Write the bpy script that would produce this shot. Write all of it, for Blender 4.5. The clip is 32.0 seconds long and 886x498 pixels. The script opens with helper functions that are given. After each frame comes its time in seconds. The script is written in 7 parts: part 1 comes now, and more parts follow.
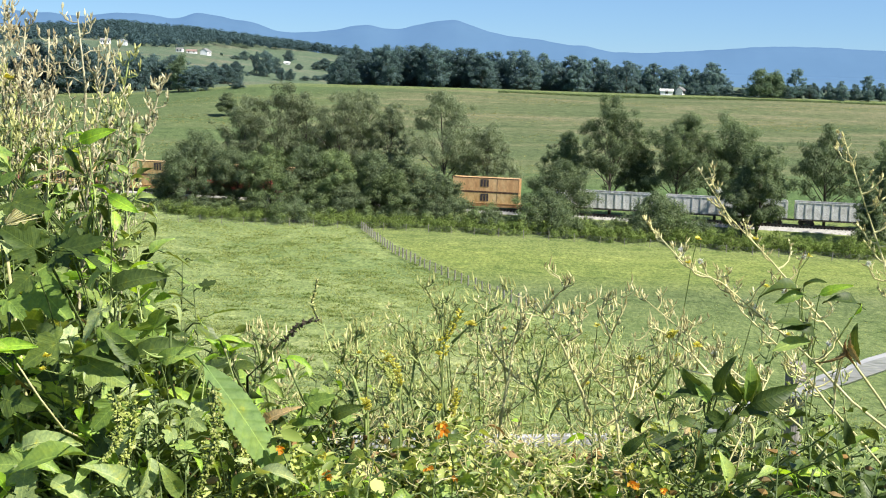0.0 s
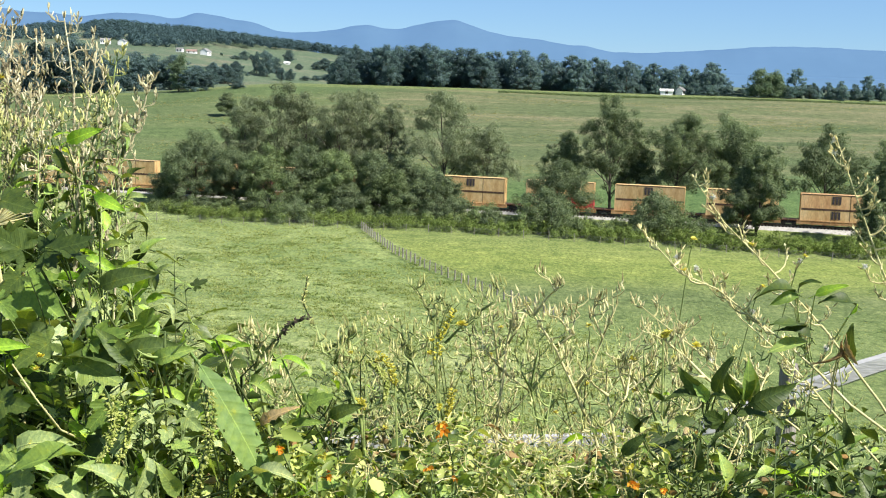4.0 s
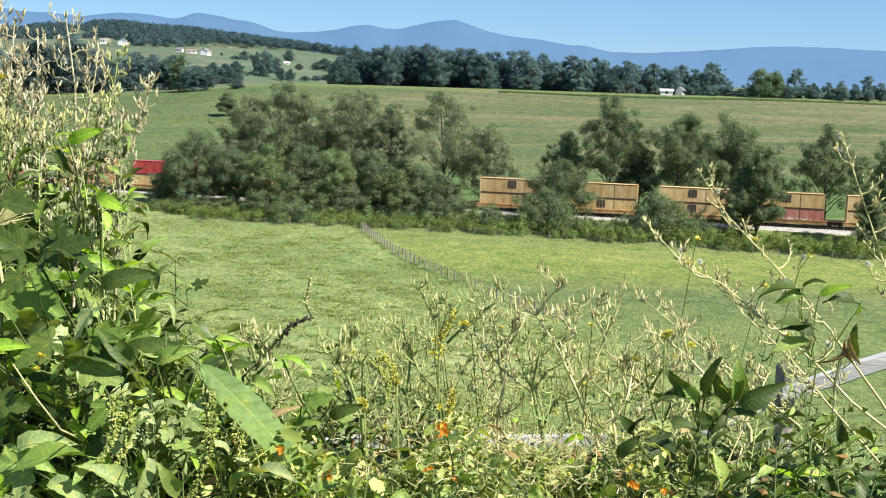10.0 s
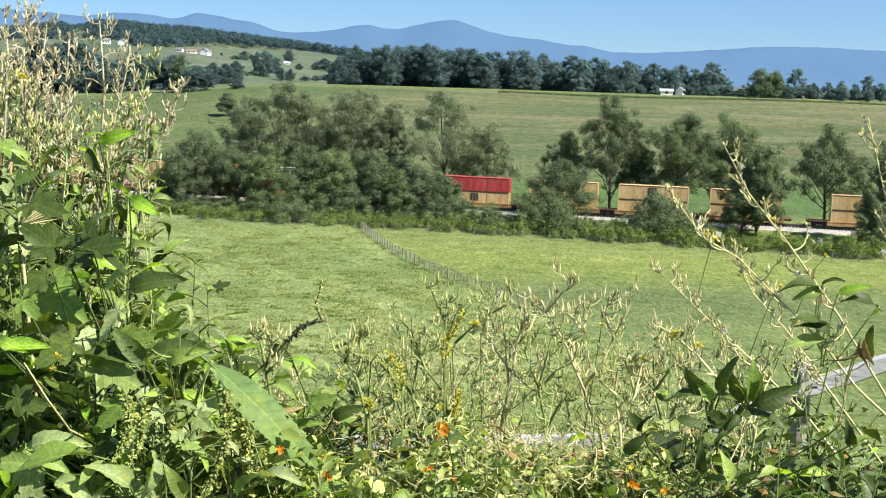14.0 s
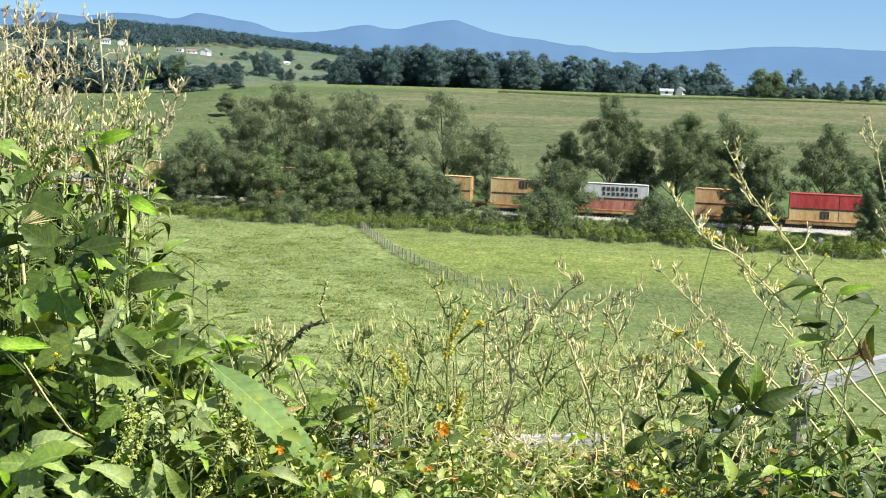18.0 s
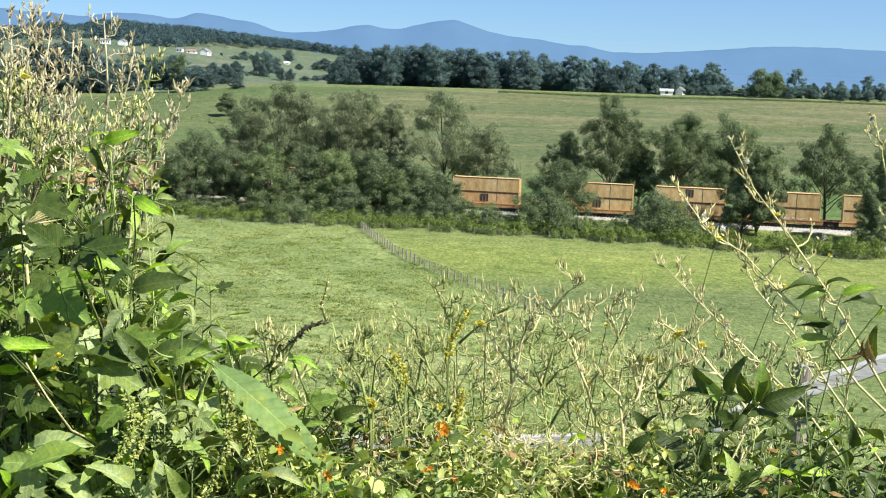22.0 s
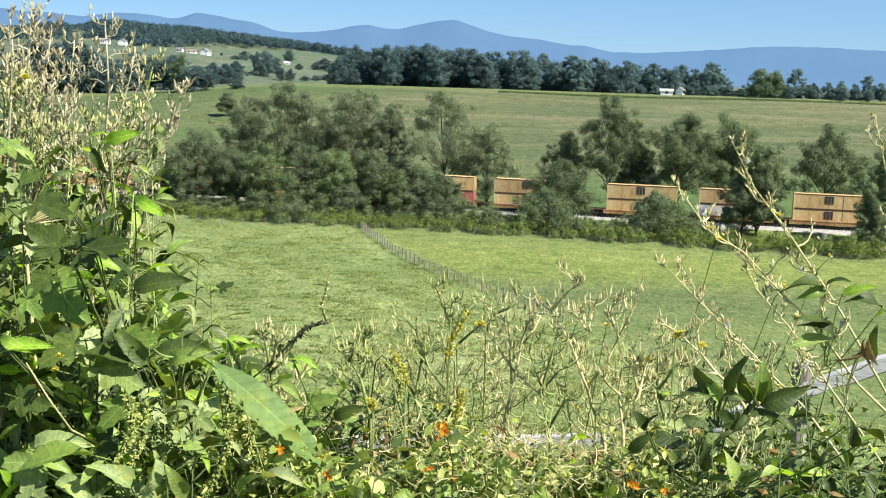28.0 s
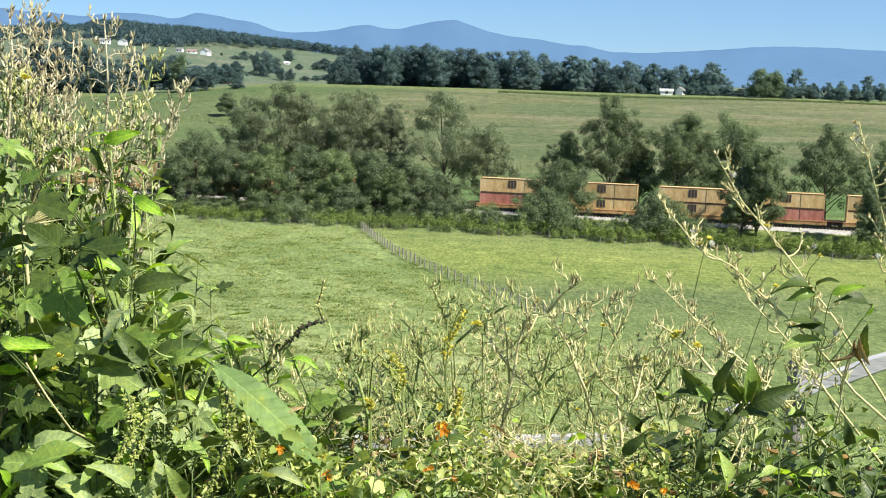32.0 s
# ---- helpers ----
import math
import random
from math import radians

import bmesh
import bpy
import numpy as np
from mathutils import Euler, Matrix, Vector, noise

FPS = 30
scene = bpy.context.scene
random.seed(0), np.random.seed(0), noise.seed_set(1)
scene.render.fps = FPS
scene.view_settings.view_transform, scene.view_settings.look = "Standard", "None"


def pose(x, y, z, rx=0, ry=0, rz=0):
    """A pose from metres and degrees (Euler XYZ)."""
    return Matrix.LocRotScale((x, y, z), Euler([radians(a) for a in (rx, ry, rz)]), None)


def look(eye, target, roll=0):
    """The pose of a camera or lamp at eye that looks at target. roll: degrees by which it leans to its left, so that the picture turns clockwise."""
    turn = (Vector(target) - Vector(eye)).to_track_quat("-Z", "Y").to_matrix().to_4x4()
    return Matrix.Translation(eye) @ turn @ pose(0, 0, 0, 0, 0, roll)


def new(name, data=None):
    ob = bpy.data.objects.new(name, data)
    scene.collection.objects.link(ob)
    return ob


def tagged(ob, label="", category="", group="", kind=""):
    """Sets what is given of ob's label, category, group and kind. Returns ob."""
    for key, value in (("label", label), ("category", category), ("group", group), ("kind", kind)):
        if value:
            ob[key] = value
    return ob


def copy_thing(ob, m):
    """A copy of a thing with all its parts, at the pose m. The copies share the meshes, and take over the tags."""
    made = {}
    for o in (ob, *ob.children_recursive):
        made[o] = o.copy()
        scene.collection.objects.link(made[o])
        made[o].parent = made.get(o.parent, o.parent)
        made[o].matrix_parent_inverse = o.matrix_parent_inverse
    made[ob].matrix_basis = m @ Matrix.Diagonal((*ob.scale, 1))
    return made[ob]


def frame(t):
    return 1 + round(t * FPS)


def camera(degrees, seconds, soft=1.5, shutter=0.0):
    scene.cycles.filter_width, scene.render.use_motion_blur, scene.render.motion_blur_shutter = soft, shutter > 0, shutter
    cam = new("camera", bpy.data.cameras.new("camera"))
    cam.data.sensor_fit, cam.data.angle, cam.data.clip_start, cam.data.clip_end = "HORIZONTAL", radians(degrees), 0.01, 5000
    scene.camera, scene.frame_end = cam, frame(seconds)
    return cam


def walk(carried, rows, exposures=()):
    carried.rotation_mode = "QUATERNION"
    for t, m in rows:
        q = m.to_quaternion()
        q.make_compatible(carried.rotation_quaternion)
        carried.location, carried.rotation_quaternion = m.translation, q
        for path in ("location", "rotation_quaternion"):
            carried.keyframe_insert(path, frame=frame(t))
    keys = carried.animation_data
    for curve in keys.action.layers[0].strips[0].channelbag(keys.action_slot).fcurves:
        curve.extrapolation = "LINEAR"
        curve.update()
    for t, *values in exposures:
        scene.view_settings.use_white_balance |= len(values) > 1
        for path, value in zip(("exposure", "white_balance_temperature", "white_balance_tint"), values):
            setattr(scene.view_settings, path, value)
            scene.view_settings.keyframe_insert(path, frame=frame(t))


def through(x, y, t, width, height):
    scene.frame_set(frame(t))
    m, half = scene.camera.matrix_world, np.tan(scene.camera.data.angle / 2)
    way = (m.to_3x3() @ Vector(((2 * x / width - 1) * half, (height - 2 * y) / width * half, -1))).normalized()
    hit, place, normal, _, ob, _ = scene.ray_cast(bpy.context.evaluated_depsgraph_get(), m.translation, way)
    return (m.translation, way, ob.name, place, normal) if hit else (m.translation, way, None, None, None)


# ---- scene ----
cam = camera(40.0, 32.0, soft=1.1, shutter=0.0)
EYE = (0.0, 0.0, 1.6)
AIM = look(EYE, (0.0, 100.0, 1.6 - 14.902), 1.8)
walk(cam, [(0.0, AIM), (32.0, AIM)])

# ---- light ----
SUN_FROM = Vector((0.6, -0.34, 0.73)).normalized()
sky = bpy.data.worlds.new("sky")
scene.world = sky
sky.use_nodes = True
wn = sky.node_tree.nodes
wl = sky.node_tree.links
tex = wn.new("ShaderNodeTexSky")
tex.sky_type = "NISHITA"
tex.sun_disc = False
tex.sun_elevation = math.asin(SUN_FROM.z)
tex.sun_rotation = math.atan2(SUN_FROM.x, SUN_FROM.y)
tex.altitude = 3000.0
tex.air_density = 1.0
tex.dust_density = 0.0
tex.ozone_density = 3.0
tint = wn.new("ShaderNodeMix")
tint.data_type, tint.blend_type = "RGBA", "MULTIPLY"
tint.inputs[0].default_value = 1.0
tint.inputs[7].default_value = (0.6, 0.79, 1.0, 1.0)
wl.new(tex.outputs["Color"], tint.inputs[6])
even = wn.new("ShaderNodeMix")
even.data_type = "RGBA"
even.inputs[0].default_value = 0.35
even.inputs[7].default_value = (3.1, 5.1, 7.7, 1.0)
wl.new(tint.outputs[2], even.inputs[6])
wl.new(even.outputs[2], wn["Background"].inputs["Color"])
wn["Background"].inputs["Strength"].default_value = 0.058
sun = new("sun", bpy.data.lights.new("sun", "SUN"))
sun.data.energy = 5.0
sun.data.angle = radians(0.53)
sun.data.color = (1.0, 0.95, 0.86)
sun.matrix_basis = look(SUN_FROM * 50, (0, 0, 0))
scene.view_settings.exposure = 1.05


# ---- materials ----
def ramp_node(nt, fac, stops):
    r = nt.nodes.new("ShaderNodeValToRGB")
    el = r.color_ramp.elements
    while len(el) < len(stops):
        el.new(0.5)
    for e, (p, c) in zip(el, stops):
        e.position, e.color = p, (*c, 1.0)
    nt.links.new(fac, r.inputs["Fac"])
    return r.outputs["Color"]


def noise_node(nt, scale, detail=4.0, rough=0.6, coords="Object", squash=None, distort=0.0):
    tc = nt.nodes.new("ShaderNodeTexCoord")
    src = tc.outputs[coords]
    if squash:
        mp = nt.nodes.new("ShaderNodeMapping")
        mp.inputs["Scale"].default_value = squash
        nt.links.new(src, mp.inputs["Vector"])
        src = mp.outputs["Vector"]
    n = nt.nodes.new("ShaderNodeTexNoise")
    n.inputs["Scale"].default_value = scale
    n.inputs["Detail"].default_value = detail
    n.inputs["Roughness"].default_value = rough
    n.inputs["Distortion"].default_value = distort
    nt.links.new(src, n.inputs["Vector"])
    return n.outputs["Fac"]


def mix_node(nt, fac, a, b, mode="MIX"):
    m = nt.nodes.new("ShaderNodeMix")
    m.data_type, m.blend_type = "RGBA", mode
    for value, key in ((fac, 0), (a, 6), (b, 7)):
        if isinstance(value, (int, float)):
            m.inputs[key].default_value = value
        elif isinstance(value, tuple):
            m.inputs[key].default_value = (*value, 1.0)
        else:
            nt.links.new(value, m.inputs[key])
    return m.outputs[2]


def bare(name):
    m = bpy.data.materials.new(name)
    m.use_nodes = True
    nt = m.node_tree
    return m, nt, nt.nodes["Principled BSDF"]


def surface(name, dark, mid, light, scale=3.0, fine=40.0, rough=0.7, bump=0.2, metal=0.0, vary=0.0,
            spec=0.3, coords="Object", squash=None):
    """Two scales of grain, a bump, and a shift of tone from object to object."""
    m, nt, b = bare(name)
    big = noise_node(nt, scale, 5.0, 0.62, coords, squash)
    small = noise_node(nt, fine, 3.0, 0.6, coords, squash)
    col = ramp_node(nt, big, [(0.3, dark), (0.5, mid), (0.72, light)])
    grain = ramp_node(nt, small, [(0.25, (0.72, 0.72, 0.72)), (0.75, (1.18, 1.18, 1.18))])
    col = mix_node(nt, 1.0, col, grain, "MULTIPLY")
    if vary:
        info = nt.nodes.new("ShaderNodeObjectInfo")
        tone = ramp_node(nt, info.outputs["Random"], [(0.0, (1 - vary,) * 3), (1.0, (1 + vary,) * 3)])
        col = mix_node(nt, 1.0, col, tone, "MULTIPLY")
    nt.links.new(col, b.inputs["Base Color"])
    b.inputs["Roughness"].default_value = rough
    b.inputs["Metallic"].default_value = metal
    b.inputs["Specular IOR Level"].default_value = spec
    if bump:
        bp = nt.nodes.new("ShaderNodeBump")
        bp.inputs["Strength"].default_value = bump
        bp.inputs["Distance"].default_value = 0.02
        nt.links.new(small, bp.inputs["Height"])
        nt.links.new(bp.outputs["Normal"], b.inputs["Normal"])
    return m


def vein_node(nt, rib_wide, count, side_amount):
    """Midrib and slanting side veins of a leaf that lies along its own x axis."""
    def calc(op, a, b=None):
        m = nt.nodes.new("ShaderNodeMath")
        m.operation = op
        for k, v in enumerate((a, b)):
            if isinstance(v, (int, float)):
                m.inputs[k].default_value = v
            elif v is not None:
                nt.links.new(v, m.inputs[k])
        return m.outputs[0]
    tc = nt.nodes.new("ShaderNodeTexCoord")
    sep = nt.nodes.new("ShaderNodeSeparateXYZ")
    nt.links.new(tc.outputs["Object"], sep.inputs[0])
    size = calc("ABSOLUTE", sep.outputs["Y"])
    wave = calc("SINE", calc("MULTIPLY", calc("SUBTRACT", sep.outputs["X"], calc("MULTIPLY", size, 0.8)), count))
    side = calc("MULTIPLY", calc("POWER", calc("ADD", calc("MULTIPLY", wave, 0.5), 0.5), 6.0), side_amount)
    rib = calc("LESS_THAN", size, rib_wide)
    return calc("MAXIMUM", side, rib)


def foliage(name, dark, mid, light, through=0.35, rough=0.5, island=True, spec=0.3, warm=(1.5, 1.35, 0.5), veins=0.0, rib_wide=0.011, count=62.0, side_amount=0.14, tone=0.14):
    """Leaves: tone from leaf to leaf, light that passes through the blade."""
    m, nt, b = bare(name)
    geo = nt.nodes.new("ShaderNodeNewGeometry")
    info = nt.nodes.new("ShaderNodeObjectInfo")
    add = nt.nodes.new("ShaderNodeMath")
    add.operation = "ADD"
    nt.links.new(geo.outputs["Random Per Island"], add.inputs[0])
    nt.links.new(info.outputs["Random"], add.inputs[1])
    fr = nt.nodes.new("ShaderNodeMath")
    fr.operation = "FRACT"
    nt.links.new(add.outputs[0], fr.inputs[0])
    col = ramp_node(nt, fr.outputs[0], [(0.0, dark), (0.55, mid), (1.0, light)])
    shade = ramp_node(nt, info.outputs["Random"], [(0.0, (1 - tone, 1 - tone, 1 - tone)), (1.0, (1 + tone, 1 + tone, 1 + tone))])
    col = mix_node(nt, 1.0, col, shade, "MULTIPLY")
    blot = noise_node(nt, 18.0 if veins else 0.6, 4.0, 0.6)
    col = mix_node(nt, 1.0, col, ramp_node(nt, blot, [(0.3, (0.75, 0.78, 0.75)), (0.7, (1.2, 1.16, 1.1))]), "MULTIPLY")
    if veins:
        spot = noise_node(nt, 5.0, 7.0, 0.7, distort=0.8)
        col = mix_node(nt, 1.0, col, ramp_node(nt, spot, [(0.3, (0.6, 0.68, 0.72)), (0.5, (1.0, 1.0, 1.0)), (0.63, (1.2, 1.1, 0.85)), (0.7, (1.7, 1.25, 0.6))]), "MULTIPLY")
        vein = vein_node(nt, rib_wide, count, side_amount)
        col = mix_node(nt, 1.0, col, ramp_node(nt, vein, [(0.0, (0.92, 0.93, 0.92)), (0.6, (1.02, 1.02, 1.02)), (1.0, (1.35, 1.3, 1.25))]), "MULTIPLY")
    nt.links.new(col, b.inputs["Base Color"])
    b.inputs["Roughness"].default_value = rough
    b.inputs["Specular IOR Level"].default_value = spec
    if veins:
        bp = nt.nodes.new("ShaderNodeBump")
        bp.inputs["Strength"].default_value = veins
        bp.inputs["Distance"].default_value = 0.003
        nt.links.new(vein, bp.inputs["Height"])
        nt.links.new(bp.outputs["Normal"], b.inputs["Normal"])
    tr = nt.nodes.new("ShaderNodeBsdfTranslucent")
    nt.links.new(mix_node(nt, 1.0, col, warm, "MULTIPLY"), tr.inputs["Color"])
    mx = nt.nodes.new("ShaderNodeMixShader")
    mx.inputs[0].default_value = through
    nt.links.new(b.outputs[0], mx.inputs[1])
    nt.links.new(tr.outputs[0], mx.inputs[2])
    nt.links.new(mx.outputs[0], nt.nodes["Material Output"].inputs["Surface"])
    return m


def ground_material():
    m, nt, b = bare("grassland")
    tc = nt.nodes.new("ShaderNodeTexCoord")
    sep = nt.nodes.new("ShaderNodeSeparateXYZ")
    nt.links.new(tc.outputs["Object"], sep.inputs[0])
    n1 = noise_node(nt, 0.035, 6.0, 0.62, squash=(0.55, 1.0, 1.0))
    n2 = noise_node(nt, 0.35, 5.0, 0.7, squash=(0.9, 0.8, 1.0))
    n3 = noise_node(nt, 1.5, 6.0, 0.75, squash=(1.6, 0.7, 1.0))
    n0 = noise_node(nt, 0.05, 7.0, 0.66, squash=(0.22, 1.0, 1.0), distort=0.6)
    meadow = ramp_node(nt, n1, [(0.3, (0.135, 0.185, 0.064)), (0.5, (0.19, 0.235, 0.088)), (0.7, (0.25, 0.28, 0.12))])
    pasture = ramp_node(nt, n0, [(0.34, (0.068, 0.094, 0.042)), (0.46, (0.09, 0.113, 0.053)), (0.56, (0.128, 0.133, 0.07)), (0.68, (0.175, 0.165, 0.1))])
    # far fields: distance haze painted in as a paler, bluer green
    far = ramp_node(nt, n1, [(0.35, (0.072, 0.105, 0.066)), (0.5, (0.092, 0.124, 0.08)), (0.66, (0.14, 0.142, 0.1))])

    def step(lo, hi):
        r = nt.nodes.new("ShaderNodeMapRange")
        r.interpolation_type = "SMOOTHSTEP"
        r.inputs["From Min"].default_value, r.inputs["From Max"].default_value = lo, hi
        nt.links.new(sep.outputs["Y"], r.inputs["Value"])
        return r.outputs[0]
    hay = ramp_node(nt, step(96, 208), [(0.15, (0.119, 0.158, 0.058)), (0.3, (0.097, 0.128, 0.051)), (0.42, (0.09, 0.117, 0.05)), (0.6, (0.15, 0.186, 0.046)), (0.8, (0.166, 0.202, 0.048)), (0.97, (0.13, 0.164, 0.05))])
    hay = mix_node(nt, 0.28, hay, meadow)
    across = nt.nodes.new("ShaderNodeVectorMath")
    across.operation = "DOT_PRODUCT"
    across.inputs[1].default_value = (1.0, 0.36, 0.0)
    nt.links.new(tc.outputs["Object"], across.inputs[0])
    border = nt.nodes.new("ShaderNodeMapRange")
    border.inputs["From Min"].default_value, border.inputs["From Max"].default_value = 58.2, 59.4
    nt.links.new(across.outputs["Value"], border.inputs["Value"])
    meadow = mix_node(nt, border.outputs[0], meadow, hay)
    pasture = mix_node(nt, step(250, 330), (0.078, 0.125, 0.044), pasture)
    west = nt.nodes.new("ShaderNodeMapRange")
    west.inputs["From Min"].default_value, west.inputs["From Max"].default_value = -18.0, -60.0
    nt.links.new(sep.outputs["X"], west.inputs["Value"])
    pasture = mix_node(nt, mix_node(nt, 0.3, west.outputs[0], (0.0, 0.0, 0.0)), pasture, (0.084, 0.122, 0.046))
    pasture = mix_node(nt, step(486, 491), pasture, (0.125, 0.155, 0.062))
    col = mix_node(nt, step(226, 240), meadow, pasture)
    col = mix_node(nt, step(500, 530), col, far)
    col = mix_node(nt, 1.0, col, ramp_node(nt, n2, [(0.3, (0.5, 0.6, 0.52)), (0.46, (0.95, 0.97, 0.95)), (0.54, (1.03, 1.02, 1.03)), (0.7, (1.45, 1.35, 1.35))]), "MULTIPLY")
    col = mix_node(nt, 1.0, col, ramp_node(nt, n3, [(0.32, (0.4, 0.48, 0.4)), (0.5, (1.0, 1.0, 1.0)), (0.68, (1.65, 1.58, 1.5))]), "MULTIPLY")
    nt.links.new(col, b.inputs["Base Color"])
    b.inputs["Roughness"].default_value = 0.9
    b.inputs["Specular IOR Level"].default_value = 0.1
    bp = nt.nodes.new("ShaderNodeBump")
    bp.inputs["Strength"].default_value = 0.8
    bp.inputs["Distance"].default_value = 0.25
    nt.links.new(n3, bp.inputs["Height"])
    nt.links.new(bp.outputs["Normal"], b.inputs["Normal"])
    return m


def haze_glow_material(name, tone, strength):
    """Wooded mountains seen through kilometres of air: a backdrop whose haze is a painted blue glow, with faint relief.
    """
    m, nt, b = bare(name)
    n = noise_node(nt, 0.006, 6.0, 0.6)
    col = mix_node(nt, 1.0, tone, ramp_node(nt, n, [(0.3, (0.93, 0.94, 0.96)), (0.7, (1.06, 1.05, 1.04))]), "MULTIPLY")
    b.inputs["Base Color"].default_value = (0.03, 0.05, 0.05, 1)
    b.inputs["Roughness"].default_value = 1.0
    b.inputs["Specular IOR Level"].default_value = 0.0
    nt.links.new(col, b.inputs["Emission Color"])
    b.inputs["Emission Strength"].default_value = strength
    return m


GRASS = ground_material()
RIDGE_FAR = haze_glow_material("hazed_ridge", (0.112, 0.222, 0.45), 0.57)
RIDGE_NEAR = haze_glow_material("hazed_foothill", (0.117, 0.228, 0.45), 0.57)
BARK = surface("bark", (0.05, 0.04, 0.032), (0.085, 0.07, 0.055), (0.13, 0.11, 0.09), 3.0, 20.0, 0.9, 0.6, squash=(1, 1, 0.25))
CROWN = foliage("tree_leaves", (0.112, 0.149, 0.0894), (0.158, 0.202, 0.121), (0.22, 0.266, 0.157), 0.4, spec=0.08, warm=(1.15, 1.25, 0.75))
CROWN_LIGHT = foliage("light_tree_leaves", (0.118, 0.162, 0.083), (0.165, 0.218, 0.108), (0.228, 0.285, 0.138), 0.34, spec=0.08, warm=(1.15, 1.25, 0.7))
CROWN_GREY = foliage("grey_tree_leaves", (0.146, 0.178, 0.116), (0.199, 0.233, 0.153), (0.264, 0.301, 0.196), 0.42, spec=0.08, warm=(1.15, 1.25, 0.75))
# the next three leaf colours carry a painted blue distance haze
CROWN_FAR_HAZED = foliage("hazed_far_tree_leaves", (0.0857, 0.136, 0.161), (0.109, 0.164, 0.191), (0.146, 0.21, 0.23), 0.5, spec=0.03, warm=(1.15, 1.25, 0.75))
CROWN_HAZIER = foliage("hazier_far_tree_leaves", (0.113, 0.174, 0.209), (0.144, 0.21, 0.248), (0.193, 0.269, 0.299), 0.5, spec=0.03, warm=(1.15, 1.25, 0.75))
CROWN_HILL_HAZED = foliage("hazed_hill_tree_leaves", (0.0577, 0.098, 0.119), (0.0656, 0.109, 0.131), (0.0754, 0.123, 0.147), 0.3, spec=0.05, warm=(1.15, 1.25, 0.75))
CROWN_ROUND = foliage("round_tree_leaves", (0.12, 0.172, 0.118), (0.158, 0.216, 0.145), (0.2, 0.262, 0.175), 0.4, spec=0.04, warm=(1.15, 1.25, 0.75))
CROWN_HEDGE = foliage("hedge_leaves", (0.14, 0.195, 0.06), (0.195, 0.262, 0.08), (0.265, 0.33, 0.11), 0.36, spec=0.08, warm=(1.15, 1.25, 0.7))
BALLAST = surface("ballast_stone", (0.24, 0.232, 0.215), (0.34, 0.328, 0.305), (0.45, 0.432, 0.405), 1.5, 9.0, 0.9, 0.6)
RAIL = surface("rail_steel", (0.12, 0.09, 0.07), (0.2, 0.16, 0.13), (0.3, 0.26, 0.22), 4.0, 30.0, 0.5, 0.1, 0.6)
TIE = surface("tie_wood", (0.04, 0.033, 0.028), (0.07, 0.058, 0.048), (0.11, 0.09, 0.075), 5.0, 40.0, 0.9, 0.4)
BOX_YELLOW = surface("yellow_box_paint", (0.38, 0.23, 0.1), (0.55, 0.375, 0.175), (0.66, 0.5, 0.28), 0.8, 5.0, 0.55, 0.1, vary=0.16, squash=(1.0, 1.0, 0.3))
BOX_ORANGE = surface("orange_box_paint", (0.39, 0.21, 0.1), (0.53, 0.32, 0.155), (0.64, 0.44, 0.24), 0.8, 5.0, 0.55, 0.1, vary=0.1, squash=(1.0, 1.0, 0.3))
BOX_RED = surface("red_box_paint", (0.3, 0.035, 0.035), (0.44, 0.055, 0.06), (0.5, 0.1, 0.1), 0.8, 5.0, 0.5, 0.1, vary=0.1, squash=(1.0, 1.0, 0.3))
BOX_RUST = surface("faded_red_box_paint", (0.27, 0.1, 0.08), (0.4, 0.15, 0.12), (0.5, 0.25, 0.2), 0.8, 5.0, 0.6, 0.1, vary=0.1, squash=(1.0, 1.0, 0.3))
BOX_GREY = surface("grey_box_paint", (0.4, 0.41, 0.41), (0.56, 0.57, 0.57), (0.7, 0.71, 0.7), 0.8, 5.0, 0.55, 0.1, squash=(1.0, 1.0, 0.3))
BOX_WHITE = surface("white_box_paint", (0.5, 0.45, 0.4), (0.66, 0.62, 0.57), (0.78, 0.76, 0.72), 0.8, 5.0, 0.55, 0.1, squash=(1.0, 1.0, 0.3))
BOX_DARK = surface("dark_rail_paint_and_shade", (0.05, 0.03, 0.02), (0.085, 0.05, 0.035), (0.13, 0.08, 0.06), 1.0, 6.0, 0.7, 0.1)
LOGO = surface("dark_logo_paint", (0.03, 0.025, 0.03), (0.05, 0.04, 0.045), (0.09, 0.07, 0.07), 2.0, 8.0, 0.6, 0.0)
WHITE_MARK = surface("white_paint_mark", (0.42, 0.37, 0.32), (0.55, 0.5, 0.45), (0.68, 0.64, 0.6), 2.0, 8.0, 0.6, 0.0)
WELL_END = surface("rust_brown_car_paint", (0.06, 0.03, 0.02), (0.11, 0.05, 0.032), (0.17, 0.08, 0.05), 0.7, 5.0, 0.7, 0.2)
WELL = surface("weathered_orange_car_paint", (0.2, 0.095, 0.045), (0.42, 0.235, 0.1), (0.53, 0.34, 0.17), 0.7, 5.0, 0.7, 0.2, vary=0.25)
GONDOLA = surface("weathered_aluminium", (0.4, 0.4, 0.39), (0.58, 0.58, 0.57), (0.72, 0.72, 0.71), 0.5, 4.0, 0.55, 0.1, 0.15, vary=0.06)
STEEL_DARK = surface("sooty_steel", (0.025, 0.022, 0.02), (0.045, 0.04, 0.036), (0.08, 0.07, 0.06), 2.0, 12.0, 0.7, 0.2)


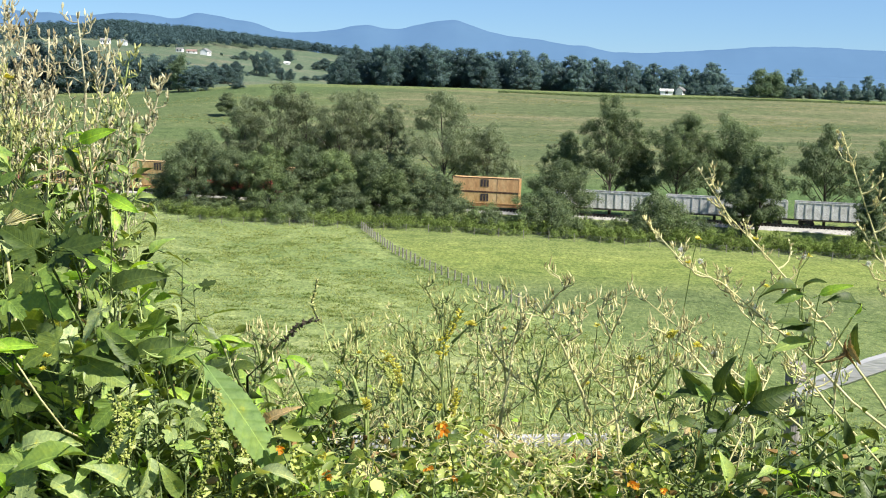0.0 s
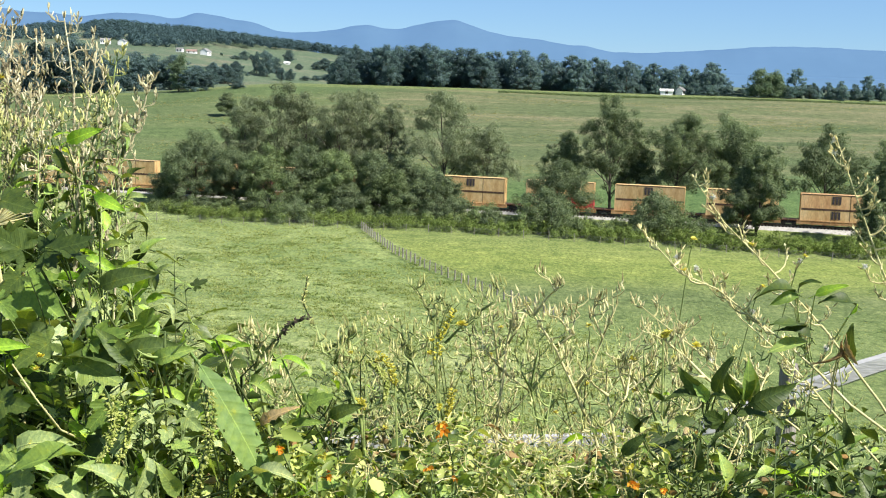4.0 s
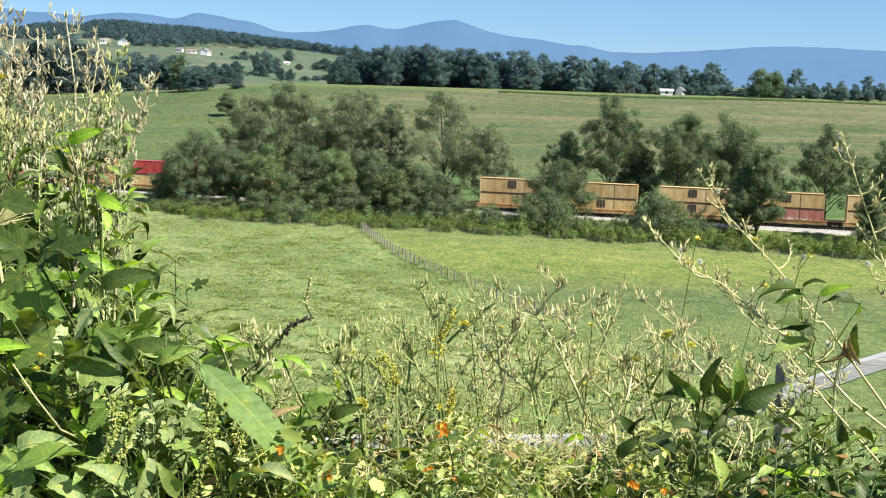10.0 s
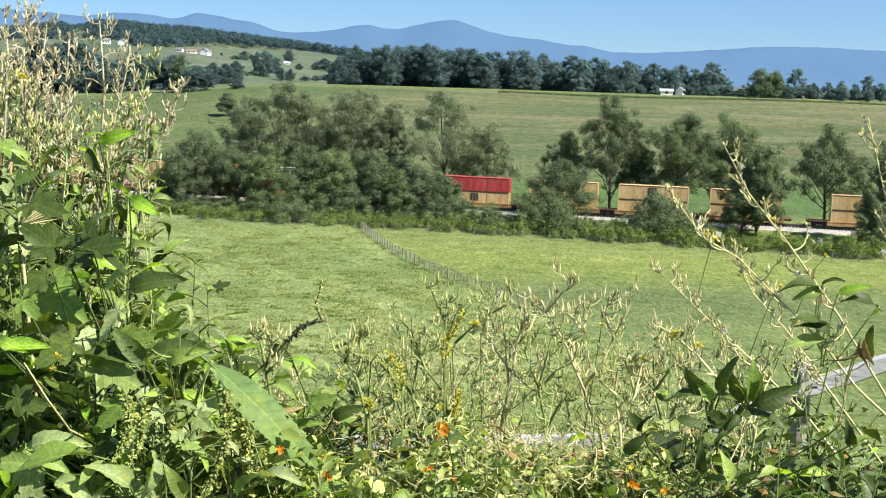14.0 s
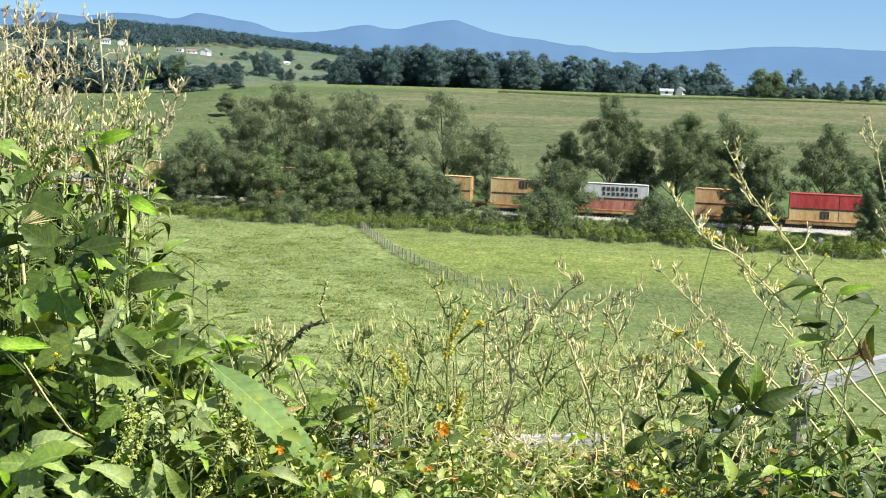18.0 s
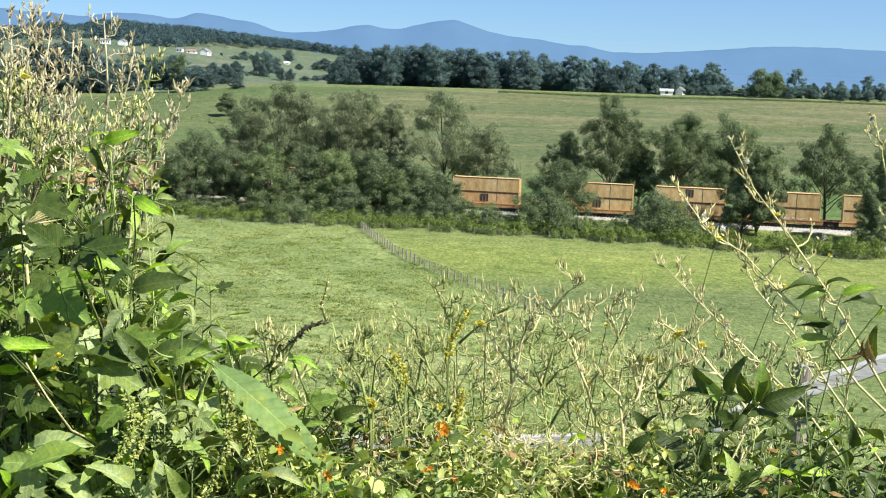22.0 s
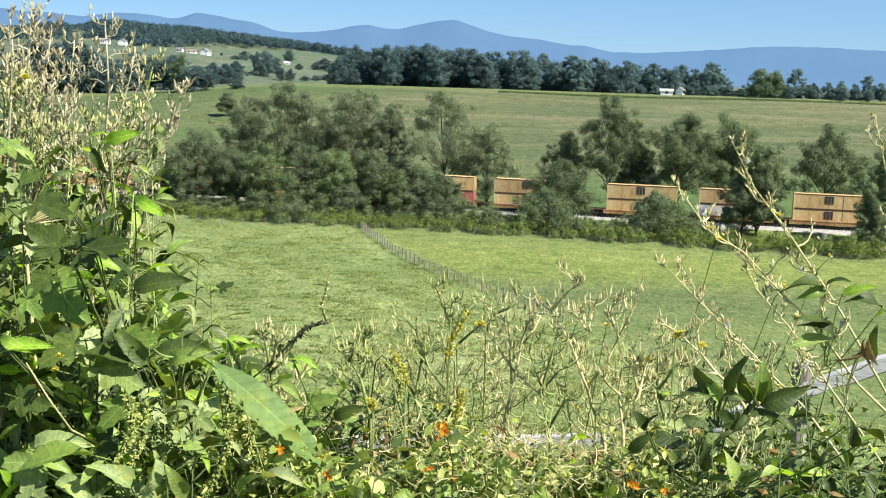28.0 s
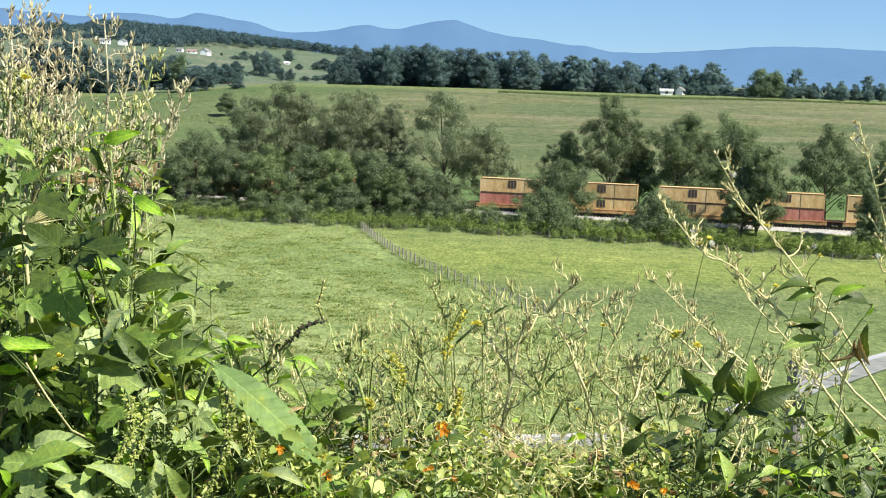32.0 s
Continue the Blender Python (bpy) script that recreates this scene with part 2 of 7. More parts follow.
# ---- mesh tools ----
class Geo:
    """Vertices and faces of one part."""

    def __init__(self):
        self.v, self.f = [], []

    def add(self, verts, faces):
        n = len(self.v)
        self.v.extend(verts)
        self.f.extend([tuple(i + n for i in f) for f in faces])

    def box(self, x0, x1, y0, y1, z0, z1, bev=0.0):
        if not bev:
            self.add([(x0, y0, z0), (x1, y0, z0), (x1, y1, z0), (x0, y1, z0), (x0, y0, z1), (x1, y0, z1), (x1, y1, z1), (x0, y1, z1)],
                     [(0, 3, 2, 1), (4, 5, 6, 7), (0, 1, 5, 4), (1, 2, 6, 5), (2, 3, 7, 6), (3, 0, 4, 7)])
            return
        e = bev
        ring = [(x0 + e, y0), (x1 - e, y0), (x1, y0 + e), (x1, y1 - e), (x1 - e, y1), (x0 + e, y1), (x0, y1 - e), (x0, y0 + e)]
        self.add([(x, y, z) for z in (z0, z1) for x, y in ring],
                 [tuple(range(7, -1, -1)), tuple(range(8, 16))] + [(i, (i + 1) % 8, 8 + (i + 1) % 8, 8 + i) for i in range(8)])

    def tube(self, pts, radii, sides=6, cap=True):
        n = len(pts)
        verts = []
        for i, p in enumerate(pts):
            a, b = Vector(pts[max(i - 1, 0)]), Vector(pts[min(i + 1, n - 1)])
            t = (b - a).normalized()
            side = t.cross(Vector((0, 0, 1)) if abs(t.z) < 0.9 else Vector((1, 0, 0))).normalized()
            other = t.cross(side)
            for k in range(sides):
                w = 2 * math.pi * k / sides
                verts.append(tuple(Vector(p) + (side * math.cos(w) + other * math.sin(w)) * radii[i]))
        faces = [(i * sides + k, i * sides + (k + 1) % sides, (i + 1) * sides + (k + 1) % sides, (i + 1) * sides + k)
                 for i in range(n - 1) for k in range(sides)]
        if cap:
            faces += [tuple(range(sides - 1, -1, -1)), tuple((n - 1) * sides + k for k in range(sides))]
        self.add(verts, faces)

    def mesh(self, name, material, smooth=False):
        me = bpy.data.meshes.new(name)
        me.from_pydata(self.v, [], self.f)
        me.materials.append(material)
        if smooth:
            me.polygons.foreach_set("use_smooth", [True] * len(me.polygons))
        return me


def part(name, geo, material, parent=None, label="", smooth=False):
    ob = new(name, geo.mesh(name, material, smooth) if isinstance(geo, Geo) else geo)
    if parent:
        ob.parent = parent
    if label:
        ob["label"] = label
    return ob


def array_mesh(name, verts, faces, material):
    """A mesh from numpy arrays of vertices and of triangles or quads."""
    me = bpy.data.meshes.new(name)
    k = faces.shape[1]
    me.vertices.add(len(verts))
    me.vertices.foreach_set("co", verts.astype(np.float32).ravel())
    me.loops.add(faces.size)
    me.loops.foreach_set("vertex_index", faces.astype(np.int32).ravel())
    me.polygons.add(len(faces))
    me.polygons.foreach_set("loop_start", np.arange(0, faces.size, k, dtype=np.int32))
    me.update(calc_edges=True)
    me.materials.append(material)
    return me


# ---- ground ----
def smooth(a, b, x):
    t = np.clip((x - a) / (b - a), 0, 1)
    return t * t * (3 - 2 * t)


LIE = 0.21
TRACK = 222.0
PROFILE_D = [-300, 0, 2.6, 6, 30, 60, 95, 130, 200, 212, 217, 227, 233, 250, 300, 400, 470, 505, 600, 900, 5000]
PROFILE_Z = [2, 0, 0, -1.6, -10.5, -18, -22.6, -24.6, -25.6, -25.2, -24.1, -24.1, -25.2, -25.0, -22.3, -14.0, -8.2, -6.5, -15, -22, -30]


def height(x, y):
    x, y = np.asarray(x, float), np.asarray(y, float)
    d = y + LIE * x * (1 - smooth(250, 420, y))
    z = np.interp(d, PROFILE_D, PROFILE_Z)
    z = z - 7.0 * smooth(-55, -150, x) * smooth(330, 480, y) * (1 - smooth(560, 700, y))
    z = z + 0.25 * np.sin(x * 0.05 + 1.3) * np.sin(y * 0.043) * smooth(60, 120, y)
    z = z + 58.0 * np.exp(-((x + 400) / 210) ** 2 - ((y - 1420) / 330) ** 2)
    z = z + 24.0 * np.exp(-((x + 130) / 150) ** 2 - ((y - 1500) / 260) ** 2)
    z = z + 22.0 * np.exp(-((x + 240) / 170) ** 2 - ((y - 1000) / 180) ** 2)
    return z


def ground_z(x, y):
    return float(height(x, y))


def build_ground():
    t = np.linspace(-1, 1, 181)
    xs = 3600 * np.sinh(6.2 * t) / np.sinh(6.2)
    ys = np.concatenate([np.linspace(-120, 0, 13)[:-1], np.linspace(0, 260, 105)[:-1], np.linspace(260, 640, 77)[:-1],
                         np.linspace(640, 1900, 70)[:-1], np.linspace(1900, 4900, 20)])
    gx, gy = np.meshgrid(xs, ys)
    verts = np.stack([gx, gy, height(gx, gy)], -1).reshape(-1, 3)
    w, h = len(xs), len(ys)
    i = (np.arange(h - 1)[:, None] * w + np.arange(w - 1)[None]).ravel()
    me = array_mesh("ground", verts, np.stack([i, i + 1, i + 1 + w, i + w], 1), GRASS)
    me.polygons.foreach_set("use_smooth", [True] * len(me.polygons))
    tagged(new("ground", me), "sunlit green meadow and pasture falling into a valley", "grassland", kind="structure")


build_ground()


def ridge(name, y, material, base, bumps, label, depth=260.0, xr=2600.0):
    """A mountain ridge: a strip of ground whose crest is a sum of swells (place, height, width)."""
    xs = np.linspace(-xr, xr, 420)
    crest = base + sum(h * np.exp(-np.abs((xs - c) / w) ** p) for c, h, w, p in bumps)
    crest = crest + 0.9 * np.sin(xs * 0.031) * np.sin(xs * 0.012 + 1) + 0.6 * np.sin(xs * 0.083)
    rows = [(-depth, -40.0), (-depth * 0.5, 0.45), (-depth * 0.2, 0.86), (0, 1.0), (depth * 0.4, 0.5), (depth, -40.0)]
    verts = []
    for dy, k in rows:
        z = np.full_like(xs, -40.0) if k < 0 else crest * k - 40.0 * (1 - k)
        verts.append(np.stack([xs, np.full_like(xs, y + dy), z], -1))
    w = len(xs)
    i = (np.arange(len(rows) - 1)[:, None] * w + np.arange(w - 1)[None]).ravel()
    me = array_mesh(name, np.concatenate(verts), np.stack([i, i + 1, i + 1 + w, i + w], 1), material)
    me.polygons.foreach_set("use_smooth", [True] * len(me.polygons))
    return tagged(new(name, me), label, "mountain ridge", kind="structure")


# heights of evenly spaced swells along the crest
CREST = [22, 57, 65, 72, 68, 69, 62, 62, 62, 59, 55, 56, 64, 67, 65, 65, 58, 53, 74, 69, 64, 57, 56, 41, 32, 32, 35, 39, 43, 54, 57, 47, 47, 57, 65, 72, 75, 61, 51, 43, 38, 37, 32, 26, 22, 23, 12, 6, 4]
CREST_EAST = [14, 24, 39, 38, 33, 39, 32]
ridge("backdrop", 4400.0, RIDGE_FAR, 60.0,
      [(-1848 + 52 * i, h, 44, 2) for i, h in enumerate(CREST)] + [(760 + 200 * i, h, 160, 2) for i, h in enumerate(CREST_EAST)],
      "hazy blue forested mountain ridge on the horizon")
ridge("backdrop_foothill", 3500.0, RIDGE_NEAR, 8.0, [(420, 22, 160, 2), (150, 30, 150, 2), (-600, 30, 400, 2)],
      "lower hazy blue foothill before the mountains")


# ---- railway ----
E = Vector((1.0, -LIE, 0.0)).normalized()
TURN = math.degrees(math.atan2(-LIE, 1.0))


def on_track(s, off=0.0, z=-23.43):
    """A pose on the line: s metres along it, off metres towards the meadow."""
    p = Vector((0, TRACK, 0)) + E * s + Vector((E.y, -E.x, 0)) * off
    return pose(p.x, p.y, z, 0, 0, TURN)


RAIL_TOP = -23.43


def build_track():
    bed = Geo()
    half = 160.0
    prof = [(-3.7, -0.95), (-2.4, -0.35), (2.4, -0.35), (3.7, -0.95)]
    for a, b in zip(prof, prof[1:]):
        n = 40
        for i in range(n):
            s0, s1 = -half + 2 * half * i / n, -half + 2 * half * (i + 1) / n
            bed.add([(s0, a[0], a[1]), (s1, a[0], a[1]), (s1, b[0], b[1]), (s0, b[0], b[1])], [(0, 1, 2, 3)])
    ob = part("railway", bed, BALLAST)
    ob.matrix_basis = on_track(0, 0, RAIL_TOP)
    tagged(ob, "pale crushed stone railway bed with wooden ties", "railway", kind="structure")
    for side in (-0.75, 0.75):
        g = Geo()
        g.box(-half, half, side - 0.035, side + 0.035, -0.06, 0.0)
        g.box(-half, half, side - 0.07, side + 0.07, -0.17, -0.15)
        g.box(-half, half, side - 0.012, side + 0.012, -0.15, -0.06)
        part("rail", g, RAIL, ob)
    tie = Geo()
    tie.box(-0.11, 0.11, -1.3, 1.3, -0.36, -0.172)
    me = tie.mesh("tie", TIE)
    for i in range(290):
        t = new("tie", me)
        t.parent = ob
        t.location = (-85 + i * 0.58, 0, 0)


build_track()


# ---- train ----
LEN, WIDE, TALL = 12.19, 2.44, 2.59


def container(paint, mark, label):
    """A corrugated steel box; the origin is its bottom centre."""
    root = new("shipping_container")
    tagged(root, label, "container", "containers on the train")
    h, w = LEN / 2, WIDE / 2
    for sgn in (-1, 1):
        g = Geo()
        n, x0, x1 = 34, -h + 0.17, h - 0.17
        pts = []
        for i in range(n):
            a = x0 + (x1 - x0) * i / n
            st = (x1 - x0) / n
            pts += [(a, 0.0), (a + st * 0.35, 0.0), (a + st * 0.5, 0.0025), (a + st * 0.85, 0.0025)]
        pts.append((x1, 0.0))
        verts = [(x, sgn * (w - 0.03 - d), z) for z in (0.16, TALL - 0.12) for x, d in pts]
        m = len(pts)
        g.add(verts, [(i, i + 1, m + i + 1, m + i) for i in range(m - 1)])
        part("side_wall", g, paint, root)
        for x in (2.1,):
            g = Geo()
            g.box(x - 0.025, x + 0.025, sgn * (w - 0.02) - 0.025, sgn * (w - 0.02) + 0.022, 0.16, TALL - 0.12)
            part("seam", g, BOX_DARK, root, "dark grimy seam")
        g = Geo()
        g.box(-h + 0.17, h - 0.17, sgn * (w - 0.05) - 0.05, sgn * (w - 0.05) + 0.05, TALL - 0.12, TALL)
        part("top_rail", g, BOX_DARK, root, "dark top rail")
        # dark rail colour doubles as the painted shadow line between stacked boxes
        g = Geo()
        g.box(-h + 0.17, h - 0.17, sgn * (w - 0.05) - 0.05, sgn * (w - 0.05) + 0.05, 0.0, 0.16)
        part("bottom_rail", g, BOX_DARK, root, "bottom rail darkened like the shadow line between boxes")
        g = Geo()
        if mark == "badge":
            for k in (-0.55, 0.0, 0.55):
                g.box(-0.2 + k - 0.17, -0.2 + k + 0.17, sgn * w - 0.03, sgn * w + 0.012, 1.0, 2.1)
            g.box(-0.92, 0.52, sgn * w - 0.03, sgn * w + 0.012, 2.11, 2.3)
            part("badge", g, LOGO, root, "dark painted badge")
        elif mark == "bars":
            rr = random.Random(5)
            for row, (z0, z1) in enumerate(((1.4, 2.15), (0.55, 1.15))):
                x = -1.9 + 0.1 * row
                while x < 4.0:
                    g.box(x, x + 0.42 + 0.14 * rr.random(), sgn * w - 0.03, sgn * w + 0.012, z0, z1 - 0.1 * rr.random())
                    x += 0.8
            tagged(part("lettering", g, LOGO, root, "dark unreadable lettering"), kind="stuff")
        elif mark == "scrawl":
            rr = random.Random(9)
            for k in range(26):
                x = -4.2 + 0.32 * k + rr.uniform(-0.15, 0.15)
                z = rr.uniform(0.3, 0.5)
                if k % 2:
                    g.box(x, x + 0.1, sgn * w - 0.03, sgn * w + 0.012, z, z + rr.uniform(0.3, 0.7))
                else:
                    g.box(x - 0.15, x + rr.uniform(0.15, 0.4), sgn * w - 0.03, sgn * w + 0.009, z + rr.uniform(0.0, 0.5), z + rr.uniform(0.55, 0.65))
            tagged(part("painted_scrawl", g, WHITE_MARK, root, "pale sprayed scrawl"), kind="stuff")
    for sx in (-1, 1):
        for sy in (-1, 1):
            g = Geo()
            g.box(sx * (h - 0.085) - 0.085, sx * (h - 0.085) + 0.085, sy * (w - 0.08) - 0.08, sy * (w - 0.08) + 0.08, 0, TALL, 0.02)
            part("corner_post", g, paint, root)
        g = Geo()
        g.box(sx * (h - 0.06) - 0.03, sx * (h - 0.06) + 0.03, -w + 0.16, w - 0.16, 0.1, TALL - 0.1)
        if sx > 0:
            for yy in (-0.75, -0.35, 0.35, 0.75):
                g.tube([(h - 0.01, yy, 0.15), (h - 0.01, yy, TALL - 0.15)], [0.025, 0.025], 5)
        part("door" if sx > 0 else "end_wall", g, paint, root)
    g = Geo()
    g.box(-h + 0.17, h - 0.17, -w + 0.1, w - 0.1, TALL - 0.06, TALL - 0.02)
    part("roof", g, paint, root)
    g = Geo()
    g.box(-h + 0.17, h - 0.17, -w + 0.1, w - 0.1, 0.06, 0.12)
    part("floor", g, BOX_DARK, root)
    return root


def bogie(parent, x):
    b = Geo()
    for sy in (-0.95, 0.95):
        b.box(x - 1.15, x + 1.15, sy - 0.09, sy + 0.09, 0.42, 0.66, 0.03)
        b.box(x - 0.35, x + 0.35, sy - 0.12, sy + 0.12, 0.28, 0.72, 0.03)
    b.box(x - 0.25, x + 0.25, -0.95, 0.95, 0.5, 0.75)
    frame_ob = part("bogie", b, STEEL_DARK, parent)
    for dx in (-0.88, 0.88):
        for sy in (-0.75, 0.75):
            g = Geo()
            g.tube([(x + dx, sy - 0.06, 0.42), (x + dx, sy + 0.06, 0.42)], [0.42, 0.42], 16)
            part("wheel", g, STEEL_DARK, frame_ob)
        g = Geo()
        g.tube([(x + dx, -0.75, 0.42), (x + dx, 0.75, 0.42)], [0.09, 0.09], 8)
        part("axle", g, STEEL_DARK, frame_ob)


def well_car(long_left):
    """One unit of an articulated well car; the origin is at the rail, below the middle of the box."""
    root = new("well_car")
    tagged(root, "weathered orange articulated well car low over the rails", "rail car", "well cars of the train")
    h = LEN / 2
    for sy in (-1, 1):
        g = Geo()
        y = sy * 1.36
        g.box(-h - 0.5, h + 0.5, y - 0.06, y + 0.06, 0.38, 0.95, 0.02)
        g.box(-h - 0.5, h + 0.5, y - 0.12, y + 0.12, 0.95, 1.05)
        for i in range(13):
            x = -h + i * LEN / 12
            g.box(x - 0.05, x + 0.05, y - 0.1, y + 0.1, 0.4, 0.95)
        part("side_sill", g, WELL, root)
    g = Geo()
    for i in range(7):
        x = -h + 0.3 + i * (LEN - 0.6) / 6
        g.box(x - 0.25, x + 0.25, -1.3, 1.3, 0.3, 0.4)
    part("floor_beam", g, WELL, root)
    for sx in (-1, 1):
        ext = 3.9 if (sx < 0 and long_left) else 1.75
        g = Geo()
        x0, x1 = (h + 0.1, h + ext) if sx > 0 else (-h - ext, -h - 0.1)
        g.box(x0, x1, -1.2, 1.2, 0.92, 1.08, 0.05)
        g.box(x0, x1, -0.35, 0.35, 0.6, 0.92)
        plat = part("end_platform", g, WELL_END, root, "rust-brown end platform")
        if ext > 2:
            g = Geo()
            for yy in (-1.1, 1.1):
                g.tube([(x0 + 0.1, yy, 1.08), (x0 + 0.1, yy, 2.0)], [0.025, 0.025], 5)
            g.tube([(x0 + 0.1, -1.1, 2.0), (x0 + 0.1, 1.1, 2.0)], [0.025, 0.025], 5)
            g.tube([(x0 + 0.5, 0.6, 1.08), (x0 + 0.5, 0.6, 1.75)], [0.03, 0.03], 5)
            part("handrail", g, STEEL_DARK, plat)
    bogie(root, -h - 1.75)
    return root


def gondola(length):
    """A long ribbed open rail car."""
    root = new("gondola_car")
    tagged(root, "weathered pale grey ribbed gondola rail car", "rail car", "gondolas of the train")
    h = length / 2
    for sy in (-1, 1):
        g = Geo()
        g.box(-h, h, sy * 1.45 - 0.02, sy * 1.45 + 0.02, 1.25, 4.05)
        part("side_wall", g, GONDOLA, root)
        n = 15
        rib = Geo()
        rib.add([(-0.1, -0.02, 0), (0.1, -0.02, 0), (0.1, 0.1, 0.25), (-0.1, 0.1, 0.25), (-0.1, 0.1, 2.7), (0.1, 0.1, 2.7), (-0.1, -0.02, 2.7), (0.1, -0.02, 2.7)],
                [(0, 1, 2, 3), (3, 2, 5, 4), (4, 5, 7, 6), (0, 3, 4, 6), (1, 7, 5, 2)])
        me = rib.mesh("rib", GONDOLA)
        for i in range(n):
            r = new("rib", me)
            r.parent = root
            r.matrix_basis = pose(-h + 0.25 + i * (length - 0.5) / (n - 1), sy * 1.47, 1.2, 0, 0, 0 if sy > 0 else 180)
        g = Geo()
        g.box(-h, h, sy * 1.47 - 0.09, sy * 1.47 + 0.09, 4.0, 4.14, 0.03)
        part("top_rail", g, GONDOLA, root)
        g = Geo()
        g.box(-h, h, sy * 1.4 - 0.08, sy * 1.4 + 0.08, 0.95, 1.25)
        part("side_sill", g, STEEL_DARK, root)
    for sx in (-1, 1):
        g = Geo()
        g.box(sx * h - 0.05, sx * h + 0.05, -1.45, 1.45, 1.2, 4.1)
        part("end_wall", g, GONDOLA, root)
        bogie(root, sx * (h - 2.0))
        g = Geo()
        g.box(sx * (h + 0.32) - 0.35, sx * (h + 0.32) + 0.35, -0.15, 0.15, 0.75, 1.05)
        part("coupler", g, STEEL_DARK, root)
    g = Geo()
    g.box(-h, h, -1.4, 1.4, 1.05, 1.2)
    part("floor", g, STEEL_DARK, root)
    return root


SPEED = 15.25
MARK = 67.26          # where the line passes the place that the boxes' times refer to
TRAIN = []           # (thing, s at 0 s, height over the rail)


def build_train():
    kinds = {
        "yellow": container(BOX_YELLOW, "badge", "faded yellow corrugated steel container with a dark badge"),
        "plain": container(BOX_YELLOW, "", "plain faded yellow corrugated steel container"),
        "orange": container(BOX_ORANGE, "badge", "rusty orange corrugated steel container with a dark badge"),
        "red": container(BOX_RED, "", "bright red corrugated steel container"),
        "rust": container(BOX_RUST, "", "faded brick-red corrugated steel container"),
        "grey": container(BOX_GREY, "bars", "pale grey corrugated steel container with dark lettering"),
        "white": container(BOX_WHITE, "bars", "dirty white corrugated steel container with dark lettering"),
        "scrawl": container(BOX_RUST, "scrawl", "faded container covered with pale sprayed scrawl"),
        "tagged_yellow": container(BOX_YELLOW, "scrawl", "faded yellow container with pale sprayed scrawl"),
    }
    uses = {k: 0 for k in kinds}
    cars = {True: well_car(True), False: well_car(False)}
    used = {True: 0, False: 0}
    odd = {(1, 0): ("orange", "yellow"), (3, 0): ("yellow", "orange"), (4, 0): ("yellow", "rust_red"), (7, 0): ("yellow", "scrawl"),
           (14, 0): ("red", "yellow"), (16, 0): ("grey", "rust"), (18, 0): ("yellow", "tagged_yellow"),
           (13, 0): ("yellow", "tagged_yellow"), (15, 0): ("orange", "orange"), (20, 0): ("plain", "yellow"), (21, 0): ("plain", "orange"),
           (22, 0): ("orange", "white"), (24, 0): ("yellow", "white"), (26, 0): ("yellow", "tagged_yellow"), (27, 0): ("yellow", "rust"),
           (30, 0): ("yellow", "rust"), (5, 0): ("yellow", "plain"), (10, 0): ("yellow", "plain"), (9, 0): ("plain", "yellow"),
           (28, 0): ("yellow", "yellow"), (33, 0): ("orange", "yellow")}

    def take(store, counts, key):
        counts[key] += 1
        return store[key] if counts[key] == 1 else copy_thing(store[key], Matrix())
    n = 0
    for s in range(-1, 6):
        for k, late in enumerate((0.0, 1.04, 2.08, 3.12, 4.17)):
            n += 1
            passes = 9.0 + 5.5 * s + late
            place = MARK - LEN / 2 - SPEED * passes
            up, low = odd.get((n, 0), ("yellow", "yellow"))
            low = "red" if low == "rust_red" else low
            TRAIN.append((take(cars, used, k == 4), place, 0.0))
            TRAIN.append((take(kinds, uses, low), place, 0.4))
            TRAIN.append((take(kinds, uses, up), place, 0.4 + TALL + 0.02))
    for key, ob in kinds.items():
        if not uses[key]:
            raise ValueError(key)
    first = gondola(20.6)
    for i, passes in enumerate((1.88, 0.44, -1.0)):
        ob = first if i == 0 else copy_thing(first, Matrix())
        TRAIN.append((ob, MARK - 10.3 - SPEED * passes, 0.0))


build_train()


# ---- trees ----
def leaf_cards(rng, centres, radii, count, size, flat=0.75, ruffle=0.25, core=0.52, cap=9.0):
    """Small bent leaf blades scattered through soft-edged sprays of a crown. ruffle: how far they turn from the spray's own shape."""
    centres, radii = np.asarray(centres), np.asarray(radii)
    pick = rng.choice(len(centres), count, p=radii ** 2 / np.sum(radii ** 2))
    off = rng.normal(size=(count, 3))
    far = np.linalg.norm(off, axis=1)[:, None]
    way = off / far
    off = way * np.minimum(far, cap)
    mid = centres[pick] + off * (radii[pick] * core)[:, None] * np.array([1, 1, flat])
    nrm = way + rng.normal(size=(count, 3)) * ruffle + np.array([0, 0, 0.45])
    nrm /= np.linalg.norm(nrm, axis=1)[:, None]
    a = np.cross(nrm, rng.normal(size=(count, 3)))
    a /= np.linalg.norm(a, axis=1)[:, None]
    b = np.cross(nrm, a)
    s = size * rng.uniform(0.55, 1.35, count)[:, None]
    bend = nrm * s * 0.18
    verts = np.stack([mid - a * s * 0.6, mid - b * s * 0.38 + bend, mid + a * s * 0.6 - bend, mid + b * s * 0.38 + bend], 1).reshape(-1, 3)
    i = np.arange(count) * 4
    return verts, np.concatenate([np.stack([i, i + 1, i + 2], 1), np.stack([i, i + 2, i + 3], 1)])


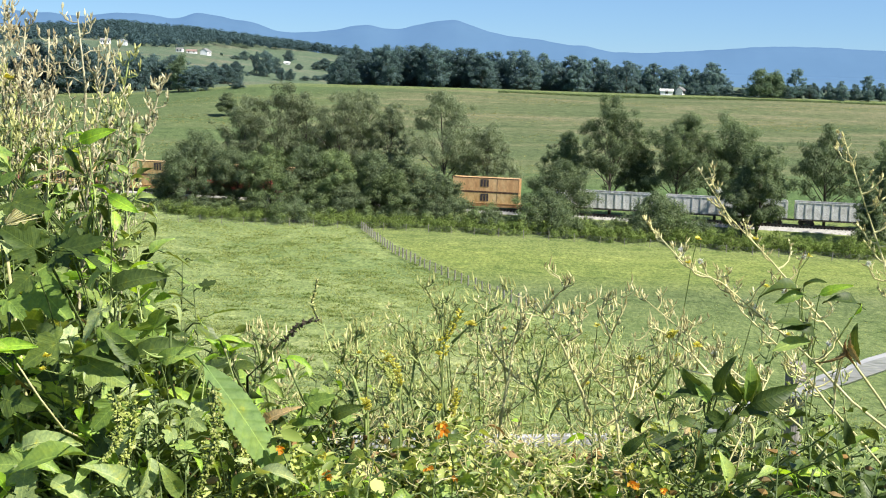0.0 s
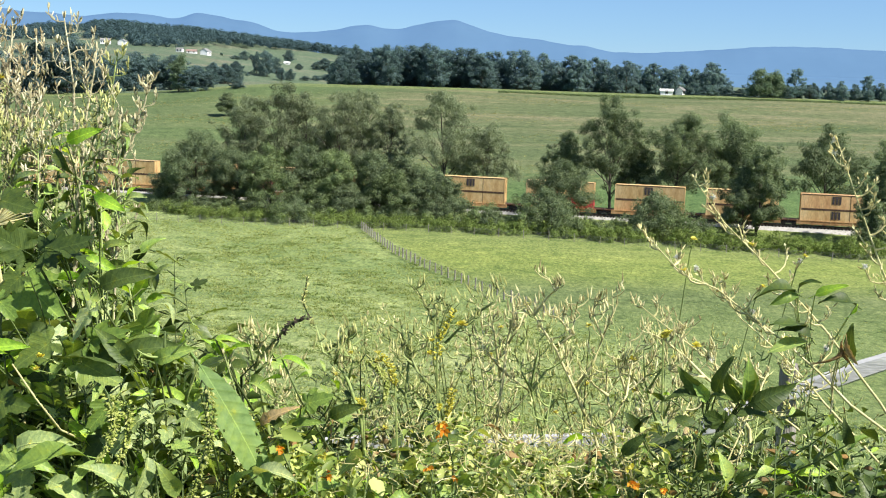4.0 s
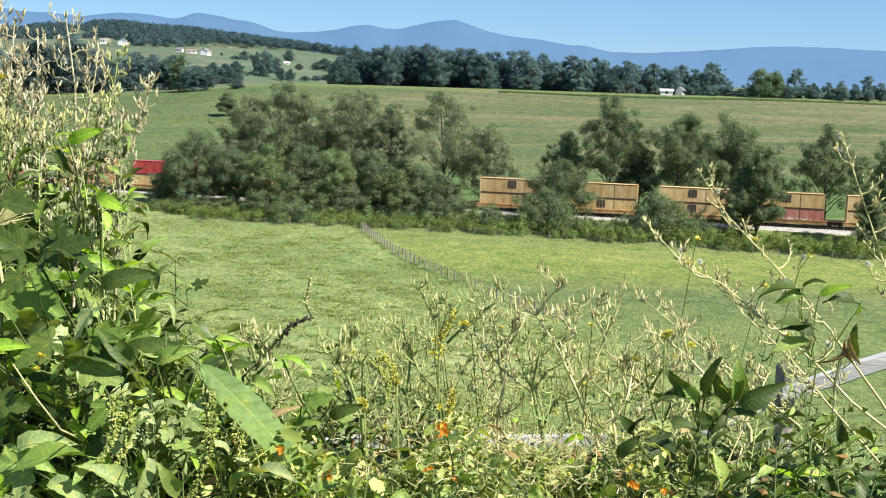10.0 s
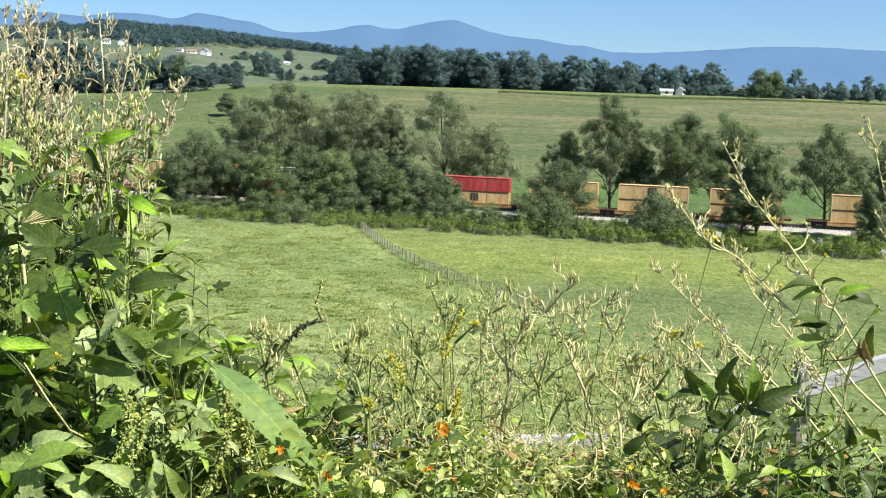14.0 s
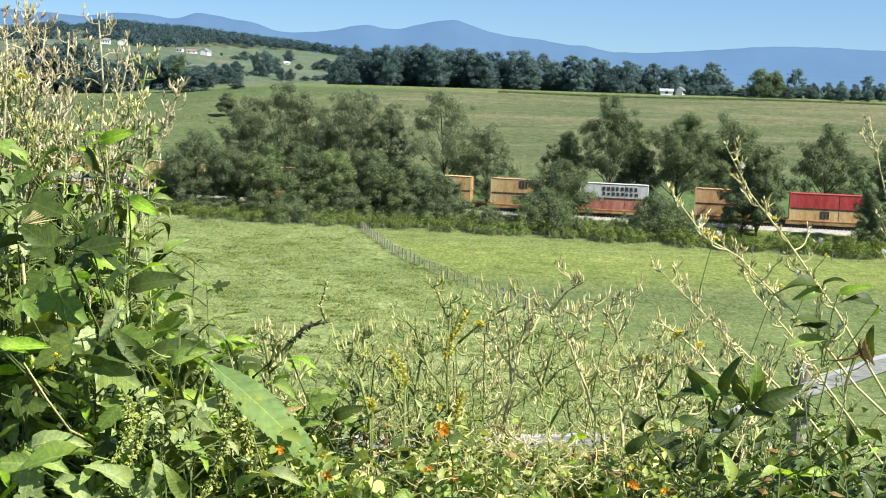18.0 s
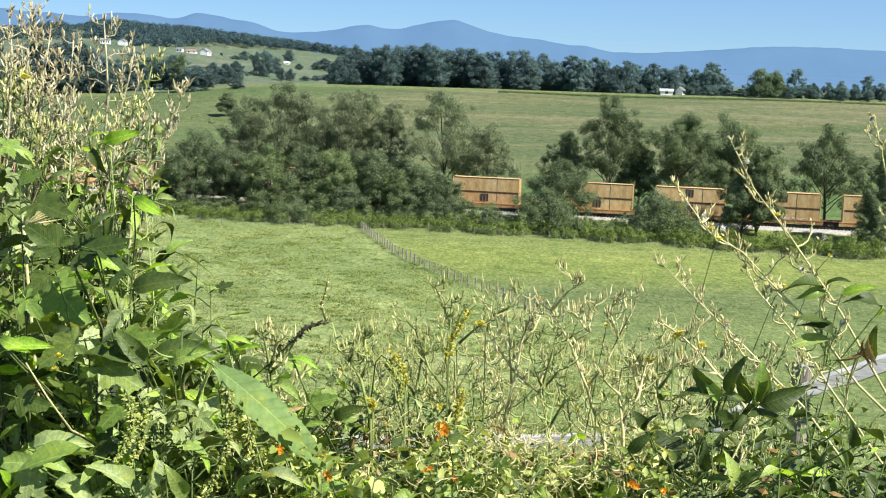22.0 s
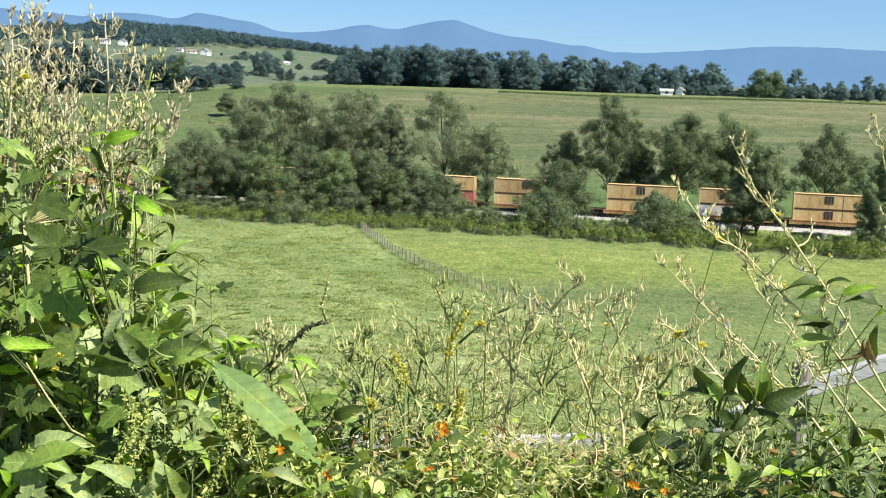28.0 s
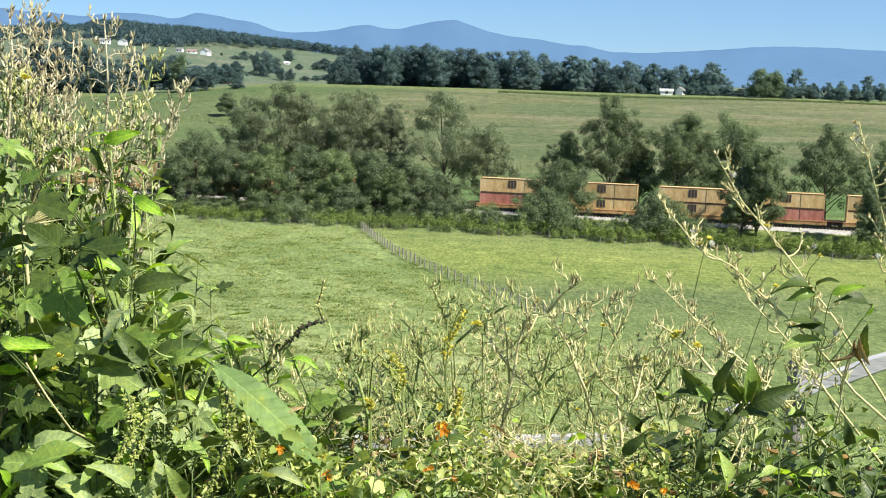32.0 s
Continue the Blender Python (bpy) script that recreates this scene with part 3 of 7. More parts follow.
def tree(seed, tall, wide, leaves, count, size, bare_to=0.22, label="", name="tree", group="", airy=1.0, ruffle=0.22):
    """A tapered trunk that forks into limbs and twigs, under an uneven crown of many small layered sprays."""
    rng = np.random.default_rng(seed)
    root = new(name)
    tagged(root, label, "tree", group)
    wood = Geo()
    lean = rng.uniform(-0.06, 0.06, 2) * tall
    r0 = 0.011 * tall + 0.07
    ks = (0, 0.2, 0.4, 0.6, 0.8, 1.0)
    stem = [(lean[0] * k * k + 0.012 * tall * math.sin(7 * k + seed), lean[1] * k * k, k * tall * 0.86 - 0.3) for k in ks]
    wood.tube(stem, [r0 * (1 - 0.88 * k) for k in ks], 7)
    puffs, radii = [], []
    n = int(rng.integers(17, 23))
    for i in range(n):
        k = bare_to + (0.95 - bare_to) * (i + rng.random()) / n
        low = max(0.06, 0.72 * k - 0.06)
        j = min(int(low * 5), 4)
        start = Vector(stem[j]).lerp(Vector(stem[j + 1]), low * 5 - j)
        u = (k - bare_to) / (0.95 - bare_to)
        spread = wide * (0.55 + 0.75 * math.sin(math.pi * (0.18 + 0.78 * u ** 0.85))) * rng.uniform(0.55, 1.0) * 0.78
        w = i * 2.4 + rng.uniform(-0.6, 0.6)
        end = start + Vector((math.cos(w) * spread, math.sin(w) * spread, tall * (0.86 * (k - low) + rng.uniform(0.03, 0.17) * (1.1 - 0.8 * u))))
        end.z = min(end.z, tall * 0.95)
        mid = start.lerp(end, 0.5) + Vector((0.06 * spread * math.sin(w), 0, tall * rng.uniform(0.0, 0.05)))
        rl = r0 * 0.5 * (1 - k * 0.62)
        wood.tube([start, mid, end], [rl, rl * 0.6, 0.03], 5, False)
        # side twigs carry sprays from the middle of the limb to beyond its tip
        for q in range(int(rng.integers(8, 12))):
            t = 0.35 + 0.72 * rng.random() ** 0.6
            p = start.lerp(mid, min(t * 2, 1.0)) if t < 0.5 else mid.lerp(end, t * 2 - 1)
            c = p + Vector((rng.normal() * wide * 0.17, rng.normal() * wide * 0.17, rng.normal() * tall * 0.028 + 0.012 * tall))
            c.z = min(c.z, tall)
            if q % 3 == 0:
                wood.tube([p, p.lerp(c, 0.6), c], [0.035, 0.025, 0.012], 3, False)
            puffs.append(tuple(c))
            radii.append((0.34 + wide * rng.uniform(0.04, 0.16)) * airy)
    for q in range(12):
        puffs.append((stem[-1][0] + rng.normal() * wide * 0.17, stem[-1][1] + rng.normal() * wide * 0.17, tall * rng.uniform(0.76, 0.94)))
        radii.append((0.3 + wide * rng.uniform(0.1, 0.17)) * airy)
    part("trunk", wood, BARK, root, smooth=True)
    part("crown", array_mesh("crown", *leaf_cards(rng, puffs, radii, count, size, 0.85, ruffle, 0.46, 1.8), leaves), None, root)
    return root


def shrub(seed, tall, wide, leaves, count, size, label, group):
    rng = np.random.default_rng(seed)
    root = new("shrub")
    tagged(root, label, "shrub", group)
    wood = Geo()
    puffs, radii = [], []
    for i in range(15):
        w = i * 2.4 + rng.uniform(-0.4, 0.4)
        r = wide * 1.15 * math.sqrt((i + 0.5) / 15) * rng.uniform(0.8, 1.1)
        c = Vector((math.cos(w) * r, math.sin(w) * r * 0.7, tall * rng.uniform(0.45, 0.98) * (1 - 0.45 * (r / (wide * 1.15)) ** 2)))
        wood.tube([(c.x * 0.3, c.y * 0.3, -0.2), tuple(c * 0.6), tuple(c)], [0.045, 0.03, 0.01], 5, False)
        for q in range(3):
            puffs.append((c.x + rng.normal() * wide * 0.13, c.y + rng.normal() * wide * 0.1, max(0.15, c.z * (1.0 - 0.36 * q) + rng.normal() * 0.12)))
            radii.append(min(wide * 0.26, tall * 0.3) * rng.uniform(0.55, 1.15))
    part("stem", wood, BARK, root)
    part("foliage", array_mesh("foliage", *leaf_cards(rng, puffs, radii, count, size, 0.75), leaves), None, root)
    return root


TONES = {"dark": CROWN, "light": CROWN_LIGHT, "grey": CROWN_GREY}
# x, y, height, half width, tone
BACK = [
    (-40.3, 242.5, 20.4, 5.3, 'grey'), (-33.9, 243.1, 23.4, 7.3, 'grey'), (-28.1, 245.9, 21.4, 5.1, 'grey'), (-21.0, 236.4, 21.9, 6.0, 'grey'),
    (-15.9, 241.3, 23.3, 5.6, 'grey'), (-11.1, 236.3, 20.6, 3.8, 'grey'), (-0.3, 231.1, 23.2, 6.6, 'grey'), (7.8, 228.4, 16.2, 4.7, 'grey'),
    (22.4, 231.3, 15.7, 3.7, 'dark'), (30.6, 224.6, 21.8, 5.4, 'dark'), (36.4, 228.4, 15.9, 3.2, 'dark'), (42.1, 221.2, 19.9, 5.6, 'dark'),
    (49.8, 223.5, 19.7, 6.7, 'dark'), (55.9, 220.3, 16.8, 5.6, 'dark'), (67.9, 216.7, 18.3, 5.8, 'dark'), (80.6, 213.1, 17.6, 5.9, 'dark')]
FRONT = [
    (-46.1, 223.7, 14.1, 6.2, 'dark'), (-50.8, 223.7, 7.5, 3.1, 'grey'), (-37.9, 221.0, 11.7, 5.6, 'dark'), (-31.2, 217.6, 12.9, 5.0, 'light'),
    (-25.4, 219.3, 12.3, 5.6, 'dark'), (-19.1, 217.0, 11.9, 5.5, 'light'), (-13.0, 216.7, 11.8, 5.5, 'dark'), (-7.9, 215.7, 11.4, 4.5, 'dark'),
    (0.2, 211.0, 8.5, 3.9, 'dark'), (20.2, 210.0, 11.7, 5.9, 'dark'), (17.0, 205.4, 7.4, 4.3, 'dark'), (35.6, 202.5, 7.9, 4.2, 'dark'),
    (52.6, 203.0, 16.0, 4.2, 'dark'), (50.0, 202.5, 11.5, 3.3, 'dark'), (71.5, 198.0, 18.1, 2.7, 'dark'), (69.1, 195.5, 10.3, 2.3, 'dark'),
    (-9.7, 213.0, 8.9, 4.5, 'light'), (-3.4, 213.0, 9.8, 4.3, 'dark'), (-22.8, 214.8, 7.4, 4.5, 'light'), (-16.7, 213.5, 6.7, 4.5, 'dark')]
SHRUB = [
    (-49.6, 218.4, 2.7, 3.6), (-45.0, 218.5, 3.8, 4.1), (-38.8, 215.2, 2.9, 3.5), (-33.6, 214.1, 3.7, 3.5), (-29.0, 209.1, 6.5, 4.4),
    (-26.0, 208.5, 5.1, 3.4), (-22.5, 212.7, 3.1, 3.5), (-17.4, 211.7, 3.4, 3.5), (-13.4, 210.8, 2.9, 3.0), (-8.5, 209.8, 3.8, 3.4),
    (-4.6, 209.0, 4.3, 3.4), (0.3, 206.9, 5.4, 3.9), (6.1, 205.7, 5.0, 2.9), (8.0, 204.3, 4.5, 2.6), (13.6, 203.2, 5.7, 3.3),
    (18.1, 201.2, 6.6, 4.2), (20.9, 200.6, 4.9, 2.8), (25.2, 203.7, 2.4, 2.9), (28.9, 202.9, 2.6, 3.3), (33.0, 200.1, 5.6, 3.7),
    (38.3, 199.1, 6.8, 4.2), (42.0, 200.3, 4.6, 3.0), (69.0, 194.5, 4.6, 3.2), (71.8, 193.9, 6.1, 3.2)]
LOW = [
    (-45.8, 214.6, 2.4, 3.0), (-40.9, 211.2, 2.4, 3.0), (-36.9, 211.9, 2.4, 3.0), (-32.2, 208.6, 2.4, 2.9), (-28.2, 209.3, 2.4, 2.9),
    (-24.1, 210.1, 2.4, 2.9), (-19.7, 206.7, 2.4, 2.9), (-15.7, 207.5, 2.4, 2.9), (-11.4, 204.2, 2.4, 2.9), (-7.4, 205.0, 2.4, 2.9),
    (-3.4, 205.7, 2.4, 2.9), (0.6, 202.5, 2.4, 2.8), (4.6, 203.2, 2.4, 2.9), (8.5, 200.0, 2.4, 2.8), (12.5, 200.8, 2.5, 2.8),
    (16.5, 201.5, 2.4, 2.8), (20.1, 198.4, 2.4, 2.8), (24.1, 199.1, 2.4, 2.8), (27.6, 196.0, 2.9, 2.8), (31.6, 196.8, 2.6, 2.8),
    (35.6, 197.5, 2.4, 2.8), (38.8, 194.4, 3.2, 2.7), (42.9, 195.2, 2.8, 2.7), (46.0, 192.1, 3.1, 2.7), (50.0, 192.9, 2.8, 2.7),
    (53.9, 193.7, 3.0, 2.7), (56.9, 190.7, 3.3, 2.7), (60.9, 191.4, 2.9, 2.7), (63.6, 188.4, 3.8, 2.6), (67.6, 189.2, 3.4, 2.7)]
BELT = [
    (-45.5, 510.0, 12.0), (-44.5, 546.0, 18.2), (-39.6, 537.0, 18.5), (-34.8, 528.0, 17.3), (-30.2, 519.0, 17.7), (-25.7, 510.0, 16.3),
    (-23.3, 546.0, 21.1), (-18.7, 537.0, 17.4), (-14.3, 528.0, 18.6), (-10.0, 519.0, 18.2), (-5.8, 510.0, 16.4), (-2.0, 546.0, 19.0),
    (2.3, 537.0, 17.7), (6.3, 528.0, 18.3), (10.3, 519.0, 16.5), (14.1, 510.0, 15.0), (19.3, 546.0, 19.1), (23.3, 537.0, 14.9),
    (26.9, 528.0, 17.0), (30.5, 519.0, 16.6), (34.1, 510.0, 12.6), (40.6, 546.0, 18.0), (44.3, 537.0, 13.4), (47.7, 528.0, 13.1),
    (50.8, 519.0, 15.3), (53.9, 510.0, 13.2), (62.0, 546.0, 15.5), (65.1, 537.0, 16.3), (68.2, 528.0, 13.7), (71.2, 519.0, 11.7),
    (73.8, 510.0, 12.9), (83.4, 546.0, 14.8), (86.3, 537.0, 12.7), (88.8, 528.0, 13.9), (91.5, 519.0, 11.4), (93.9, 510.0, 10.3),
    (104.7, 546.0, 15.2), (107.2, 537.0, 13.0), (109.6, 528.0, 10.9), (111.6, 519.0, 14.0)]
BELT2 = [
    (118.7, 520.0, 7.2), (137.7, 512.0, 10.9), (142.6, 505.0, 12.7), (151.5, 510.0, 7.4),
    (160.4, 520.0, 8.9), (163.1, 510.0, 8.7), (167.4, 505.0, 7.1), (174.6, 510.0, 11.4), (178.3, 505.0, 7.9), (186.4, 510.0, 10.9),
    (113.0, 540.0, 14.0), (117.9, 540.0, 15.7), (109.6, 540.0, 12.2)]
VALLEY = [
    (-174.8, 497.1, 20.6, 6.9), (-165.7, 500.7, 21.8, 7.0), (-156.2, 503.8, 21.5, 6.4), (-188.7, 652.3, 23.9, 8.3), (-180.6, 666.6, 22.1, 7.0),
    (-173.3, 680.3, 21.3, 6.3), (-170.2, 704.1, 20.1, 5.6), (-158.1, 700.6, 20.3, 6.5), (-99.7, 483.5, 10.2, 5.4),
    (-95.2, 484.1, 7.7, 3.1), (-155.5, 813.7, 12.8, 5.7), (-149.5, 821.8, 12.1, 5.7), (-144.5, 834.4, 13.5, 5.0), (-83.1, 483.7, 3.9, 2.5),
    (-195.8, 1174.0, 8.7, 3.5), (-193.6, 1206.9, 5.7, 2.5), (-143.6, 919.7, 16.5, 3.2), (-134.3, 908.3, 17.9, 5.1), (-131.9, 942.0, 11.7, 2.8),
    (-163.0, 1253.7, 12.1, 4.7), (-138.5, 1138.0, 8.5, 4.5), (-121.1, 891.3, 9.1, 2.9), (-116.1, 900.4, 8.8, 3.1), (-130.4, 1203.2, 10.6, 5.6),
    (-123.0, 1217.3, 11.2, 6.2), (-116.7, 1239.6, 10.3, 5.2), (-106.9, 917.1, 5.2, 4.7), (-100.1, 932.8, 5.7, 5.2), (-92.7, 954.0, 5.4, 5.3),
    (-86.6, 973.7, 6.8, 5.0), (-195.9, 1140.1, 3.8, 4.8), (-223.4, 1209.5, 3.5, 2.0), (-84.2, 998.6, 22.9, 5.6), (-75.5, 992.8, 26.8, 6.0)]


def build_line_trees():
    for i, (x, y, tall, wide, tone) in enumerate(BACK):
        t = tree(100 + i, tall * (1.07 if x > 3 else 1.03), wide * 1.2, TONES[tone], int((11000 + 230 * wide * tall) * (0.78 if x < 15 or x > 60 else 1.0)), 0.205, 0.3 if x > 25 else 0.2,
                 "tall airy broadleaf tree behind the railway line", group="trees along the railway", airy=1.1)
        t.matrix_basis = pose(x, y, ground_z(x, y) - 0.1, 0, 0, i * 47)
    for i, (x, y, tall, wide, tone) in enumerate(FRONT):
        t = tree(200 + i, tall, wide * 1.08, TONES[tone], int(10000 + 300 * wide * tall), 0.205, 0.15,
                 "dense young broadleaf tree between meadow and railway", group="trees along the railway", airy=1.15)
        t.matrix_basis = pose(x, y, ground_z(x, y) - 0.1, 0, 0, i * 61)
    for i, (x, y, tall, wide) in enumerate(SHRUB):
        t = shrub(300 + i, tall, wide, CROWN_LIGHT if i % 2 == 0 else CROWN, 5600, 0.19,
                  "leafy green shrub of the railway hedge", "hedge shrubs")
        t.matrix_basis = pose(x, y, ground_z(x, y) - 0.1, 0, 0, i * 33)
    for i, (x, y, tall, wide) in enumerate(LOW):
        t = shrub(400 + i, tall, wide, CROWN_HEDGE, 3600, 0.19, "low bright green brush at the meadow's edge", "hedge shrubs")
        t.matrix_basis = pose(x, y, ground_z(x, y) - 0.1, 0, 0, i * 71)
    rng = np.random.default_rng(402)
    pts, rad = [], []
    for i in range(1500):
        x = -62 + 140 * rng.random()
        y = 206.5 - LIE * x + rng.normal() * 1.7 + 1.2 * math.sin(x * 0.21)
        up = 0.35 + 1.25 * (0.5 + 0.5 * math.sin(x * 0.37 + 2 * math.sin(x * 0.11))) * rng.random()
        pts.append((x, y, ground_z(x, y) + up))
        rad.append(rng.uniform(0.3, 0.75))
    me = array_mesh("hedge_brush", *leaf_cards(rng, pts, rad, 52000, 0.17, 0.8), CROWN_HEDGE)
    tagged(new("hedge_brush", me), "bright tangled brush along the foot of the railway hedge", "brush", kind="stuff")
    t = tree(77, 7.5, 3.6, CROWN, 15000, 0.28, 0.2, "round dark tree standing alone in the pasture", airy=1.15)
    t.matrix_basis = pose(-68.7, 383.0, ground_z(-68.7, 383.0) - 0.1)


build_line_trees()


def build_far_trees():
    rr = random.Random(3)
    protos = [tree(500 + i, 16.0, 5.6, CROWN_FAR_HAZED, 9500, 0.42, 0.06, "dark green tree of the distant belt, tinted with haze", group="trees of the far belt", airy=1.35, ruffle=0.15) for i in range(5)]
    hazy = [tree(520 + i, 16.0, 5.6, CROWN_HAZIER, 7600, 0.42, 0.06, "tree of the farther woods, tinted with blue haze", group="trees of the far belt", airy=1.15, ruffle=0.15) for i in range(3)]
    for i, (x, y) in enumerate(((58.0, 556.0), (78.0, 560.0), (99.0, 558.0))):
        hazy[i].matrix_basis = pose(x, y, ground_z(x, y) - 0.2, 0, 0, 50 * i)
    place = [(x, y, t * (1.12 if x > 26 else 0.98), 1.05) for x, y, t in BELT] + [(x + rr.uniform(-6, 6), y + 22, t * rr.uniform(0.7, 0.9), 1.2) for x, y, t in BELT]
    place += [(x + rr.uniform(-5, 5), y + 10, t * rr.uniform(0.5, 0.8), 1.35) for x, y, t in BELT]
    place += [(x, y, t, 1.0) for x, y, t in BELT2] + [(x, y, t, (1.4 if x < -155 and y < 800 else 1.15) * w * 16.0 / (5.6 * t)) for x, y, t, w in VALLEY]
    place += [(x + rr.uniform(-14, 14), y + rr.uniform(6, 30), t * rr.uniform(0.5, 0.85), 1.25) for x, y, t, w in VALLEY + VALLEY[:8] if x < -112 and y < 800]
    place += [(x + rr.uniform(-8, 8), y - 4, 4.5 + rr.random() * 3, 1.4) for x, y, t in BELT[::2] + BELT2]
    place += [(x + rr.uniform(-2, 2), 508.0 + rr.uniform(-2, 4), rr.uniform(3.6, 6.2), 1.7) for x in range(80, 196, 5)]
    for i, (x, y, tall, fat) in enumerate(place):
        k = tall / 16.0
        m = pose(x, y, ground_z(x, y) - 0.2, 0, 0, rr.uniform(0, 360)) @ Matrix.Diagonal((k * fat, k * fat, k, 1))
        if i < 5:
            protos[i].matrix_basis = m
        else:
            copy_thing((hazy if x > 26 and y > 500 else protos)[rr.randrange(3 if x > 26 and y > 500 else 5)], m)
    t = tree(716, 15.6, 4.6, CROWN_ROUND, 11000, 0.34, 0.05, "lighter green tree at the edge of the valley copse", group="trees of the far belt", airy=1.5)
    t.matrix_basis = pose(-107.5, 489.0, ground_z(-107.5, 489.0) - 0.2)
    for i, (x, y, tall, wide) in enumerate(((128.0, 503.0, 10.6, 4.6), (134.0, 504.0, 10.0, 4.4))):
        t = tree(710 + i, tall * 1.12, wide * 1.12, CROWN_ROUND, 11000, 0.36, 0.05, "rounded lighter green tree beside the farm field", group="trees of the far belt", airy=1.7)
        t.matrix_basis = pose(x, y, ground_z(x, y) - 0.2)


build_far_trees()


def build_hill_woods():
    """Closed woods on the far hill and scattered copses on its fields."""
    rng = np.random.default_rng(8)
    pts, rad = [], []
    while len(pts) < 4300:
        x, y = rng.uniform(-620, -60), rng.uniform(1050, 1640)
        if y < np.interp(x, [-420, -368, -345, -323, -298, -287, -273, -262, -240, -216, -187, -159, -60], [1190, 1190, 1200, 1225, 1172, 1170, 1205, 1255, 1300, 1330, 1385, 1430, 1440]):
            continue
        low = np.interp(x / y, [-0.36, -0.315, -0.305, -0.297, -0.289, -0.23, -0.208], [5.0, 5.0, 9.0, 8.5, 3.4, 3.0, 0.0])
        pts.append((x, y, ground_z(x, y) + rng.uniform(4.5, 9.5) - low))
        rad.append(rng.uniform(3.2, 5.8))
    for cx, cy, n, sx in ((-430, 950, 80, 45), (220, 800, 50, 100)):
        for i in range(n):
            x, y = cx + rng.normal() * sx, cy + rng.normal() * 30
            pts.append((x, y, ground_z(x, y) + rng.uniform(2, 7)))
            rad.append(rng.uniform(3.5, 6))
    me = array_mesh("far_woods", *leaf_cards(rng, pts, rad, 330000, 1.25, 0.9, 0.1, 0.55, 1.4), CROWN_HILL_HAZED)
    tagged(new("far_woods", me), "dense dark green woods on the distant hill, tinted with haze", "woods", kind="stuff")


build_hill_woods()


# ---- far houses ----
HOUSE_WHITE = surface("white_siding", (0.7, 0.7, 0.68), (0.8, 0.8, 0.78), (0.86, 0.86, 0.84), 0.6, 4.0, 0.6, 0.05)
ROOF_GREY = surface("grey_roof", (0.12, 0.12, 0.12), (0.2, 0.2, 0.2), (0.28, 0.28, 0.27), 0.5, 4.0, 0.8, 0.1)
ROOF_RED = surface("brick_red_roof", (0.17, 0.12, 0.1), (0.24, 0.17, 0.145), (0.3, 0.22, 0.19), 0.5, 4.0, 0.8, 0.1)
GLASS_DARK = surface("dark_window_glass", (0.02, 0.025, 0.03), (0.03, 0.035, 0.04), (0.05, 0.055, 0.06), 1.0, 5.0, 0.1, 0.0, spec=0.5)


def house(x, y, turn, w, d, tall, pitch, roof, label, name="house", windows=3):
    root = new(name)
    tagged(root, label, name)
    root.matrix_basis = pose(x, y, ground_z(x, y) - 0.3, 0, 0, turn)
    g = Geo()
    a, b, e = w / 2, d / 2, tall
    g.add([(-a, -b, 0), (a, -b, 0), (a, b, 0), (-a, b, 0), (-a, -b, e), (a, -b, e), (a, b, e), (-a, b, e), (-a, 0, e + pitch), (a, 0, e + pitch)],
          [(0, 1, 5, 4), (2, 3, 7, 6), (1, 2, 6, 9, 5), (3, 0, 4, 8, 7)])
    part("wall", g, HOUSE_WHITE, root)
    g = Geo()
    o = 0.4
    for s in (-1, 1):
        g.add([(-a - o, s * (b + o), e - 0.2), (a + o, s * (b + o), e - 0.2), (a + o, 0, e + pitch + 0.12), (-a - o, 0, e + pitch + 0.12),
               (-a - o, s * (b + o), e - 0.05), (a + o, s * (b + o), e - 0.05), (a + o, 0, e + pitch + 0.27), (-a - o, 0, e + pitch + 0.27)],
              [(0, 1, 2, 3), (4, 5, 6, 7), (0, 1, 5, 4), (1, 2, 6, 5), (3, 0, 4, 7)])
    part("roof", g, roof, root)
    for i in range(windows):
        g = Geo()
        wx = -a + w * (i + 0.5) / windows
        g.box(wx - 0.55, wx + 0.55, -b - 0.04, -b + 0.02, e * 0.4, e * 0.4 + 1.5)
        part("window", g, GLASS_DARK, root)
    return root


house(89.4, 503.0, -4, 4.9, 3.4, 2.0, 0.5, HOUSE_WHITE, "low white farm shed beside the field's edge", "shed", 1)
house(95.9, 507.0, 62, 3.6, 3.0, 2.3, 1.3, ROOF_GREY, "white two-storey farmhouse among trees", "house", 2)
house(-228.4, 1155.8, 78, 9.0, 7.4, 3.8, 2.6, ROOF_GREY, "white gabled farmhouse on the distant hill", "house", 3)
house(-241.5, 1156.0, 4, 9.5, 6.0, 2.2, 1.6, ROOF_RED, "low barn with a faded red roof on the hillside", "barn", 2)
house(-253.5, 1160.0, -10, 6.0, 5.0, 2.4, 1.4, ROOF_GREY, "small pale outbuilding on the hillside", "barn", 2)
house(-325.0, 1165.0, 6, 9.0, 6.0, 3.6, 1.8, ROOF_GREY, "long white farmhouse below the hill woods", "house", 4)
house(-309.0, 1166.0, 84, 6.0, 7.5, 3.8, 2.2, ROOF_GREY, "white gabled house beside the hill woods", "house", 2)
house(-161.6, 1229.7, 5, 6.0, 4.0, 1.9, 0.8, HOUSE_WHITE, "small white shed in a far field", "shed", 1)


# ---- meadow fence ----
POST_WOOD = surface("grey_post_wood", (0.16, 0.145, 0.125), (0.26, 0.24, 0.21), (0.38, 0.355, 0.32), 6.0, 60.0, 0.9, 0.5, squash=(1, 1, 0.15))
WIRE = surface("galvanised_wire", (0.14, 0.135, 0.13), (0.22, 0.215, 0.21), (0.32, 0.31, 0.3), 6.0, 40.0, 0.5, 0.0, 0.7)


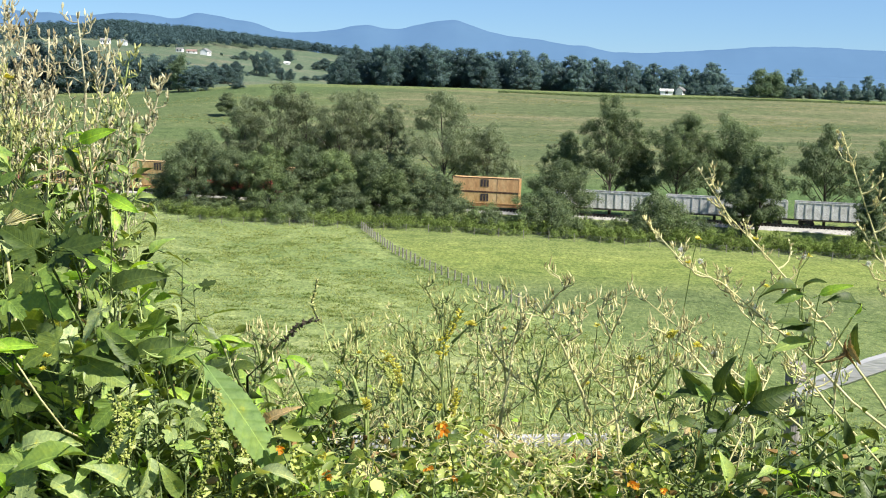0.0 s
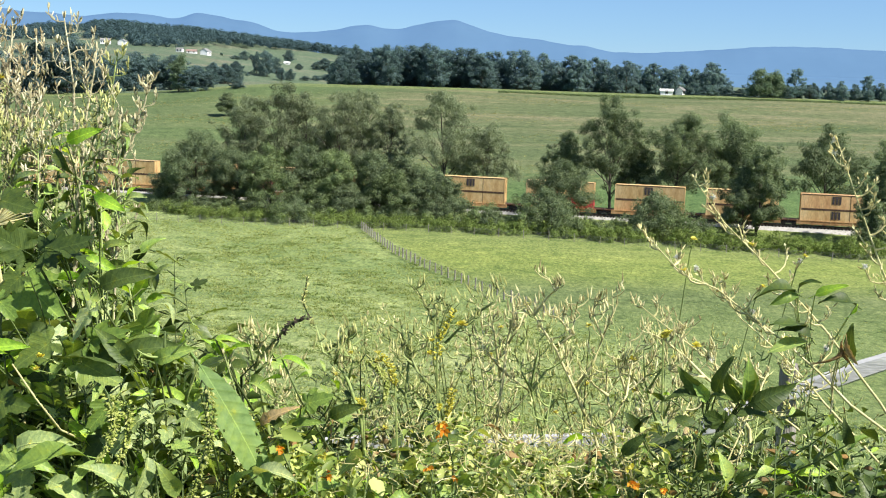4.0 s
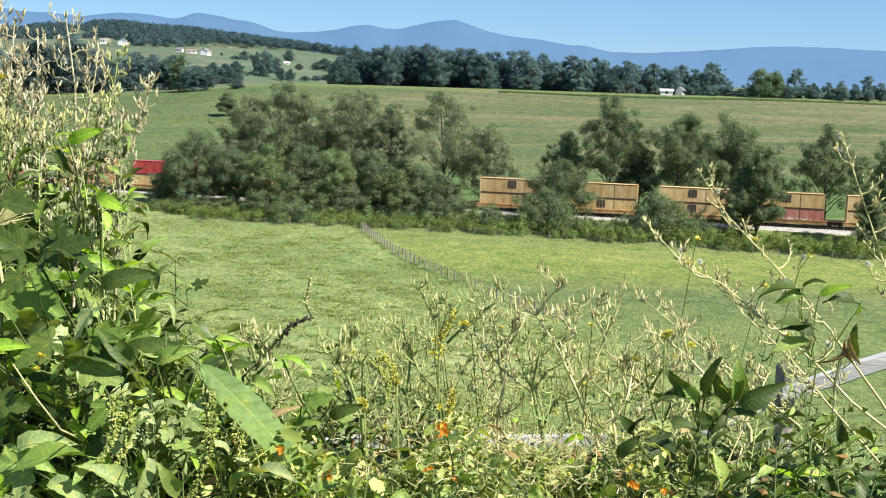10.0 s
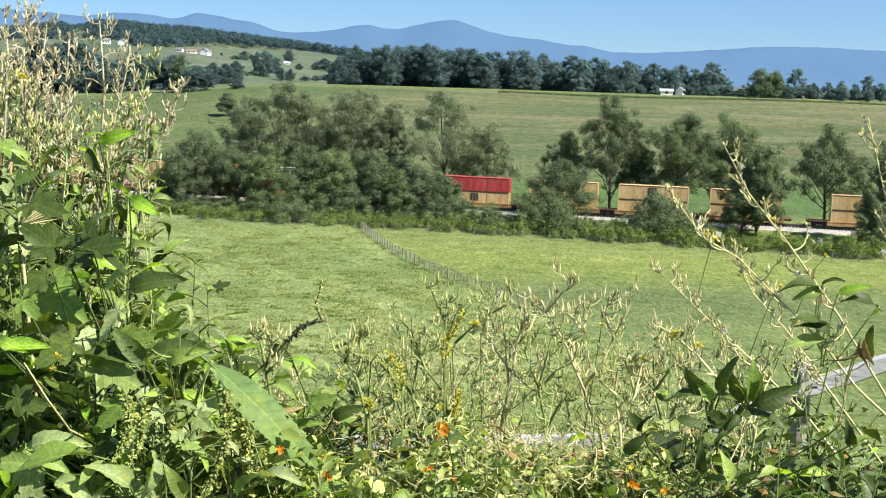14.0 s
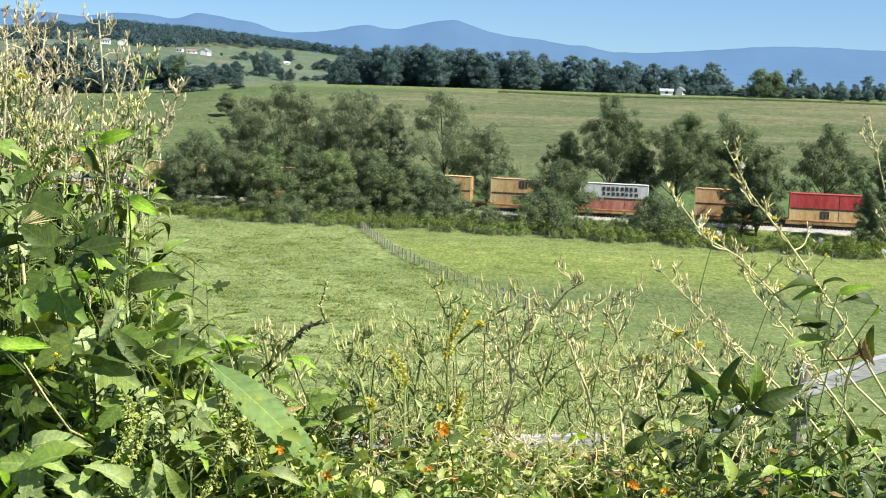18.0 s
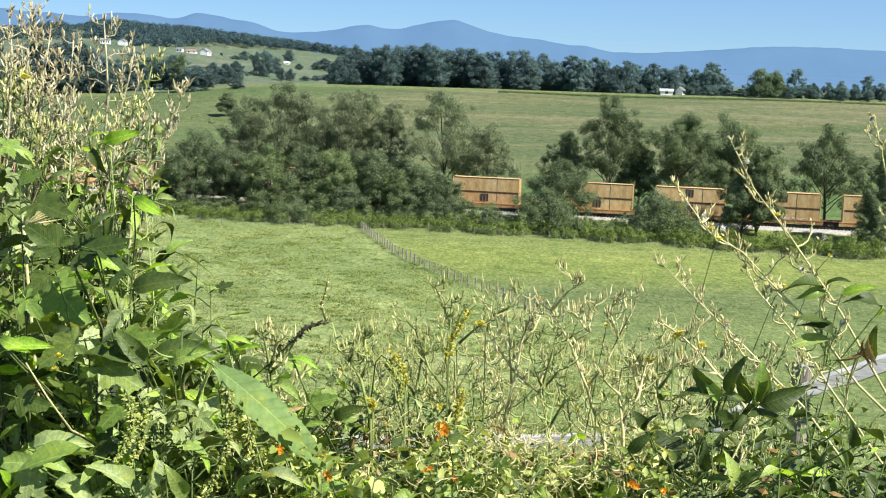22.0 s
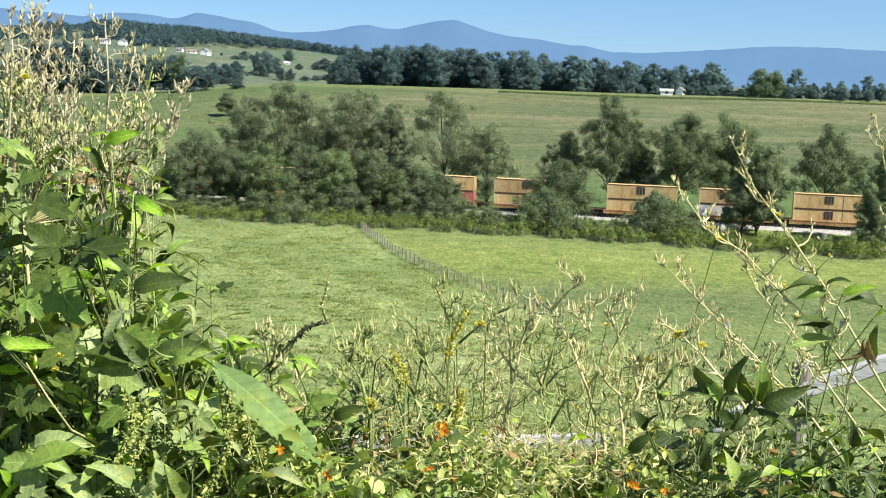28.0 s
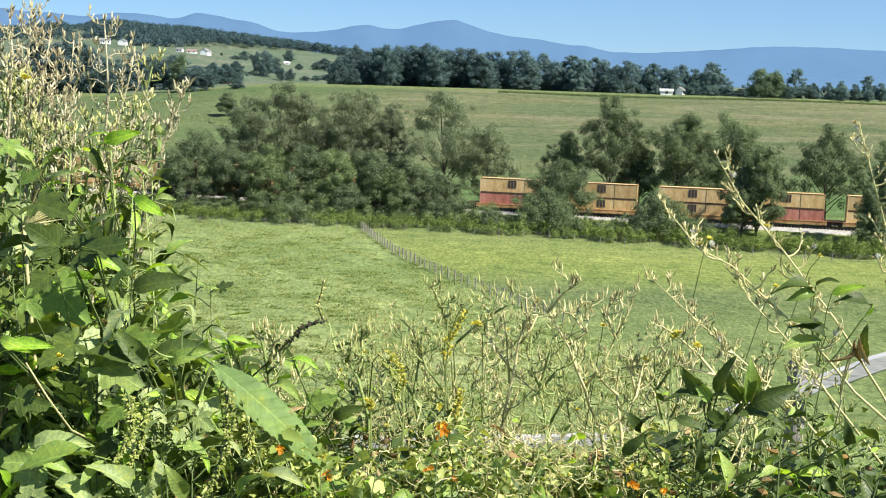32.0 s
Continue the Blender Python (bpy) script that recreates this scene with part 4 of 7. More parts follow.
def wire_fence(line, step, label, thick=0.1):
    root = new("wire_fence")
    tagged(root, label, "fence")
    post = Geo()
    post.tube([(0, 0, -0.3), (0.01, 0, 0.7), (0, 0.01, 1.35)], [thick, thick * 0.95, thick * 0.9], 7)
    me = post.mesh("post", POST_WOOD)
    rr = random.Random(4)
    spots = []
    for (x0, y0), (x1, y1) in zip(line, line[1:]):
        n = max(1, round(math.hypot(x1 - x0, y1 - y0) / step))
        for i in range(n):
            spots.append((x0 + (x1 - x0) * i / n, y0 + (y1 - y0) * i / n))
    spots.append(line[-1])
    tops = []
    for x, y in spots:
        p = new("post", me)
        p.parent = root
        z = ground_z(x, y)
        p.matrix_basis = pose(x, y, z, rr.uniform(-3, 3), rr.uniform(-4, 4), rr.uniform(0, 360)) @ Matrix.Scale(rr.uniform(0.9, 1.1), 4)
        tops.append(Vector((x, y, z)))
    for k in range(6):
        g = Geo()
        up = Vector((0, 0, 0.2 + k * 0.19))
        g.tube([a + up for a in tops], [0.012] * len(tops), 3, False)
        part("wire", g, WIRE, root)
    return root


wire_fence([(-13.7, 201.0), (-10.5, 187.0), (-6.8, 172.1), (-4.4, 165.0), (-1.7, 158.4), (2.4, 149.0), (6.5, 140.5), (9.5, 134.0), (13.0, 127.0)], 1.9,
           "weathered wooden posts and wire across the meadow")
wire_fence([(-60.0, 207.0), (-45.0, 204.5), (-30.0, 203.0), (-13.7, 201.4), (5.0, 197.5), (25.0, 192.5), (48.0, 187.0), (75.0, 181.0)], 4.0,
           "wooden post and wire fence along the hedge", 0.055)



# ---- rough grass of the meadow ----
MEADOW_GRASS = foliage("meadow_grass", (0.15, 0.2, 0.07), (0.25, 0.3, 0.115), (0.38, 0.4, 0.18), 0.5, 0.8, spec=0.05, warm=(1.2, 1.2, 0.6))
MEADOW_WEED = foliage("meadow_weed", (0.11, 0.16, 0.06), (0.17, 0.225, 0.085), (0.25, 0.305, 0.125), 0.45, 0.8, spec=0.05, warm=(1.2, 1.2, 0.6))
PASTURE_GRASS = foliage("pasture_grass", (0.17, 0.185, 0.09), (0.26, 0.265, 0.135), (0.37, 0.35, 0.2), 0.5, 0.8, spec=0.05, warm=(1.2, 1.2, 0.6))


def build_meadow_grass():
    """Tufts of uncut grass and weeds, thicker in patches and short beyond the fence."""
    rng = np.random.default_rng(61)
    n = 60000
    y = 66.0 + 142.0 * rng.random(n) ** 0.8
    x = rng.uniform(-0.42, 0.42, n) * y
    far_y = 236.0 + 230.0 * rng.random(46000) ** 0.8
    far_x = rng.uniform(-0.42, 0.42, 46000) * far_y
    streak = np.sin(far_y * 0.11 + 2.2 * np.sin(far_x * 0.021)) + 0.8 * np.sin(far_x * 0.06 + 1.7 * np.sin(far_y * 0.05)) + rng.normal(size=46000) * 0.4
    pick = (rng.random(46000) < 0.3 * np.clip(streak, 0, 2)) & (far_y + LIE * far_x > 234)
    tufts(rng, "pasture_grass", far_x[pick], far_y[pick], rng.uniform(0.1, 0.26, pick.sum()), 2.6, PASTURE_GRASS, "dry tufts of long grass in the far pasture")
    row_x = rng.uniform(20, 200, 9000)
    row_y = 484.0 + rng.normal(size=9000) * 0.9
    tufts(rng, "field_margin", row_x, row_y, rng.uniform(0.4, 0.95, 9000), 1.6, CROWN, "dark uncut margin of tall grass along the far field")
    patch = np.sin(x * 0.31 + 2.0 * np.sin(y * 0.09)) * np.sin(y * 0.17 + 1.5 * np.sin(x * 0.13)) + 0.5 * np.sin(x * 0.9 + y * 0.4)
    mown = x + 0.36 * y > 58.8
    keep = (y + LIE * x < 205) & (rng.random(n) < np.where(mown, 0.16, 0.5 + 0.4 * patch))
    x, y, patch, mown = x[keep], y[keep], patch[keep], mown[keep]
    n = len(x)
    tall = rng.uniform(0.07, 0.22, n) * np.where(mown, 0.5, 1.0 + 0.35 * np.clip(patch, 0, 1))
    tufts(rng, "meadow_grass", x, y, tall, 1.7, MEADOW_GRASS, "rough tufts of uncut grass in the meadow")
    # clumps of taller weeds that the mower left
    cy = np.repeat(66.0 + 125.0 * rng.random(420), 16)
    cx = np.repeat(rng.uniform(-0.4, 0.4, 420), 16) * cy
    x = cx + rng.normal(size=len(cx)) * 0.55
    y = cy + rng.normal(size=len(cx)) * 0.4
    keep = (y + LIE * x < 203) & (x + 0.36 * y < 57.5)
    x, y = x[keep], y[keep]
    tufts(rng, "meadow_weeds", x, y, rng.uniform(0.12, 0.34, len(x)), 1.5, MEADOW_WEED, "low clumps of darker weeds in the meadow")


def tufts(rng, name, x, y, tall, wide, material, label):
    n = len(x)
    root = np.stack([x, y, height(x, y) - 0.03], 1)
    verts = []
    for k in range(6):
        w = rng.uniform(0, 2 * math.pi, n)
        side = np.stack([np.cos(w), np.sin(w), np.zeros(n)], 1)
        away = np.stack([-np.sin(w), np.cos(w), np.zeros(n)], 1) * (tall * rng.uniform(0.7, 1.9, n))[:, None]
        start = root + rng.normal(size=(n, 3)) * np.array([0.14, 0.14, 0.0]) * wide
        half = side * rng.uniform(0.03, 0.07, n)[:, None] * wide
        verts.append(np.stack([start - half, start + half, start + away + np.array([0, 0, 1.0]) * (tall * rng.uniform(0.6, 1.1, n))[:, None]], 1))
    verts = np.concatenate(verts).reshape(-1, 3)
    me = array_mesh(name, verts, np.arange(len(verts)).reshape(-1, 3), material)
    tagged(new(name, me), label, "grass", kind="stuff")


build_meadow_grass()


# ---- foreground weeds ----
LEAF_DARK = foliage("dark_weed_leaf", (0.055, 0.085, 0.02), (0.1, 0.148, 0.034), (0.19, 0.255, 0.07), 0.26, 0.42, spec=0.28, veins=0.5)
LEAF_DEEP = foliage("deep_green_leaf", (0.034, 0.056, 0.016), (0.058, 0.092, 0.025), (0.1, 0.148, 0.042), 0.24, 0.5, spec=0.22, veins=0.5)
# leaf colour lowered so that gaps between the weeds read as shade
LEAF_UNDER_SHADE = foliage("shaded_undergrowth_leaf", (0.032, 0.06, 0.017), (0.065, 0.108, 0.027), (0.14, 0.2, 0.06), 0.2, 0.45, spec=0.4)
LEAF_MID = foliage("green_weed_leaf", (0.13, 0.205, 0.045), (0.225, 0.335, 0.082), (0.36, 0.475, 0.15), 0.3, 0.42, spec=0.28, veins=0.5)
LEAF_PALE = foliage("pale_weed_leaf", (0.19, 0.255, 0.095), (0.3, 0.38, 0.155), (0.43, 0.5, 0.245), 0.28, 0.5, spec=0.28, veins=0.6)
LEAF_LIME = foliage("lime_weed_leaf", (0.224, 0.389, 0.0413), (0.319, 0.531, 0.0649), (0.448, 0.637, 0.118), 0.46, 0.42, spec=0.4, veins=0.4)
LEAF_DRY = foliage("dry_leaf", (0.2, 0.13, 0.06), (0.32, 0.22, 0.11), (0.45, 0.36, 0.2), 0.25, 0.8, spec=0.1, warm=(1.2, 1.0, 0.6), veins=0.6)
LEAF_BIG = foliage("large_soft_leaf", (0.14, 0.235, 0.07), (0.165, 0.265, 0.083), (0.2, 0.305, 0.1), 0.3, 0.62, spec=0.2, veins=0.35, rib_wide=0.004, count=75.0, side_amount=0.3)
LEAF_BANK = foliage("bank_leaf", (0.08, 0.125, 0.03), (0.27, 0.35, 0.09), (0.56, 0.6, 0.24), 0.36, 0.5, spec=0.25)
STEM_GREEN = surface("green_stem", (0.14, 0.19, 0.055), (0.24, 0.3, 0.095), (0.38, 0.41, 0.16), 9.0, 60.0, 0.6, 0.1, vary=0.25)
STEM_STRAW = surface("straw_stem", (0.3, 0.275, 0.12), (0.5, 0.46, 0.22), (0.69, 0.64, 0.37), 9.0, 60.0, 0.7, 0.1, vary=0.15)
STEM_DARK = surface("dark_weed_stem", (0.045, 0.07, 0.02), (0.085, 0.12, 0.035), (0.14, 0.17, 0.06), 9.0, 60.0, 0.7, 0.1, vary=0.25)
POD_STRAW = foliage("straw_seed_head", (0.26, 0.23, 0.11), (0.6, 0.56, 0.3), (0.84, 0.8, 0.52), 0.25, 0.7, spec=0.15, warm=(1.2, 1.1, 0.7))
POD_GREEN = foliage("green_seed_head", (0.21, 0.225, 0.085), (0.55, 0.555, 0.23), (0.81, 0.8, 0.43), 0.25, 0.7, spec=0.15, warm=(1.2, 1.15, 0.6))
POD_DRY = foliage("dry_seed_head", (0.22, 0.19, 0.115), (0.54, 0.5, 0.32), (0.8, 0.76, 0.56), 0.25, 0.7, spec=0.15, warm=(1.15, 1.1, 0.8))
STEM_DRY = surface("dry_weed_stem", (0.2, 0.175, 0.11), (0.42, 0.385, 0.24), (0.64, 0.6, 0.42), 14.0, 90.0, 0.8, 0.3, vary=0.2)
POD_BROWN = foliage("brown_seed_head", (0.18, 0.145, 0.09), (0.48, 0.42, 0.27), (0.76, 0.7, 0.5), 0.25, 0.7, spec=0.15, warm=(1.2, 1.1, 0.7))
LITTER = foliage("pale_litter", (0.3, 0.27, 0.12), (0.56, 0.52, 0.27), (0.78, 0.74, 0.48), 0.3, 0.7, spec=0.1, warm=(1.2, 1.1, 0.7))
SPIKE_GREEN = foliage("yellow_green_spike", (0.2, 0.25, 0.05), (0.34, 0.39, 0.1), (0.52, 0.53, 0.22), 0.25, 0.7, spec=0.15)
PETAL_YELLOW = foliage("yellow_petal", (0.5, 0.44, 0.05), (0.66, 0.6, 0.1), (0.8, 0.74, 0.25), 0.3, 0.6, spec=0.2, warm=(1.1, 1.0, 0.4))
GOLDEN = foliage("golden_spray", (0.42, 0.4, 0.04), (0.6, 0.56, 0.09), (0.76, 0.7, 0.2), 0.3, 0.7, spec=0.15, warm=(1.1, 1.0, 0.4))
PETAL_ORANGE = foliage("orange_petal", (0.66, 0.2, 0.02), (0.8, 0.36, 0.035), (0.86, 0.55, 0.08), 0.3, 0.6, spec=0.2, warm=(1.1, 0.8, 0.4))
FLUFF = foliage("white_seed_fluff", (0.6, 0.6, 0.58), (0.75, 0.75, 0.73), (0.85, 0.85, 0.84), 0.4, 0.9, spec=0.1, warm=(1, 1, 1))
DARK_SEED = surface("blackened_seed", (0.02, 0.016, 0.012), (0.04, 0.03, 0.022), (0.08, 0.06, 0.04), 20.0, 90.0, 0.8, 0.0)
RAIL_WOOD = surface("silver_weathered_wood", (0.2, 0.19, 0.18), (0.39, 0.385, 0.385), (0.5, 0.5, 0.51), 5.0, 30.0, 0.75, 0.4, squash=(0.2, 1, 1))


def leaf_mesh(name, material, length, width, fold=0.3, droop=0.35, teeth=0.0, seed=0, segs=10, peak=0.4):
    """A leaf along x: two halves folded at the midrib, drooping to the tip, on a short stalk."""
    rr = random.Random(seed)
    g = Geo()
    mid, lo, hi = [], [], []
    for i in range(segs + 1):
        t = i / segs
        w = width * 0.5 * max(0.0, math.sin(math.pi * t ** (math.log(0.5) / math.log(peak)))) ** 0.85
        x = length * t
        z = length * (0.16 * t - droop * t * t)
        j = 1 + teeth * (0.8 if i % 2 else -0.8) + rr.uniform(-teeth, teeth) * 0.5
        k = 1 + teeth * (0.8 if i % 2 else -0.8) + rr.uniform(-teeth, teeth) * 0.5
        wav = 0.13 * width * math.sin(6.5 * t + seed)
        mid.append((x, 0, z))
        lo.append((x + 0.1 * w, -w * j * math.cos(fold), z + w * math.sin(fold) + wav))
        hi.append((x + 0.1 * w, w * k * math.cos(fold), z + w * math.sin(fold) - wav))
    n = segs + 1
    g.v = mid + lo + hi
    for i in range(segs):
        g.f.append((i, i + 1, n + i + 1, n + i) if i else (0, 1, n + 1))
        g.f.append((i, 2 * n + i, 2 * n + i + 1, i + 1) if i else (0, 2 * n + 1, 1))
    g.tube([(-0.22 * length, 0, -0.05 * length), (0, 0, 0)], [0.012 * length, 0.01 * length], 4, False)
    return g.mesh(name, material, True)


def lobed_leaf_mesh(name, material, seed, lobes):
    """A broad leaf with pointed lobes and a toothed edge, spread round the end of its stalk."""
    rr = random.Random(seed)
    g = Geo()
    n = 44
    for i in range(n + 1):
        w = -2.5 + 5.0 * i / n
        r = 0.2
        for at_w, ln, wide in lobes:
            r = max(r, ln * math.exp(-((w - at_w) / wide) ** 2))
        r *= 1 + (0.05 if i % 2 else -0.05) + rr.uniform(-0.04, 0.04)
        x, y = 0.22 + r * math.cos(w), r * math.sin(w)
        g.v.append((x, y, 0.1 * x - 0.32 * x * x - 0.35 * y * y + 0.16 * abs(y) + 0.02 * math.sin(9 * w + seed)))
    for k in (0.0, 0.4):
        g.v.append((0.22 + k * lobes[0][1], 0.0, 0.0 if k == 0.0 else -0.03))
    c = n + 1
    for i in range(n):
        g.f.append((c, i, i + 1))
    g.tube([(-0.25, 0, -0.05), (0.22, 0, 0.002)], [0.013, 0.009], 4, False)
    return g.mesh(name, material, True)


LEAVES = {}
THREE = ((0.0, 0.78, 0.6), (0.85, 0.52, 0.62), (-0.95, 0.46, 0.6), (1.9, 0.36, 0.6), (-1.8, 0.38, 0.6))
BROAD = ((0.0, 0.76, 0.62), (0.9, 0.48, 0.7), (-0.9, 0.48, 0.7), (2.0, 0.36, 0.6), (-2.0, 0.36, 0.6))
for key, mtl in (("lobe_dark", LEAF_DARK), ("lobe_mid", LEAF_MID), ("lobe_pale", LEAF_PALE), ("lobe_deep", LEAF_DEEP)):
    LEAVES[key] = [lobed_leaf_mesh("leaf", mtl, s * 5 + 3, THREE if s == 1 else BROAD) for s in range(3)]
for key, mtl, ln, wd, fo, dr, te in (("dark", LEAF_DARK, 1.0, 0.44, 0.22, 0.3, 0.05), ("mid", LEAF_MID, 1.0, 0.46, 0.25, 0.35, 0.05),
                                     ("pale", LEAF_PALE, 1.0, 0.5, 0.3, 0.4, 0.08), ("lime", LEAF_LIME, 1.0, 0.4, 0.2, 0.25, 0.05),
                                     ("dry", LEAF_DRY, 1.0, 0.4, 0.6, 0.7, 0.2), ("deep", LEAF_DEEP, 1.0, 0.44, 0.22, 0.3, 0.05)):
    LEAVES[key] = [leaf_mesh("leaf", mtl, ln, wd * (1 + 0.14 * (s - 1)), fo + 0.1 + 0.17 * s, dr + 0.17 * s, te, s * 7 + len(key)) for s in range(3)]


def put_leaf(root, rr, key, at_point, turn, rise, size, roll=0.0):
    ob = new("leaf", LEAVES[key][rr.randrange(3)])
    ob.parent = root
    ob.matrix_basis = pose(*at_point, 0, 0, turn) @ pose(0, 0, 0, roll, -rise, 0) @ Matrix.Scale(size, 4)
    return ob


def choose(rr, mix):
    r = rr.random() * sum(w for _, w in mix)
    for key, w in mix:
        r -= w
        if r <= 0:
            return key
    return mix[-1][0]


SWAY = []    # (thing, base, pivot height over the base, which gust, share)


def rooted(name, x, y, label, category, group="", z=None):
    root = new(name)
    tagged(root, label, category, group)
    base = Vector((x, y, ground_z(x, y) if z is None else z))
    root.matrix_basis = pose(*base)
    return root, base


def leafy_weed(seed, x, y, tall, leaves, size, mix, leafy_from=0.5, lean=(0.0, 0.0), gust="", share=1.0, stem=None, spread=0.09,
               label="leafy green roadside weed", group="leafy weeds"):
    """An upright weed: a bent stem with side twigs and leaves set round it in a spiral."""
    rr = random.Random(seed)
    root, base = rooted("leafy_weed", x, y, label, "plant", group)
    pts = [(lean[0] * k * k + 0.022 * math.sin(7 * k + seed), lean[1] * k * k + 0.012 * math.sin(5 * k + 2 * seed), tall * k) for k in (0, 0.25, 0.5, 0.75, 1.0)]
    g = Geo()
    g.tube(pts, [0.0027, 0.0024, 0.002, 0.0015, 0.0008], 6)
    for i in range(leaves):
        k = leafy_from + (1.0 - leafy_from) * (i + 0.5) / leaves
        j = min(int(k * 4), 3)
        p = Vector(pts[j]).lerp(Vector(pts[j + 1]), k * 4 - j)
        w = i * 137.5 + rr.uniform(-25, 25)
        reach = spread * rr.uniform(0.2, 1.0) * (1.15 - 0.8 * (k - leafy_from) / (1 - leafy_from))
        q = p + Vector((math.cos(radians(w)) * reach, math.sin(radians(w)) * reach, reach * rr.uniform(0.1, 0.7)))
        g.tube([p, p.lerp(q, 0.55) + Vector((0, 0, 0.2 * reach)), q], [0.0016, 0.0013, 0.001], 4, False)
        s = size * rr.uniform(0.45, 1.4) * (1.0 - 0.35 * max(0.0, k - 0.8) / 0.2)
        put_leaf(root, rr, choose(rr, mix), q, w + rr.uniform(-50, 50), rr.uniform(-45, 65), s, rr.uniform(-60, 60))
    part("stem", g, stem or STEM_GREEN, root, smooth=True)
    if gust:
        SWAY.append((root, base, tall * 0.55, gust, share))
    return root


def pod(g, p, way, length, r):
    """A slender seed head: a spindle swollen low down."""
    side = way.cross(Vector((0.3, 0.9, 0.2))).normalized()
    other = way.cross(side)
    a = p + way * length * 0.3
    ring = [tuple(a + (side * c + other * s) * r) for c, s in ((1, 0), (0, 1), (-1, 0), (0, -1))]
    b = p + way * length * 0.7
    ring2 = [tuple(b + (side * c + other * s) * r * 0.55) for c, s in ((1, 0), (0, 1), (-1, 0), (0, -1))]
    g.add([tuple(p)] + ring + ring2 + [tuple(p + way * length)],
          [(0, 2, 1), (0, 3, 2), (0, 4, 3), (0, 1, 4), (1, 2, 6, 5), (2, 3, 7, 6), (3, 4, 8, 7), (4, 1, 5, 8), (5, 6, 9), (6, 7, 9), (7, 8, 9), (8, 5, 9)])


def fluff_tuft(root, rr, p):
    f = Geo()
    for j in range(60):
        v = Vector((rr.gauss(0, 1), rr.gauss(0, 1), rr.gauss(0.5, 1))).normalized()
        pod(f, p, v, rr.uniform(0.005, 0.0085), 0.0006)
    tagged(part("seed_fluff", f, FLUFF, root, "white tuft of seed fluff"), kind="stuff")


def seed_stalk(seed, path, from_k, branches, reach, pods, length, stem, heads, label, group, gust, share=1.0, thick=0.004, pivot=0.5,
               blooms=0, fluff=0, leaf_mix=None, leaf_size=0.05, up=0.75, wild=1.0):
    """A tall weed gone to seed. path: places from the ground to the tip."""
    rr = random.Random(seed)
    root, base = rooted("seed_stalk", path[0][0], path[0][1], label, "plant", group, path[0][2])
    pts = [Vector(p) - base for p in path]
    n = len(pts)
    g, h = Geo(), Geo()
    g.tube(pts, [thick * (1 - 0.72 * i / (n - 1)) for i in range(n)], 6)
    tips = []

    def along(k):
        k = min(max(k, 0.0), 0.9999) * (n - 1)
        return pts[int(k)].lerp(pts[int(k) + 1], k - int(k)), (pts[int(k) + 1] - pts[int(k)]).normalized()
    for i in range(branches):
        k = from_k + (1 - from_k) * (i + rr.random()) / branches
        p, way = along(k)
        w = rr.uniform(0, 2 * math.pi)
        out = Vector((math.cos(w) * wild, math.sin(w) * 0.6 * wild, rr.uniform(0.1, 0.8))) + way * 0.45
        out.normalize()
        ln = reach * rr.uniform(0.35, 1.0) * (1.15 - 0.75 * (k - from_k) / (1 - from_k))
        flat = Vector((out.x, out.y, 0.25 * out.z))
        mid = p + flat * ln * 0.6 + Vector((rr.gauss(0, 0.08), rr.gauss(0, 0.06), rr.uniform(0.0, 0.16))) * ln
        end = mid + Vector((0.35 * out.x + rr.gauss(0, 0.18), 0.35 * out.y, 0.62)) * ln * 0.75
        elbow = mid + (mid - p) * 0.18 + Vector((0, 0, 0.14)) * ln
        g.tube([p, p.lerp(mid, 0.55) - Vector((0, 0, 0.05 * ln)), mid, elbow.lerp(end, 0.35), end], [thick * 0.55, thick * 0.48, thick * 0.42, thick * 0.36, thick * 0.26], 4, False)
        for j in range(pods):
            t = 1.0 - 0.75 * rr.random() ** 1.6
            q = p.lerp(mid, t * 2) if t < 0.5 else mid.lerp(end, t * 2 - 1)
            v = (Vector((rr.gauss(0, 0.55), rr.gauss(0, 0.5), up)) + out * 0.35).normalized()
            stalk = q + v * length * rr.uniform(0.1, 0.8)
            g.tube([q, stalk], [thick * 0.16, thick * 0.14], 3, False)
            pod(h, stalk, v, length * rr.uniform(0.5, 1.25), length * rr.uniform(0.11, 0.18))
        tips.append(end)
    for j in range(4):
        v = Vector((rr.gauss(0, 0.35), rr.gauss(0, 0.3), 1)).normalized()
        pod(h, pts[-1], v, length, length * 0.15)
    part("stem", g, stem, root, smooth=True)
    tagged(part("panicle", h, heads, root, "slender dry seed heads"), kind="stuff")
    rr.shuffle(tips)
    for p in tips[:blooms]:
        part("flower", bloom_geo(rr, p, 0.008, 10), PETAL_YELLOW, root, "small yellow flower", True)
    for p in tips[blooms:blooms + fluff]:
        fluff_tuft(root, rr, p)
    if leaf_mix:
        for i in range(7):
            p, way = along(0.25 + 0.6 * i / 7)
            put_leaf(root, rr, choose(rr, leaf_mix), p, rr.uniform(0, 360), rr.uniform(-10, 40), leaf_size * rr.uniform(0.6, 1.2), rr.uniform(-30, 30))
    SWAY.append((root, base, pivot, gust, share))
    return root


